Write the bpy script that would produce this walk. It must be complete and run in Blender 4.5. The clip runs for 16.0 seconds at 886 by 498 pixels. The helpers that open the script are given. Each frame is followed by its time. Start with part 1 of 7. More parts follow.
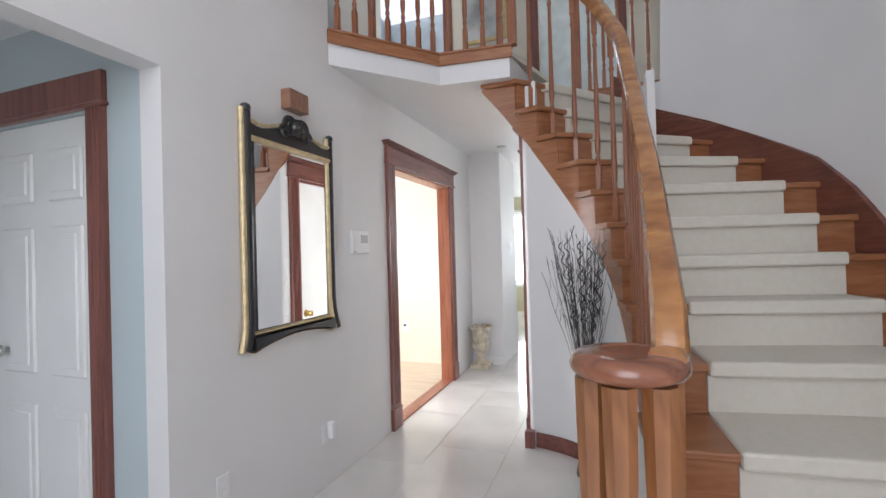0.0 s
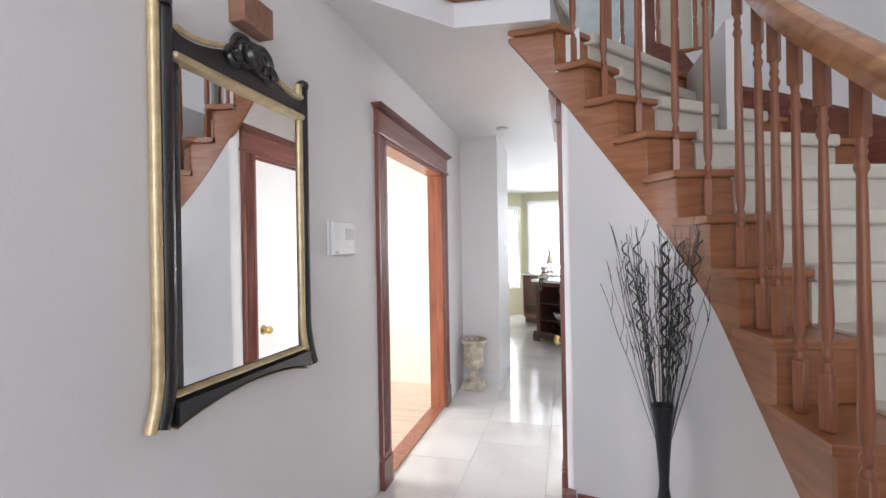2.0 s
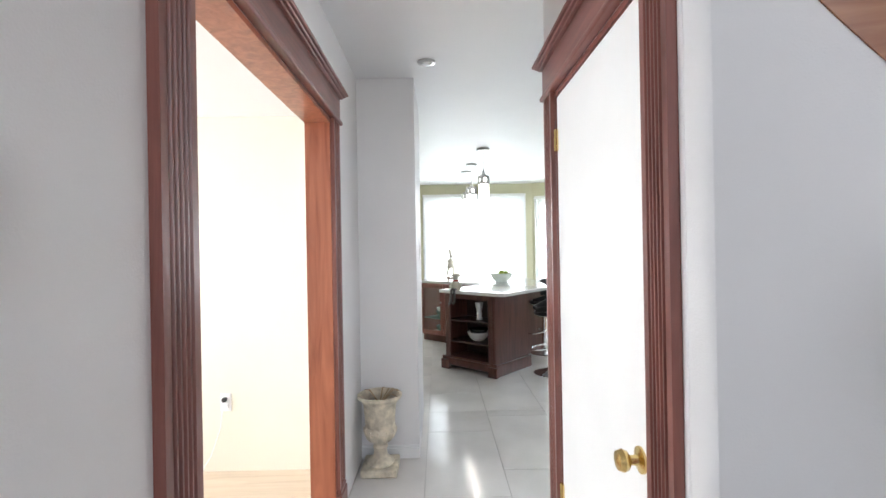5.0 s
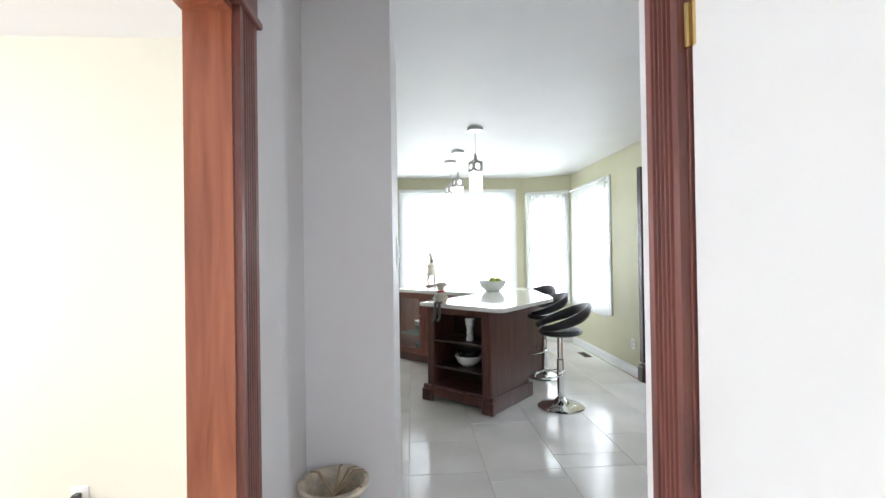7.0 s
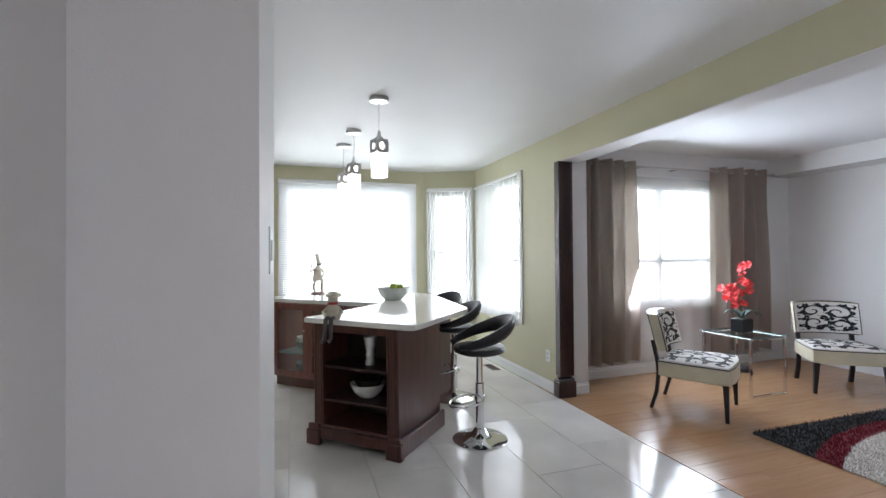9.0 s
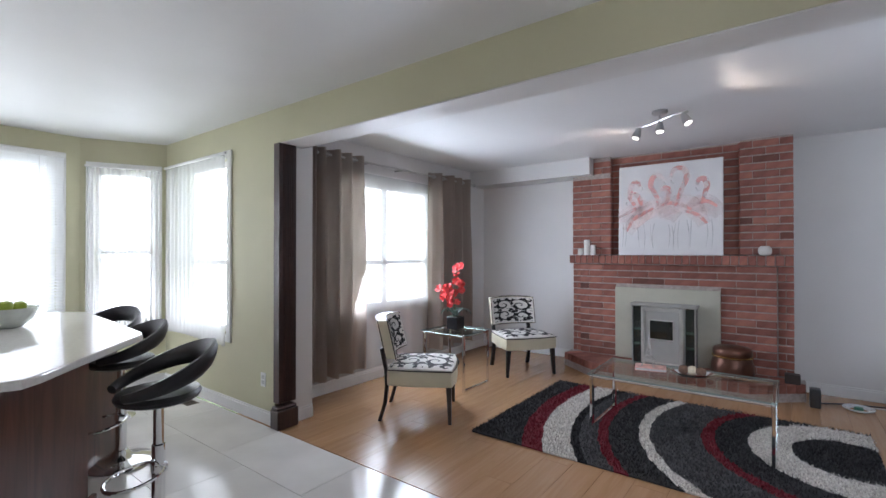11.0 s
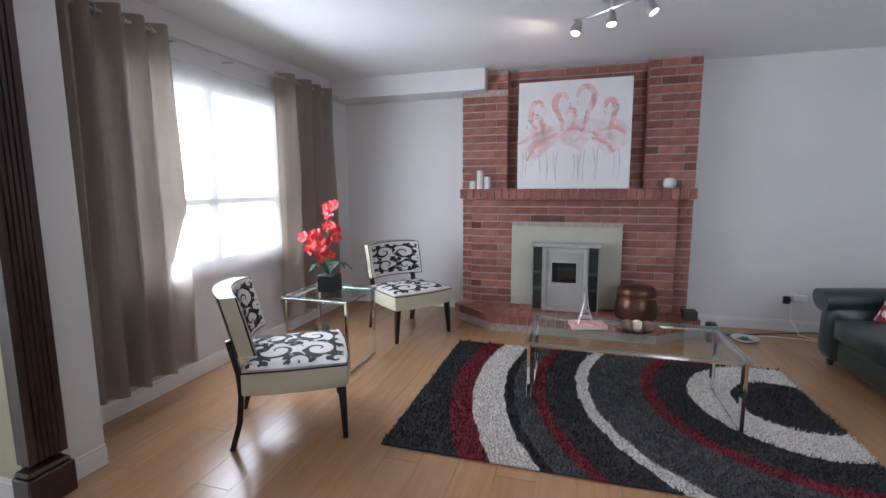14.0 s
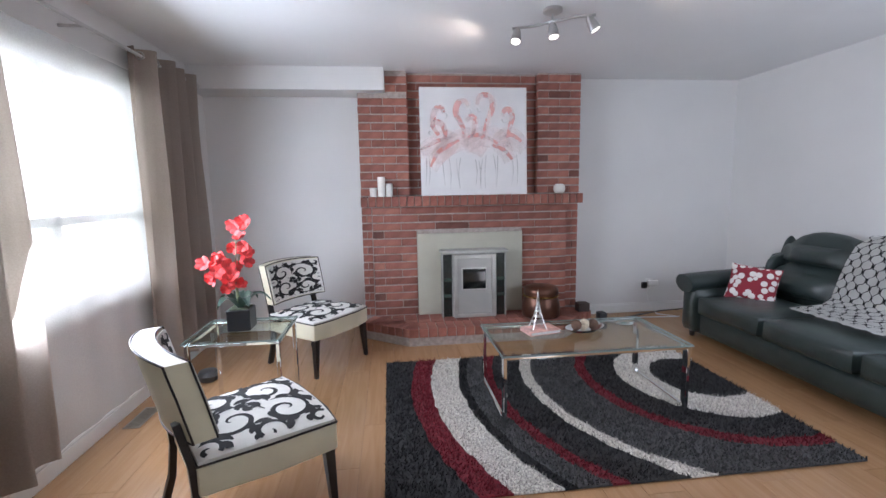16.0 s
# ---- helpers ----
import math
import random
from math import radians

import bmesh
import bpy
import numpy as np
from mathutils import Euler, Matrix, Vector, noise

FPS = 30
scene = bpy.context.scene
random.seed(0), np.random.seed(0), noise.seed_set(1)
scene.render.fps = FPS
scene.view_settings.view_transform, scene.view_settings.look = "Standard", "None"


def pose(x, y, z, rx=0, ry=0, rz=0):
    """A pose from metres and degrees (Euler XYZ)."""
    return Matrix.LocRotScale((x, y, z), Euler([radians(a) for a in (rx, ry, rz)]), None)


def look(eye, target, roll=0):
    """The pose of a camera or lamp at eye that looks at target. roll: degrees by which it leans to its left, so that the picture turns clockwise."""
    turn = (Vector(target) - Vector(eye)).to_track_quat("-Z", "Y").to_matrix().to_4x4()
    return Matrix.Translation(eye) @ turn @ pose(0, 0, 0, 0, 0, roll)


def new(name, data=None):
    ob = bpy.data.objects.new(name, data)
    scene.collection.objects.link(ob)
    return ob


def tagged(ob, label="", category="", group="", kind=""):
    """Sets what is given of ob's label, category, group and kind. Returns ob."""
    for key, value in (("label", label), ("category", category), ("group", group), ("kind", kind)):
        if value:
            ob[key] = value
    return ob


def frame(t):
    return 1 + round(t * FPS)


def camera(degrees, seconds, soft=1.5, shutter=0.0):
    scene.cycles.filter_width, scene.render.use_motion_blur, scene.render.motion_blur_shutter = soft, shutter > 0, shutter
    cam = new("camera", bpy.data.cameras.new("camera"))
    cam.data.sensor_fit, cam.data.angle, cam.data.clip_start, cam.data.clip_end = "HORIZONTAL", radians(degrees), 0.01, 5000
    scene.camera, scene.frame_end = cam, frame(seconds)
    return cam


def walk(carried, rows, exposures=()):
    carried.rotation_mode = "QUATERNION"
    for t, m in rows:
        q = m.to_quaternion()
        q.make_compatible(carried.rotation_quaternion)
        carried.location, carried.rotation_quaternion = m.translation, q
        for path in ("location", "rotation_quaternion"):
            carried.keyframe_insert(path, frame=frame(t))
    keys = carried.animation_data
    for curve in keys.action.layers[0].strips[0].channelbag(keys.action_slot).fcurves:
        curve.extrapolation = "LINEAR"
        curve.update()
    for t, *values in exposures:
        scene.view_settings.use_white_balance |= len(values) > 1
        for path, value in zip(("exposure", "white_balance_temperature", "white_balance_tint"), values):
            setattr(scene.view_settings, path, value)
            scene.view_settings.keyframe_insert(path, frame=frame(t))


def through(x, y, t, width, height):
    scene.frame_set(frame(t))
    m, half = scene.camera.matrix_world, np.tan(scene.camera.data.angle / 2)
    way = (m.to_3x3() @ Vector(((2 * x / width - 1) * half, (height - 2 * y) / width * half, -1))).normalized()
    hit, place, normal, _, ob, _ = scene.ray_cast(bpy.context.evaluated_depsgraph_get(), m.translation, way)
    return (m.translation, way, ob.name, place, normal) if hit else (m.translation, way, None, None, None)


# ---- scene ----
cam = camera(88.6, 16.0)
PATH = [
    (0, (0.195, -0.047, 1.353), (-0.5, 1.828, 1.371), -1.6),
    (0.5, (0.076, 0.054, 1.364), (-0.576, 1.944, 1.38), -1.9),
    (1, (-0.083, 0.203, 1.368), (-0.704, 2.104, 1.386), -1.8),
    (1.5, (-0.236, 0.402, 1.372), (-0.819, 2.315, 1.384), -1.2),
    (2, (-0.36, 0.65, 1.379), (-0.886, 2.58, 1.384), -1.0),
    (2.5, (-0.475, 0.9, 1.384), (-0.916, 2.851, 1.389), -0.9),
    (3, (-0.601, 1.155, 1.386), (-0.939, 3.126, 1.393), -1.1),
    (3.5, (-0.694, 1.39, 1.386), (-0.951, 3.374, 1.392), -1.3),
    (4, (-0.776, 1.681, 1.394), (-0.946, 3.674, 1.392), -1.1),
    (4.5, (-0.84, 1.96, 1.4), (-0.909, 3.959, 1.396), -0.9),
    (5, (-0.889, 2.231, 1.391), (-0.867, 4.231, 1.393), -1.0),
    (7.5, (-0.961, 3.49, 1.386), (-0.784, 5.482, 1.406), -0.7),
    (8, (-0.978, 3.705, 1.383), (-0.714, 5.685, 1.409), -0.6),
    (8.5, (-0.982, 3.937, 1.386), (-0.558, 5.891, 1.412), -0.6),
    (9, (-0.957, 4.105, 1.379), (-0.332, 6.005, 1.401), -0.4),
    (9.5, (-0.935, 4.242, 1.4), (-0.04, 6.03, 1.405), -0.2),
    (10, (-0.824, 4.372, 1.403), (0.352, 5.99, 1.396), -0.2),
    (10.2, (-0.784, 4.44, 1.395), (0.504, 5.97, 1.393), 0.0),
    (12.3, (-0.225, 5.052, 1.393), (1.579, 5.913, 1.311), -0.6),
    (12.5, (-0.15, 5.112, 1.379), (1.671, 5.931, 1.259), -0.4),
    (13, (0.012, 5.281, 1.373), (1.858, 6.019, 1.152), -0.2),
    (13.5, (0.143, 5.478, 1.37), (2.012, 6.136, 1.095), 0.0),
    (14, (0.237, 5.67, 1.376), (2.136, 6.236, 1.108), -0.3),
    (14.5, (0.294, 5.888, 1.39), (2.239, 6.277, 1.134), -0.6),
    (15, (0.334, 6.125, 1.393), (2.312, 6.278, 1.141), -0.7),
    (15.5, (0.375, 6.378, 1.413), (2.357, 6.31, 1.154), -0.9),
    (16, (0.441, 6.588, 1.42), (2.411, 6.358, 1.159), -1.0),
]
EXPOSURES = [(t, stops, k, tint) for t, stops, k, tint in ((0, 0.38, 6330, 14), (1.5, 0.44, 6350, 16), (3.5, 0.50, 6350, 15), (5, 0.38, 6250, 13), (7.5, 0.13, 6200, 14), (8.5, -0.1, 6200, 16), (9, -0.3, 6220, 17), (10, -0.48, 6150, 19), (12.5, -0.42, 6200, 19), (14.5, -0.34, 6200, 20), (15.5, -0.28, 6200, 20), (16, -0.13, 6220, 20))]
walk(cam, [(t, look(eye, target, roll)) for t, eye, target, roll in PATH], EXPOSURES)


# ---- world and lights ----
world = bpy.data.worlds.new("sky")
scene.world = world
world.use_nodes = True
_n = world.node_tree.nodes
_sky = _n.new("ShaderNodeTexSky")
_sky.sky_type = "NISHITA"
_sky.sun_disc = False
_sky.sun_elevation, _sky.sun_rotation = radians(48), radians(-20)
world.node_tree.links.new(_sky.outputs[0], _n["Background"].inputs[0])
_n["Background"].inputs[1].default_value = 0.12


def sun_lamp(power, direction):
    data = bpy.data.lights.new("sun", "SUN")
    data.energy, data.angle, data.color = power, radians(10.0), (1.0, 0.95, 0.87)
    ob = new("sun", data)
    ob.matrix_world = look((0, 0, 12), Vector((0, 0, 12)) + Vector(direction))


def window_light(name, centre, target, w, h, power, color=(0.93, 0.97, 1.0)):
    """Area lamp for skylight, at a window opening unless noted."""
    data = bpy.data.lights.new(name, "AREA")
    data.shape, data.size, data.size_y, data.energy, data.color = "RECTANGLE", w, h, power, color
    ob = new(name, data)
    ob.matrix_world = look(centre, target)
    return ob


def spot_lamp(name, eye, target, power, angle=70, color=(1.0, 0.86, 0.68)):
    data = bpy.data.lights.new(name, "SPOT")
    data.energy, data.spot_size, data.spot_blend, data.color, data.shadow_soft_size = power, radians(angle), 0.6, color, 0.03
    ob = new(name, data)
    ob.matrix_world = look(eye, target)


sun_lamp(1.0, (0.3, 0.6, -0.9))
LIGHT_KITCHEN_A = window_light("skylight_patio", (-0.23, 10.12, 1.25), (-0.23, 0, -2.0), 1.7, 2.0, 13, (0.88, 0.95, 1.0))
LIGHT_KITCHEN_B = window_light("skylight_bay_east", (1.08, 10.05, 1.45), (0.5, 8.8, 1.2), 0.5, 1.5, 3.5)
LIGHT_KITCHEN_C = window_light("skylight_side", (1.38, 9.25, 1.45), (-2, 9.25, 1.2), 1.1, 1.5, 5.5, (0.88, 0.95, 1.0))
LIGHT_KITCHEN_D = window_light("skylight_bay_west", (-1.6, 10.05, 1.45), (-1.0, 8.8, 1.2), 0.5, 1.5, 3.5)
LIGHT_LIVING = window_light("skylight_living", (3.1, 8.12, 1.45), (3.1, 4.0, 0.7), 1.1, 1.4, 60, (0.80, 0.91, 1.0))
# Added fill lamp in an invented opening; only the stair hall lies behind.
LIGHT_LIVING_W = window_light("living_west_fill", (1.60, 3.55, 1.45), (5.0, 4.1, 1.0), 1.1, 1.3, 26, (0.80, 0.91, 1.0))
LIGHT_FOYER = window_light("skylight_foyer", (0.0, -2.3, 2.6), (0.0, 3, 2.0), 2.2, 3.6, 78, (0.95, 0.97, 1.0))
LIGHT_STUDY = window_light("skylight_study", (-4.3, 3.6, 1.4), (0, 3.9, 1.2), 1.8, 1.5, 46)
# Added fill lamp inside the upper rooms, which have no window.
LIGHT_UPPER = window_light("upper_rooms_fill", (-0.9, 6.2, 4.2), (-0.5, 4, 3.9), 1.2, 1.2, 26)


# ---- materials ----
def mat(name, color, rough=0.6, metal=0.0, var=0.12, scale=6.0, bump=0.0, bump_scale=60.0, coat=0.0, island=0.0):
    m = bpy.data.materials.new(name)
    m.use_nodes = True
    nt = m.node_tree
    b = nt.nodes["Principled BSDF"]
    b.inputs["Roughness"].default_value = rough
    b.inputs["Metallic"].default_value = metal
    b.inputs["Coat Weight"].default_value = coat
    tc = nt.nodes.new("ShaderNodeTexCoord")
    n1 = nt.nodes.new("ShaderNodeTexNoise")
    n1.inputs["Scale"].default_value, n1.inputs["Detail"].default_value = scale, 6.0
    nt.links.new(tc.outputs["Object"], n1.inputs["Vector"])
    ramp = nt.nodes.new("ShaderNodeMapRange")
    ramp.inputs["From Min"].default_value, ramp.inputs["From Max"].default_value = 0.3, 0.7
    ramp.inputs["To Min"].default_value, ramp.inputs["To Max"].default_value = 1 - var, 1 + var
    nt.links.new(n1.outputs["Fac"], ramp.inputs["Value"])
    mul = nt.nodes.new("ShaderNodeMix")
    mul.data_type, mul.blend_type = "RGBA", "MULTIPLY"
    mul.inputs["Factor"].default_value = 1.0
    mul.inputs[6].default_value = (*color, 1)
    nt.links.new(ramp.outputs[0], mul.inputs[7])
    out = mul.outputs[2]
    if island:
        info = nt.nodes.new("ShaderNodeObjectInfo")
        r2 = nt.nodes.new("ShaderNodeMapRange")
        r2.inputs["To Min"].default_value, r2.inputs["To Max"].default_value = 1 - island, 1 + island
        nt.links.new(info.outputs["Random"], r2.inputs["Value"])
        m2 = nt.nodes.new("ShaderNodeMix")
        m2.data_type, m2.blend_type = "RGBA", "MULTIPLY"
        m2.inputs["Factor"].default_value = 1.0
        nt.links.new(out, m2.inputs[6])
        nt.links.new(r2.outputs[0], m2.inputs[7])
        out = m2.outputs[2]
    nt.links.new(out, b.inputs["Base Color"])
    if bump:
        n2 = nt.nodes.new("ShaderNodeTexNoise")
        n2.inputs["Scale"].default_value, n2.inputs["Detail"].default_value = bump_scale, 4.0
        nt.links.new(tc.outputs["Object"], n2.inputs["Vector"])
        bp = nt.nodes.new("ShaderNodeBump")
        bp.inputs["Strength"].default_value, bp.inputs["Distance"].default_value = bump, 0.01
        nt.links.new(n2.outputs["Fac"], bp.inputs["Height"])
        nt.links.new(bp.outputs[0], b.inputs["Normal"])
    return m


def wood_mat(name, dark, light, rough=0.35, stretch=(1.0, 14.0, 14.0), scale=1.6, island=0.0, coat=0.2):
    """Stained wood, the grain along the axis that is stretched least."""
    m = bpy.data.materials.new(name)
    m.use_nodes = True
    nt = m.node_tree
    b = nt.nodes["Principled BSDF"]
    b.inputs["Roughness"].default_value, b.inputs["Coat Weight"].default_value, b.inputs["Coat Roughness"].default_value = rough, coat, 0.25
    tc = nt.nodes.new("ShaderNodeTexCoord")
    mp = nt.nodes.new("ShaderNodeMapping")
    mp.inputs["Scale"].default_value = stretch
    n1 = nt.nodes.new("ShaderNodeTexNoise")
    n1.inputs["Scale"].default_value, n1.inputs["Detail"].default_value, n1.inputs["Distortion"].default_value = scale, 8.0, 1.2
    cr = nt.nodes.new("ShaderNodeValToRGB")
    cr.color_ramp.elements[0].position, cr.color_ramp.elements[1].position = 0.32, 0.68
    cr.color_ramp.elements[0].color, cr.color_ramp.elements[1].color = (*dark, 1), (*light, 1)
    nt.links.new(tc.outputs["Object"], mp.inputs["Vector"])
    info = nt.nodes.new("ShaderNodeObjectInfo")
    nt.links.new(mp.outputs[0], n1.inputs["Vector"])
    nt.links.new(n1.outputs["Fac"], cr.inputs["Fac"])
    out = cr.outputs[0]
    if island:
        off = nt.nodes.new("ShaderNodeVectorMath")
        off.operation = "SCALE"
        off.inputs[0].default_value = (17.0, 9.0, 5.0)
        nt.links.new(info.outputs["Random"], off.inputs["Scale"])
        nt.links.new(off.outputs[0], mp.inputs["Location"])
        r2 = nt.nodes.new("ShaderNodeMapRange")
        r2.inputs["To Min"].default_value, r2.inputs["To Max"].default_value = 1 - island, 1 + island
        nt.links.new(info.outputs["Random"], r2.inputs["Value"])
        m2 = nt.nodes.new("ShaderNodeMix")
        m2.data_type, m2.blend_type = "RGBA", "MULTIPLY"
        m2.inputs["Factor"].default_value = 1.0
        nt.links.new(out, m2.inputs[6])
        nt.links.new(r2.outputs[0], m2.inputs[7])
        out = m2.outputs[2]
    nt.links.new(out, b.inputs["Base Color"])
    bp = nt.nodes.new("ShaderNodeBump")
    bp.inputs["Strength"].default_value, bp.inputs["Distance"].default_value = 0.12, 0.004
    nt.links.new(n1.outputs["Fac"], bp.inputs["Height"])
    nt.links.new(bp.outputs[0], b.inputs["Normal"])
    return m


def glass_mat(name, color=(0.95, 0.98, 0.97), rough=0.0, alpha=0.12):
    """Clear pane: mostly see-through, with a glossy face."""
    m = bpy.data.materials.new(name)
    m.use_nodes = True
    nt = m.node_tree
    nt.nodes.remove(nt.nodes["Principled BSDF"])
    t = nt.nodes.new("ShaderNodeBsdfTransparent")
    t.inputs[0].default_value = (*color, 1)
    g = nt.nodes.new("ShaderNodeBsdfGlossy")
    g.inputs["Roughness"].default_value = rough
    lw = nt.nodes.new("ShaderNodeLayerWeight")
    lw.inputs[0].default_value = 0.5
    pw = nt.nodes.new("ShaderNodeMath")
    pw.operation = "POWER"
    pw.inputs[1].default_value = 4.0
    nt.links.new(lw.outputs["Facing"], pw.inputs[0])
    fr = nt.nodes.new("ShaderNodeMath")
    fr.operation = "MULTIPLY_ADD"
    fr.inputs[1].default_value, fr.inputs[2].default_value = 0.5, 0.03
    nt.links.new(pw.outputs[0], fr.inputs[0])
    mx = nt.nodes.new("ShaderNodeMixShader")
    nt.links.new(fr.outputs[0], mx.inputs[0])
    nt.links.new(t.outputs[0], mx.inputs[1])
    nt.links.new(g.outputs[0], mx.inputs[2])
    nt.links.new(mx.outputs[0], nt.nodes["Material Output"].inputs[0])
    return m


def cloth_mat(name, color, through=0.5, clear=0.0, wave=0.0):
    """Thin woven cloth: part of the light passes."""
    m = bpy.data.materials.new(name)
    m.use_nodes = True
    nt = m.node_tree
    nt.nodes.remove(nt.nodes["Principled BSDF"])
    d = nt.nodes.new("ShaderNodeBsdfDiffuse")
    tr = nt.nodes.new("ShaderNodeBsdfTranslucent")
    tc = nt.nodes.new("ShaderNodeTexCoord")
    nz = nt.nodes.new("ShaderNodeTexNoise")
    nz.inputs["Scale"].default_value, nz.inputs["Detail"].default_value = 140.0, 3.0
    nt.links.new(tc.outputs["Object"], nz.inputs["Vector"])
    mr = nt.nodes.new("ShaderNodeMapRange")
    mr.inputs["To Min"].default_value, mr.inputs["To Max"].default_value = 0.85, 1.15
    nt.links.new(nz.outputs["Fac"], mr.inputs["Value"])
    mu = nt.nodes.new("ShaderNodeMix")
    mu.data_type, mu.blend_type = "RGBA", "MULTIPLY"
    mu.inputs["Factor"].default_value = 1.0
    mu.inputs[6].default_value = (*color, 1)
    nt.links.new(mr.outputs[0], mu.inputs[7])
    nt.links.new(mu.outputs[2], d.inputs[0])
    nt.links.new(mu.outputs[2], tr.inputs[0])
    mx = nt.nodes.new("ShaderNodeMixShader")
    mx.inputs[0].default_value = through
    nt.links.new(d.outputs[0], mx.inputs[1])
    nt.links.new(tr.outputs[0], mx.inputs[2])
    last = mx
    if clear:
        t = nt.nodes.new("ShaderNodeBsdfTransparent")
        m2 = nt.nodes.new("ShaderNodeMixShader")
        m2.inputs[0].default_value = clear
        nt.links.new(mx.outputs[0], m2.inputs[1])
        nt.links.new(t.outputs[0], m2.inputs[2])
        last = m2
    nt.links.new(last.outputs[0], nt.nodes["Material Output"].inputs[0])
    return m


def glow_mat(name, color, strength):
    m = bpy.data.materials.new(name)
    m.use_nodes = True
    nt = m.node_tree
    nt.nodes.remove(nt.nodes["Principled BSDF"])
    e = nt.nodes.new("ShaderNodeEmission")
    e.inputs[0].default_value, e.inputs[1].default_value = (*color, 1), strength
    nt.links.new(e.outputs[0], nt.nodes["Material Output"].inputs[0])
    return m


WHITE = mat("white_wall_paint", (0.72, 0.71, 0.70), 0.55, var=0.03, scale=1.5, bump=0.12, bump_scale=220)
CEIL = mat("ceiling_paint", (0.74, 0.74, 0.74), 0.5, var=0.03, scale=1.2, bump=0.08, bump_scale=160)
YELLOW = mat("olive_cream_paint", (0.56, 0.54, 0.37), 0.55, var=0.04, scale=1.5, bump=0.1, bump_scale=220)
PALEBLUE = mat("pale_blue_wall_paint", (0.46, 0.53, 0.55), 0.55, var=0.03, scale=1.5, bump=0.1, bump_scale=220)
CREAM = mat("cream_wall_paint", (0.74, 0.70, 0.58), 0.6, var=0.03, scale=1.5)
TRIMWHITE = mat("white_trim_paint", (0.78, 0.78, 0.77), 0.35, var=0.03)
DOORWHITE = mat("white_door_paint", (0.76, 0.76, 0.74), 0.4, var=0.03, scale=3)
MAHOG = wood_mat("mahogany_trim", (0.13, 0.042, 0.032), (0.24, 0.085, 0.064), 0.35, (14.0, 14.0, 1.0), 1.5)
MAHOG_H = wood_mat("mahogany_trim_level", (0.13, 0.042, 0.032), (0.24, 0.085, 0.064), 0.35, (14.0, 1.0, 14.0), 1.5)
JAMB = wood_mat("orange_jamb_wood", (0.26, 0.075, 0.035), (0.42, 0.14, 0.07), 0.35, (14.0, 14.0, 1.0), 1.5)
DARKPOST = wood_mat("dark_walnut_post", (0.025, 0.010, 0.009), (0.06, 0.024, 0.02), 0.4, (14.0, 14.0, 1.0), 1.5)
OAK = wood_mat("red_oak_stair", (0.26, 0.092, 0.036), (0.37, 0.158, 0.068), 0.38, (2.0, 2.0, 16.0), 1.6)
# Stair oak again; shade far from the window is put into its colour.
OAK_SHADED = wood_mat("shaded_oak_skirt", (0.12, 0.036, 0.024), (0.21, 0.072, 0.045), 0.36, (2.0, 2.0, 16.0), 1.6)
NEWELWOOD = wood_mat("golden_oak_newel", (0.20, 0.075, 0.026), (0.40, 0.17, 0.065), 0.3, (14.0, 14.0, 1.6), 1.6, coat=0.3)
OAK_V = wood_mat("red_oak_turned", (0.22, 0.074, 0.032), (0.35, 0.132, 0.06), 0.32, (16.0, 16.0, 1.4), 1.6)
RAILWOOD = wood_mat("golden_oak_rail", (0.24, 0.09, 0.03), (0.46, 0.21, 0.07), 0.25, (3.0, 3.0, 10.0), 1.6, coat=0.5)
CAPWOOD = wood_mat("volute_oak", (0.15, 0.05, 0.028), (0.34, 0.13, 0.07), 0.22, (2.0, 9.0, 9.0), 1.6, coat=0.6)
CARPET = mat("beige_stair_carpet", (0.66, 0.62, 0.535), 0.95, var=0.03, scale=30, bump=0.45, bump_scale=320)
GROUT = mat("tile_grout", (0.52, 0.50, 0.47), 0.8, var=0.1)
TILE = mat("polished_marble_tile", (0.70, 0.68, 0.65), 0.12, var=0.09, scale=2.2, island=0.04)
PLANK = wood_mat("honey_laminate", (0.37, 0.205, 0.10), (0.43, 0.25, 0.13), 0.24, (1.2, 16.0, 1.0), 1.5, island=0.045, coat=0.15)
GLOW = glow_mat("overcast_daylight", (0.95, 0.98, 1.0), 9.5)
GLASS = glass_mat("window_glass")
SHEER = cloth_mat("white_sheer", (0.86, 0.87, 0.88), 0.6, 0.5)
BLIND = cloth_mat("white_blind_slats", (0.85, 0.86, 0.87), 0.13)


# ---- building blocks ----
def box(bm, x0, y0, z0, x1, y1, z1, bevel=0.0, m=None, segments=1):
    vs = bmesh.ops.create_cube(bm, size=1.0)["verts"]
    t = Matrix.Translation(((x0 + x1) / 2, (y0 + y1) / 2, (z0 + z1) / 2)) @ Matrix.Diagonal((abs(x1 - x0), abs(y1 - y0), abs(z1 - z0), 1))
    bmesh.ops.transform(bm, matrix=(m @ t) if m else t, verts=vs)
    if bevel:
        es = list({e for v in vs for e in v.link_edges})
        bmesh.ops.bevel(bm, geom=es, offset=bevel, segments=segments, profile=0.5, affect="EDGES")


def prism(bm, poly, z0, z1, m=None, bevel=0.0):
    """An upright block on a polygon of plan points, anticlockwise."""
    lo = [bm.verts.new((x, y, z0)) for x, y in poly]
    hi = [bm.verts.new((x, y, z1)) for x, y in poly]
    n = len(poly)
    fs = [bm.faces.new(lo[::-1]), bm.faces.new(hi)]
    fs += [bm.faces.new((lo[i], lo[(i + 1) % n], hi[(i + 1) % n], hi[i])) for i in range(n)]
    if m:
        bmesh.ops.transform(bm, matrix=m, verts=lo + hi)
    if bevel:
        bmesh.ops.bevel(bm, geom=list({e for f in fs for e in f.edges}), offset=bevel, segments=2, profile=0.5, affect="EDGES")


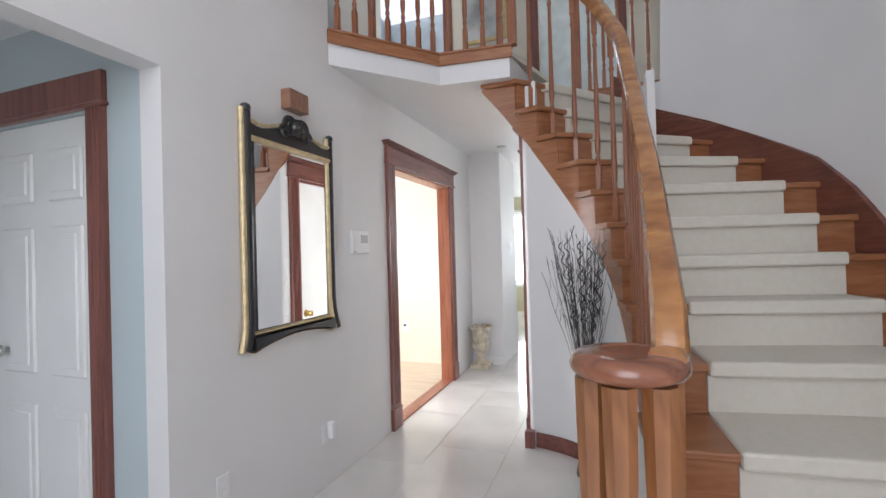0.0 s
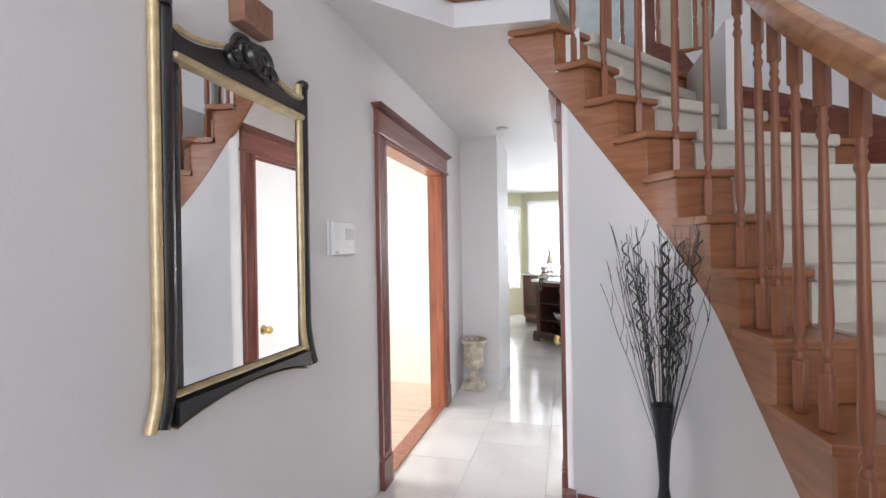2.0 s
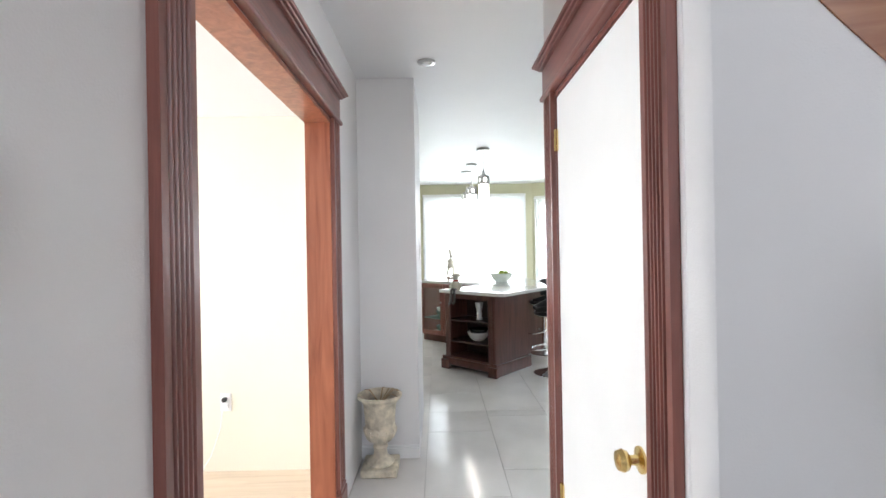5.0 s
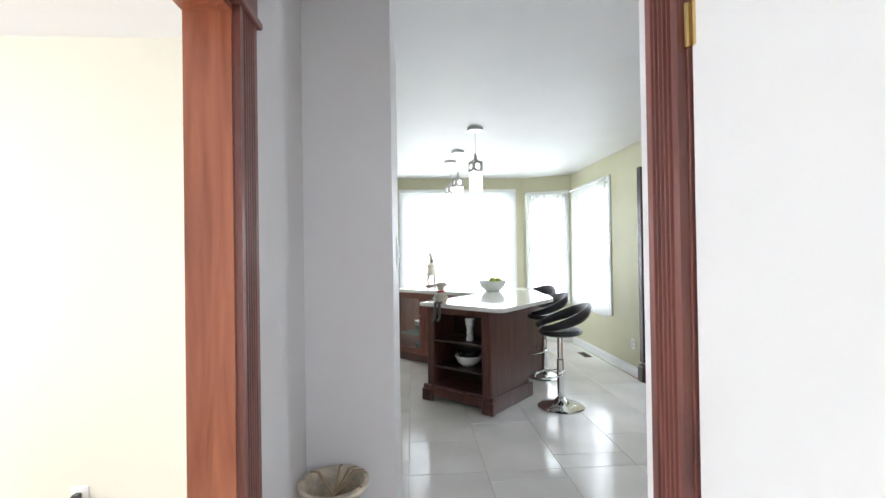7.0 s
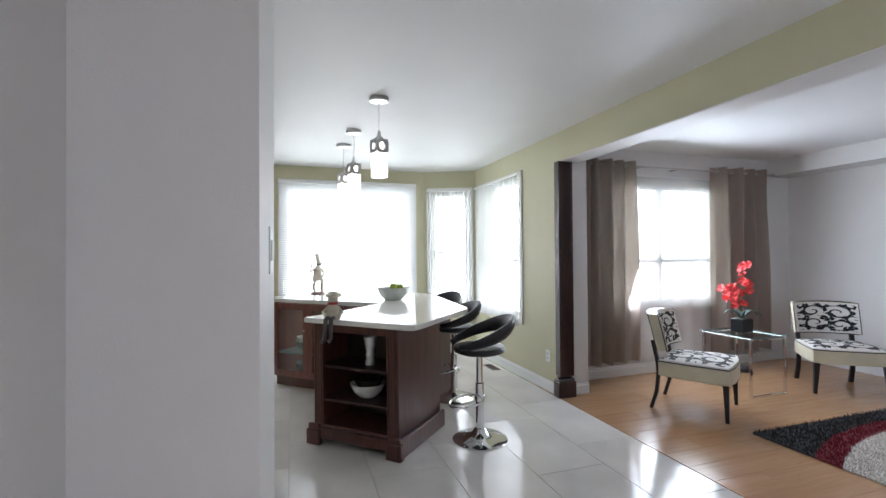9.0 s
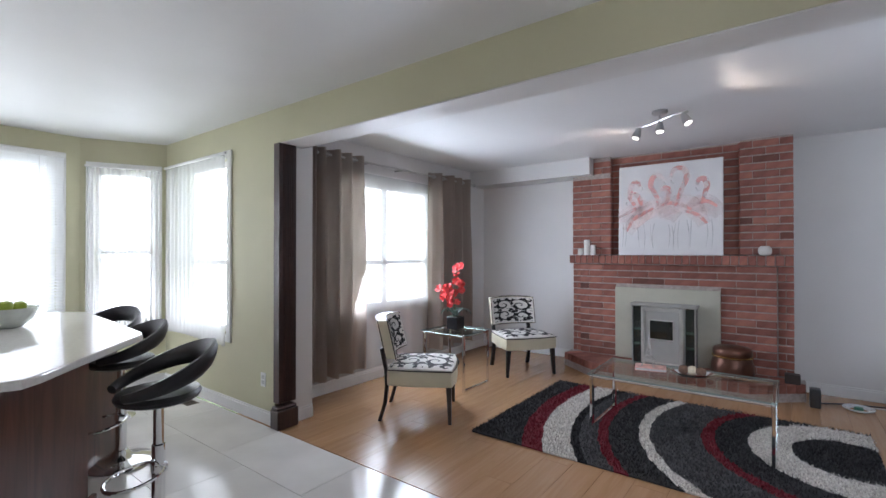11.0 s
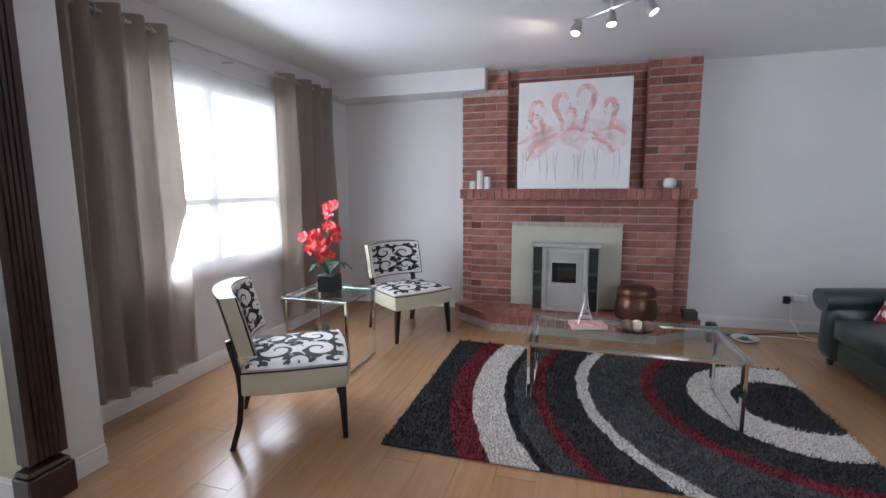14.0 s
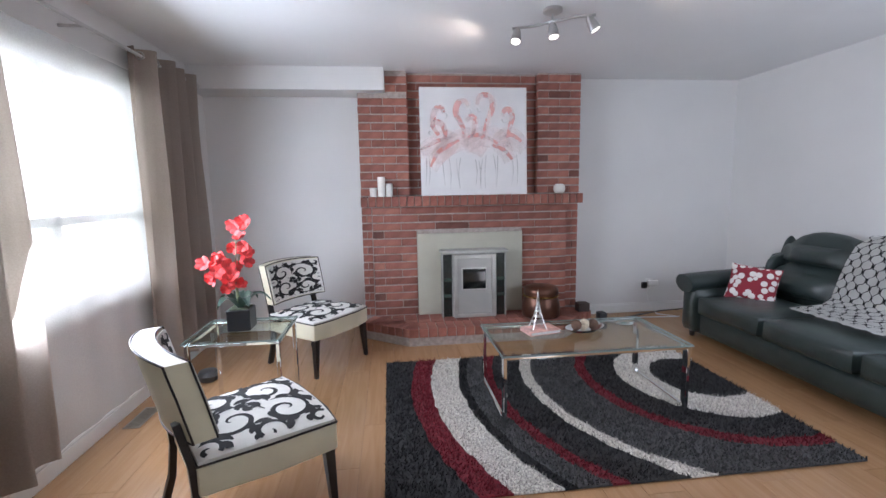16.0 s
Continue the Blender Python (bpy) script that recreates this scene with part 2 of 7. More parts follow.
def lathe(bm, profile, segs=20, m=None, square=False):
    """A turned solid: profile of (radius, height)."""
    rings = []
    for r, z in profile:
        ring = [bm.verts.new((r * math.cos(2 * math.pi * i / segs), r * math.sin(2 * math.pi * i / segs), z)) for i in range(segs)]
        rings.append(ring)
    for a, b in zip(rings, rings[1:]):
        for i in range(segs):
            bm.faces.new((a[i], a[(i + 1) % segs], b[(i + 1) % segs], b[i]))
    bm.faces.new(rings[0][::-1])
    bm.faces.new(rings[-1])
    if m:
        bmesh.ops.transform(bm, matrix=m, verts=[v for r in rings for v in r])


def sweep(bm, points, section, closed=False, up=(0, 0, 1), caps=True):
    """Sweeps a closed section (side, up) along points."""
    pts = [Vector(p) for p in points]
    n, rings = len(pts), []
    for i, p in enumerate(pts):
        a = pts[(i - 1) % n] if closed or i else pts[i]
        b = pts[(i + 1) % n] if closed or i < n - 1 else pts[i]
        t = (b - a).normalized()
        u = Vector(up)
        side = t.cross(u)
        if side.length < 1e-4:
            side = t.cross(Vector((1, 0, 0)))
        side.normalize()
        top = side.cross(t).normalized()
        rings.append([bm.verts.new(p + side * s + top * h) for s, h in section])
    k = len(section)
    for i in range(n if closed else n - 1):
        a, b = rings[i], rings[(i + 1) % n]
        for j in range(k):
            bm.faces.new((a[j], a[(j + 1) % k], b[(j + 1) % k], b[j]))
    if caps and not closed:
        bm.faces.new(rings[0][::-1])
        bm.faces.new(rings[-1])


def round_section(r, n=8, flat=1.0):
    return [(r * math.cos(2 * math.pi * i / n), r * flat * math.sin(2 * math.pi * i / n)) for i in range(n)]


def finish(bm, smooth=False):
    bmesh.ops.recalc_face_normals(bm, faces=bm.faces)
    me = bpy.data.meshes.new("mesh")
    bm.to_mesh(me)
    bm.free()
    if smooth:
        me.polygons.foreach_set("use_smooth", [True] * len(me.polygons))
        me.set_sharp_from_angle(angle=radians(40))
    return me


def part(name, bm, material, parent=None, label="", smooth=False, m=None):
    """Links a bmesh as one mesh object under a thing or under a part."""
    me = finish(bm, smooth)
    me.name = name
    me.materials.append(material)
    ob = new(name, me)
    if parent:
        ob.parent = parent
    if m:
        ob.matrix_basis = m
    if label:
        ob["label"] = label
    return ob


def thing(name, label, category, m=None, group="", kind=""):
    ob = new(name)
    ob.empty_display_size = 0.1
    if m:
        ob.matrix_basis = m
    return tagged(ob, label, category, group, kind)


def structure(name, bm, material, label="", category=""):
    return tagged(part(name, bm, material), label or name.replace("_", " "), category or name.split("_")[0], "", "structure")


def boxes(*specs):
    bm = bmesh.new()
    for s in specs:
        box(bm, *s)
    return bm


CH = 2.545  # ceiling
UP = 2.735  # upper floor
TOP = 5.2

# ---- the large structure ----
def wall_x(name, x0, x1, y0, y1, z0, z1, holes, material, label):
    """A wall that runs along y, with holes (ya, yb, za, zb) through it."""
    bm, y = bmesh.new(), y0
    for ya, yb, za, zb in sorted(holes):
        if ya > y:
            box(bm, x0, y, z0, x1, ya, z1)
        if za > z0:
            box(bm, x0, ya, z0, x1, yb, za)
        if zb < z1:
            box(bm, x0, ya, zb, x1, yb, z1)
        y = yb
    if y < y1:
        box(bm, x0, y, z0, x1, y1, z1)
    return structure(name, bm, material, label, "wall")


def wall_y(name, y0, y1, x0, x1, z0, z1, holes, material, label):
    bm, x = bmesh.new(), x0
    for xa, xb, za, zb in sorted(holes):
        if xa > x:
            box(bm, x, y0, z0, xa, y1, z1)
        if za > z0:
            box(bm, xa, y0, z0, xb, y1, za)
        if zb < z1:
            box(bm, xa, y0, zb, xb, y1, z1)
        x = xb
    if x < x1:
        box(bm, x, y0, z0, x1, y1, z1)
    return structure(name, bm, material, label, "wall")


XW = -1.42
wall_x("wall_hall_west", XW - 0.115, XW, 1.22, 5.28, 0, CH, [(3.19, 4.51, 0, 2.05)], WHITE, "white painted hall wall with a cased doorway")
structure("wall_foyer_west", boxes((XW - 0.115, 1.22, CH, XW, 2.36, TOP)), WHITE, "white upper wall of the stair hall", "wall")
structure("wall_passage_header", boxes((XW - 0.115, -2.5, 2.11, XW, 1.22, TOP)), WHITE, "white wall above the side passage", "wall")
wall_y("wall_passage_north", 1.22, 1.345, -4.5, XW - 0.115, 0, 2.5, [(-2.57, -1.825, 0, 1.99)], PALEBLUE, "pale blue wall of the side passage with a door")
structure("wall_passage_west", boxes((-3.2, -2.5, 0, -3.08, 1.22, 2.5)), PALEBLUE, "pale blue passage wall", "wall")
structure("ceiling_passage", boxes((-3.2, -2.5, 2.4, XW - 0.115, 1.22, 2.5)), CEIL, "grey-white passage ceiling", "ceiling")
wall_y("wall_foyer_south", -2.64, -2.5, -3.3, 3.2, 0, TOP, [(-1.1, 1.1, 0.9, 4.4)], WHITE, "white entrance wall with a tall window")
structure("ceiling_foyer", boxes((-1.6, -2.7, TOP, 5.4, 8.4, TOP + 0.1)), CEIL, "white upper ceiling", "ceiling")
wall_x("wall_hall_east", -0.375, -0.275, 3.165, 4.36, 0, CH, [(3.30, 4.175, 0, 2.05)], WHITE, "white wall with a closet door beside the stairs")
structure("wall_closet_north", boxes((-0.275, 4.28, 0, 1.62, 4.36, CH)), WHITE, "white wall closing the closet under the stairs", "wall")
structure("wall_closet_back", boxes((0.45, 3.3, 0, 0.5, 4.28, CH)), WHITE, "plain closet wall", "wall")
# Unseen wall; its opening is invented to hold the fill lamp.
wall_x("wall_living_west", 1.52, 1.62, 2.65, 4.28, 0, CH, [(2.95, 4.15, 0.75, 2.15)], WHITE, "unseen white living room wall, opening added for a fill lamp")
wall_y("wall_living_south", 2.62, 2.75, 1.62, 5.32, 0, CH, [], WHITE, "white wall behind the sofa")
wall_x("wall_living_east", 5.19, 5.32, 2.75, 8.45, 0, CH, [], WHITE, "white wall with the brick fireplace")
wall_y("wall_living_north", 8.33, 8.47, 1.68, 5.19, 0, CH, [(2.35, 3.95, 0.78, 2.16)], WHITE, "white wall with a curtained window")
structure("soffit_living", boxes((4.83, 6.6, 2.34, 5.19, 8.33, CH)), WHITE, "white boxed soffit beside the chimney", "soffit")
wall_x("wall_kitchen_east", 1.47, 1.68, 7.96, 10.0, 0, CH, [(8.70, 9.82, 0.66, 2.24)], YELLOW, "olive cream kitchen wall with a window")
structure("wall_pier_living", boxes((1.682, 7.96, 0, 1.80, 8.33, CH)), WHITE, "short white pier beside the post", "wall")
structure("beam_kitchen", boxes((1.47, 4.28, 2.27, 1.68, 7.96, CH)), YELLOW, "olive cream beam over the wide opening", "beam")
structure("beam_soffit", boxes((1.474, 4.29, 2.262, 1.70, 7.95, 2.269), (1.681, 4.29, 2.27, 1.70, 7.95, CH)), WHITE, "white underside of the beam", "beam")
wall_y("wall_kitchen_north", 10.33, 10.47, -1.27, 0.80, 0, CH, [(-1.08, 0.62, 0.05, 2.3)], YELLOW, "olive cream wall with a wide patio window")


def slant_wall(name, a, b, za, zb, label):
    """A bay wall from plan point a to b with a window hole."""
    a, b = Vector((*a, 0)), Vector((*b, 0))
    w = (b - a).length
    m = Matrix.Translation(a) @ Matrix.Rotation(math.atan2(b.y - a.y, b.x - a.x), 4, "Z")
    bm, g = bmesh.new(), 0.12
    for s in ((0, 0, 0, g, 0.12, CH), (w - g, 0, 0, w, 0.12, CH), (g, 0, 0, w - g, 0.12, za), (g, 0, zb, w - g, 0.12, CH)):
        box(bm, *s, m=m)
    structure(name, bm, YELLOW, label, "wall")
    return m, w


BAY_E, BAY_EW = slant_wall("wall_bay_east", (0.80, 10.33), (1.48, 10.0), 0.66, 2.24, "slanted olive cream bay wall with a window")
BAY_W, BAY_WW = slant_wall("wall_bay_west", (-1.95, 9.95), (-1.27, 10.33), 0.62, 2.2, "slanted olive cream bay wall with a window")
structure("wall_kitchen_west", boxes((-3.6, 6.1, 0, -3.48, 9.95, CH), (-3.48, 9.95, 0, -1.95, 10.07, CH)), YELLOW, "olive cream kitchen wall", "wall")
structure("wall_pillar", boxes((-1.56, 5.28, 0, -1.035, 6.12, CH), (-3.6, 6.0, 0, -1.56, 6.12, CH)), WHITE, "white wall end with a light switch", "wall")
bm = bmesh.new()
prism(bm, [(XW, 2.355), (-0.91, 2.97), (-0.42, 3.025), (-0.275, 4.28), (XW, 4.28)], CH, UP - 0.03)
box(bm, -3.6, 4.28, CH, 5.4, 10.6, UP - 0.03)
box(bm, 1.62, 2.6, CH, 5.4, 4.28, UP - 0.03)
structure("ceiling_main", bm, CEIL, "white ceiling of the ground floor", "ceiling")
# side room seen by the doorway
structure("wall_study_north", boxes((-5.0, 5.14, 0, XW - 0.115, 5.28, 2.45)), CREAM, "sunlit cream wall of the side room", "wall")
wall_x("wall_study_west", -5.0, -4.86, 1.23, 5.14, 0, 2.45, [(2.6, 4.6, 0.6, 2.1)], CREAM, "cream wall with a bright window")
structure("ceiling_study", boxes((-5.0, 1.36, 2.26, XW - 0.115, 5.28, 2.45)), CEIL, "bright white ceiling of the side room", "ceiling")

# floors: bedding under the laid pieces
structure("floor_tile_bed", boxes((-3.6, 4.28, -0.1, 1.44, 10.5, -0.004), (-3.3, -2.6, -0.1, 1.6, 4.28, -0.004)), GROUT, "pale grout under the floor tiles", "floor")
structure("floor_wood_bed", boxes((1.44, 2.6, -0.1, 5.3, 8.5, -0.004)), mat("floor_seam", (0.34, 0.20, 0.105), 0.6), "dark seams of the wood floor", "floor")
structure("floor_study", boxes((-5.0, 1.23, -0.1, XW, 5.28, 0.002)), wood_mat("study_floor", (0.55, 0.42, 0.30), (0.66, 0.53, 0.40), 0.4), "light wood floor of the side room", "floor")
structure("ground", boxes((-60, -60, -0.5, 60, 60, -0.3)), mat("lawn", (0.09, 0.13, 0.05), 0.9, var=0.4), "lawn round the house", "ground")


# ---- doors and casings ----
def fluted(width, depth, flutes=5):
    """Plan section of a fluted board: face towards +x, centred on y."""
    pts = [(0, -width / 2), (depth, -width / 2)]
    edge, step = width * 0.16, width * 0.68 / flutes
    for i in range(flutes):
        a = -width / 2 + edge + i * step
        pts += [(depth, a + step * 0.15), (depth - 0.007, a + step * 0.32), (depth - 0.007, a + step * 0.68), (depth, a + step * 0.85)]
    return pts + [(depth, width / 2), (0, width / 2)]


def cased_door(name, label, x, face, y0, y1, z1, width=0.13, leaf=False, far_is_orange=False):
    """A doorway in a wall along y. face: +1 where the casing looks to +x."""
    door = thing(name, label, "door", kind="structure")
    flip = Matrix.Translation((x, 0, 0)) @ Matrix.Diagonal((face, 1, 1, 1))
    for yc in (y0 - width / 2 + 0.012, y1 + width / 2 - 0.012):
        bm = bmesh.new()
        prism(bm, fluted(width, 0.024), 0.2, z1 + 0.005, flip @ Matrix.Translation((0, yc, 0)))
        part("side_casing", bm, MAHOG, door)
        bm = bmesh.new()
        box(bm, 0, yc - width / 2 - 0.006, 0, 0.032, yc + width / 2 + 0.006, 0.17, 0.004, flip)
        box(bm, 0, yc - width / 2 - 0.002, 0.17, 0.028, yc + width / 2 + 0.002, 0.2, 0.008, flip)
        part("plinth_block", bm, MAHOG, door)
    ya, yb = y0 - width + 0.006, y1 + width - 0.006
    bm = bmesh.new()
    box(bm, 0, ya, z1 + 0.025, 0.026, yb, z1 + 0.145, 0.002, flip)
    part("head_casing", bm, MAHOG_H, door)
    bm = bmesh.new()
    box(bm, 0, ya - 0.012, z1 + 0.004, 0.038, yb + 0.012, z1 + 0.026, 0.007, flip, 2)
    part("bead_moulding", bm, MAHOG_H, door)
    bm = bmesh.new()
    for o, a, b in ((0.012, 0.145, 0.155), (0.024, 0.155, 0.166), (0.036, 0.166, 0.178)):
        box(bm, 0, ya - o, z1 + a, 0.03 + o, yb + o, z1 + b, 0.003, flip)
    part("crown_moulding", bm, MAHOG_H, door)
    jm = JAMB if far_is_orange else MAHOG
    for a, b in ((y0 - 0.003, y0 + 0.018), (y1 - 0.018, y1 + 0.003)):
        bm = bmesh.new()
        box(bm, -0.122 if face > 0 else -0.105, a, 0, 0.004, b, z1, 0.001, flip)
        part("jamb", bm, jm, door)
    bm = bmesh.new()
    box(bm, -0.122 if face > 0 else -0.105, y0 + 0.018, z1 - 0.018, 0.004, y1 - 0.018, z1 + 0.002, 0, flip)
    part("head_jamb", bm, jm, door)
    return door, flip


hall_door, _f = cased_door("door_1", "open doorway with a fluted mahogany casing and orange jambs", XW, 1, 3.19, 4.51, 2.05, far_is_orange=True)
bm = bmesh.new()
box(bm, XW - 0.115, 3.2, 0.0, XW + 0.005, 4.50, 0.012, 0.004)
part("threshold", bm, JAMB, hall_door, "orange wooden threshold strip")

closet, _f = cased_door("door_2", "closed flat white closet door with a mahogany casing", -0.375, -1, 3.30, 4.175, 2.05, width=0.126)
bm = bmesh.new()
box(bm, -0.374, 3.323, 0.012, -0.338, 4.152, 2.028, 0.002)
part("leaf", bm, DOORWHITE, closet, "flat white painted door leaf")
BRASS = mat("polished_brass", (0.72, 0.53, 0.22), 0.22, 1.0, var=0.06)
bm = bmesh.new()
lathe(bm, [(0.034, 0), (0.034, 0.006), (0.014, 0.012), (0.012, 0.03), (0.024, 0.038), (0.029, 0.05), (0.024, 0.063), (0.008, 0.068)], 18, Matrix.Translation((-0.374, 3.395, 0.84)) @ Matrix.Rotation(radians(-90), 4, "Y"))
part("knob", bm, BRASS, closet, "brass door knob", True)
for z in (1.8, 0.3):
    bm = bmesh.new()
    box(bm, -0.381, 4.138, z, -0.372, 4.156, z + 0.09, 0.001)
    lathe(bm, [(0.006, 0), (0.006, 0.09)], 8, Matrix.Translation((-0.382, 4.155, z)))
    part("hinge", bm, BRASS, closet, "brass hinge")
bm = bmesh.new()
box(bm, -0.377, 3.316, 0.79, -0.365, 3.322, 0.89, 0.001)
part("strike_plate", bm, mat("dark_bronze", (0.12, 0.07, 0.05), 0.4, 0.9), closet)

# six-panel door of the side passage, on a wall that faces the entrance
pd = thing("door_3", "closed white six-panel door in a dark mahogany casing", "door", kind="structure")
PY = 1.22
bm = bmesh.new()
box(bm, -2.57, PY + 0.02, 0.01, -1.825, PY + 0.055, 1.985, 0.002)
part("leaf", bm, DOORWHITE, pd, "white painted door leaf")
for x0, x1 in ((-2.48, -2.25), (-2.14, -1.91)):
    for z0, z1 in ((0.2, 0.72), (0.86, 1.52), (1.63, 1.86)):
        bm = bmesh.new()
        box(bm, x0, PY + 0.008, z0, x1, PY + 0.026, z1, 0.008)
        box(bm, x0 + 0.035, PY + 0.002, z0 + 0.035, x1 - 0.035, PY + 0.012, z1 - 0.035, 0.006)
        part("panel", bm, DOORWHITE, pd)
for x0, x1 in ((-1.825, -1.728), (-2.667, -2.57)):
    bm = bmesh.new()
    prism(bm, fluted(x1 - x0, 0.024, 3), 0, 1.995, Matrix.Translation(((x0 + x1) / 2, PY, 0)) @ Matrix.Rotation(radians(-90), 4, "Z"))
    part("side_casing", bm, MAHOG, pd)
bm = bmesh.new()
box(bm, -2.672, PY - 0.026, 2.01, -1.723, PY, 2.14, 0.002)
box(bm, -2.687, PY - 0.036, 1.992, -1.708, PY, 2.012, 0.006)
part("head_casing", bm, MAHOG, pd)
NICKEL = mat("brushed_nickel", (0.45, 0.44, 0.43), 0.28, 1.0, var=0.05)
bm = bmesh.new()
lathe(bm, [(0.03, 0), (0.03, 0.006), (0.011, 0.012), (0.011, 0.035), (0.026, 0.045), (0.028, 0.06), (0.02, 0.07)], 16, Matrix.Translation((-2.43, PY + 0.02, 0.965)) @ Matrix.Rotation(radians(90), 4, "X"))
part("knob", bm, NICKEL, pd, "nickel door knob", True)


# ---- curved staircase ----
RISE = 0.21
LIFT = 0.03  # the first riser is a little higher
# inner nosing points and the direction of each nosing, step by step
STEPS = [(1, 0.31, 0.99, 0), (2, 0.307, 1.35, 3), (3, 0.295, 1.70, 6), (4, 0.272, 2.04, 10), (5, 0.248, 2.32, 13), (6, 0.215, 2.526, 14), (7, 0.168, 2.683, 15), (8, 0.082, 2.823, 18), (9, -0.014, 2.942, 27), (10, -0.135, 3.022, 37), (11, -0.266, 3.068, 50), (12, -0.41, 3.09, 68), (13, -0.645, 3.085, 88)]
OUT_C, OUT_R = Vector((-0.30, 2.42)), 1.85


def outer_hit(p, ang):
    """Where a nosing line meets the outer wall: straight at first, then an arc."""
    d = Vector((math.cos(radians(ang)), math.sin(radians(ang))))
    s = (1.55 - p.x) / max(d.x, 1e-3)
    q = p + d * s
    if q.y <= OUT_C.y:
        return q
    o = p - OUT_C
    b, c = o.dot(d), o.dot(o) - OUT_R**2
    return p + d * (-b + math.sqrt(b * b - c))


INNER = [Vector((x, y)) for _, x, y, _ in STEPS]
OUTER = [outer_hit(Vector((x, y)), a) for _, x, y, a in STEPS]
OUTER[-1] = OUT_C + OUT_R * Vector((math.cos(radians(75)), math.sin(radians(75))))
OUTER[-2] = OUT_C + OUT_R * Vector((math.cos(radians(66)), math.sin(radians(66))))


def spline(points, t):
    """Catmull-Rom through the points; t counts points."""
    i = max(0, min(int(t), len(points) - 2))
    f = t - i
    p0, p1, p2, p3 = points[max(i - 1, 0)], points[i], points[i + 1], points[min(i + 2, len(points) - 1)]
    return 0.5 * ((2 * p1) + (p2 - p0) * f + (2 * p0 - 5 * p1 + 4 * p2 - p3) * f * f + (3 * p1 - p0 - 3 * p2 + p3) * f**3)


def away(t, d):
    """A plan point on the inner line at t, moved by d towards the outer wall."""
    p = spline(INNER, t)
    g = spline(INNER, min(t + 0.05, 11.99)) - spline(INNER, max(t - 0.05, 0))
    g.normalize()
    return p + Vector((g.y, -g.x)) * d


stair = thing("staircase", "curved red oak staircase with a beige carpet runner", "staircase", kind="structure")
for k in range(12):
    z = RISE * (k + 1) + LIFT
    a0, a1, b0, b1 = INNER[k], INNER[k + 1], OUTER[k], OUTER[k + 1]
    da, db = (b0 - a0).normalized(), (b1 - a1).normalized()
    nose = Vector((da.y, -da.x)) * 0.028
    ins = [away(k + f, 0.0) for f in (0.25, 0.5, 0.75)]
    bm = bmesh.new()
    poly = [a0 + nose, b0 + nose, b0, b1, a1 + (b1 - a1) * 0.0] + ins[::-1]
    prism(bm, [(p.x, p.y) for p in poly], z - 0.034, z)
    bmesh.ops.bevel(bm, geom=[e for e in bm.edges if abs(e.verts[0].co.z - e.verts[1].co.z) < 1e-5], offset=0.008, segments=2, profile=0.5, affect="EDGES")
    part("tread", bm, OAK, stair)
    bm = bmesh.new()
    ra, rb = a0 + da * 0.03, b0
    off = Vector((-da.y, da.x)) * 0.018
    prism(bm, [(p.x, p.y) for p in (ra, rb, rb + off, ra + off)], z - RISE - (0 if k else LIFT), z - 0.034)
    part("riser", bm, OAK, stair)
    # runner: over the tread and down the riser
    wa, wb = 0.28, (b0 - a0).length - 0.22
    wa1, wb1 = 0.28, (b1 - a1).length - 0.22
    bm = bmesh.new()
    f = nose.normalized()
    p = [a0 + da * wa, a0 + da * wb]
    prism(bm, [(q.x, q.y) for q in (p[0] + f * 0.046, p[1] + f * 0.046, a1 + db * wb1, a1 + db * wa1)], z - 0.05, z + 0.014)
    bmesh.ops.bevel(bm, geom=list(bm.edges), offset=0.012, segments=2, profile=0.5, affect="EDGES")
    prism(bm, [(q.x, q.y) for q in (p[0] + f * 0.014, p[1] + f * 0.014, p[1], p[0])], z - RISE + 0.012, z - 0.05)
    part("runner", bm, CARPET, stair, "beige carpet over the step")


def band(offset0, offset1, top, bottom, t0, t1, n):
    """An upright curved band between two offsets from the inner line; top and bottom are heights by t."""
    bm, rows = bmesh.new(), []
    for i in range(n + 1):
        t = t0 + (t1 - t0) * i / n
        p, q = away(t, offset0), away(t, offset1)
        rows.append([bm.verts.new((p.x, p.y, bottom(t))), bm.verts.new((p.x, p.y, top(t))), bm.verts.new((q.x, q.y, top(t))), bm.verts.new((q.x, q.y, bottom(t)))])
    for a, b in zip(rows, rows[1:]):
        for j in range(4):
            bm.faces.new((a[j], a[(j + 1) % 4], b[(j + 1) % 4], b[j]))
    bm.faces.new(rows[0][::-1])
    bm.faces.new(rows[-1])
    return bm


def under(t):
    z = max(RISE * (t + 1) + LIFT - 0.358, 0.0)
    return z if t < 11 else z + (2.50 - z) * (t - 11) ** 1.5


for k in range(12):
    part("stringer", band(0.03, 0.055, lambda t, k=k: RISE * (k + 1) + LIFT - 0.034, under, k, k + 1, 6), OAK, stair, "red oak outer string")
wall = part("stair_wall", band(0.034, 0.12, lambda t: max(under(t) - 0.001, 0.003), lambda t: 0.0, 0.9, 10.62, 60), WHITE, None, "", True)
tagged(wall, "curved white wall below the staircase", "wall", "", "structure")
base = part("stair_baseboard", band(0.022, 0.0335, lambda t: min(0.10, max(under(t) - 0.002, 0.004)), lambda t: 0.0, 2.6, 10.5, 40), MAHOG_H)
tagged(base, "curved mahogany baseboard on the white stair wall", "baseboard", "", "structure")
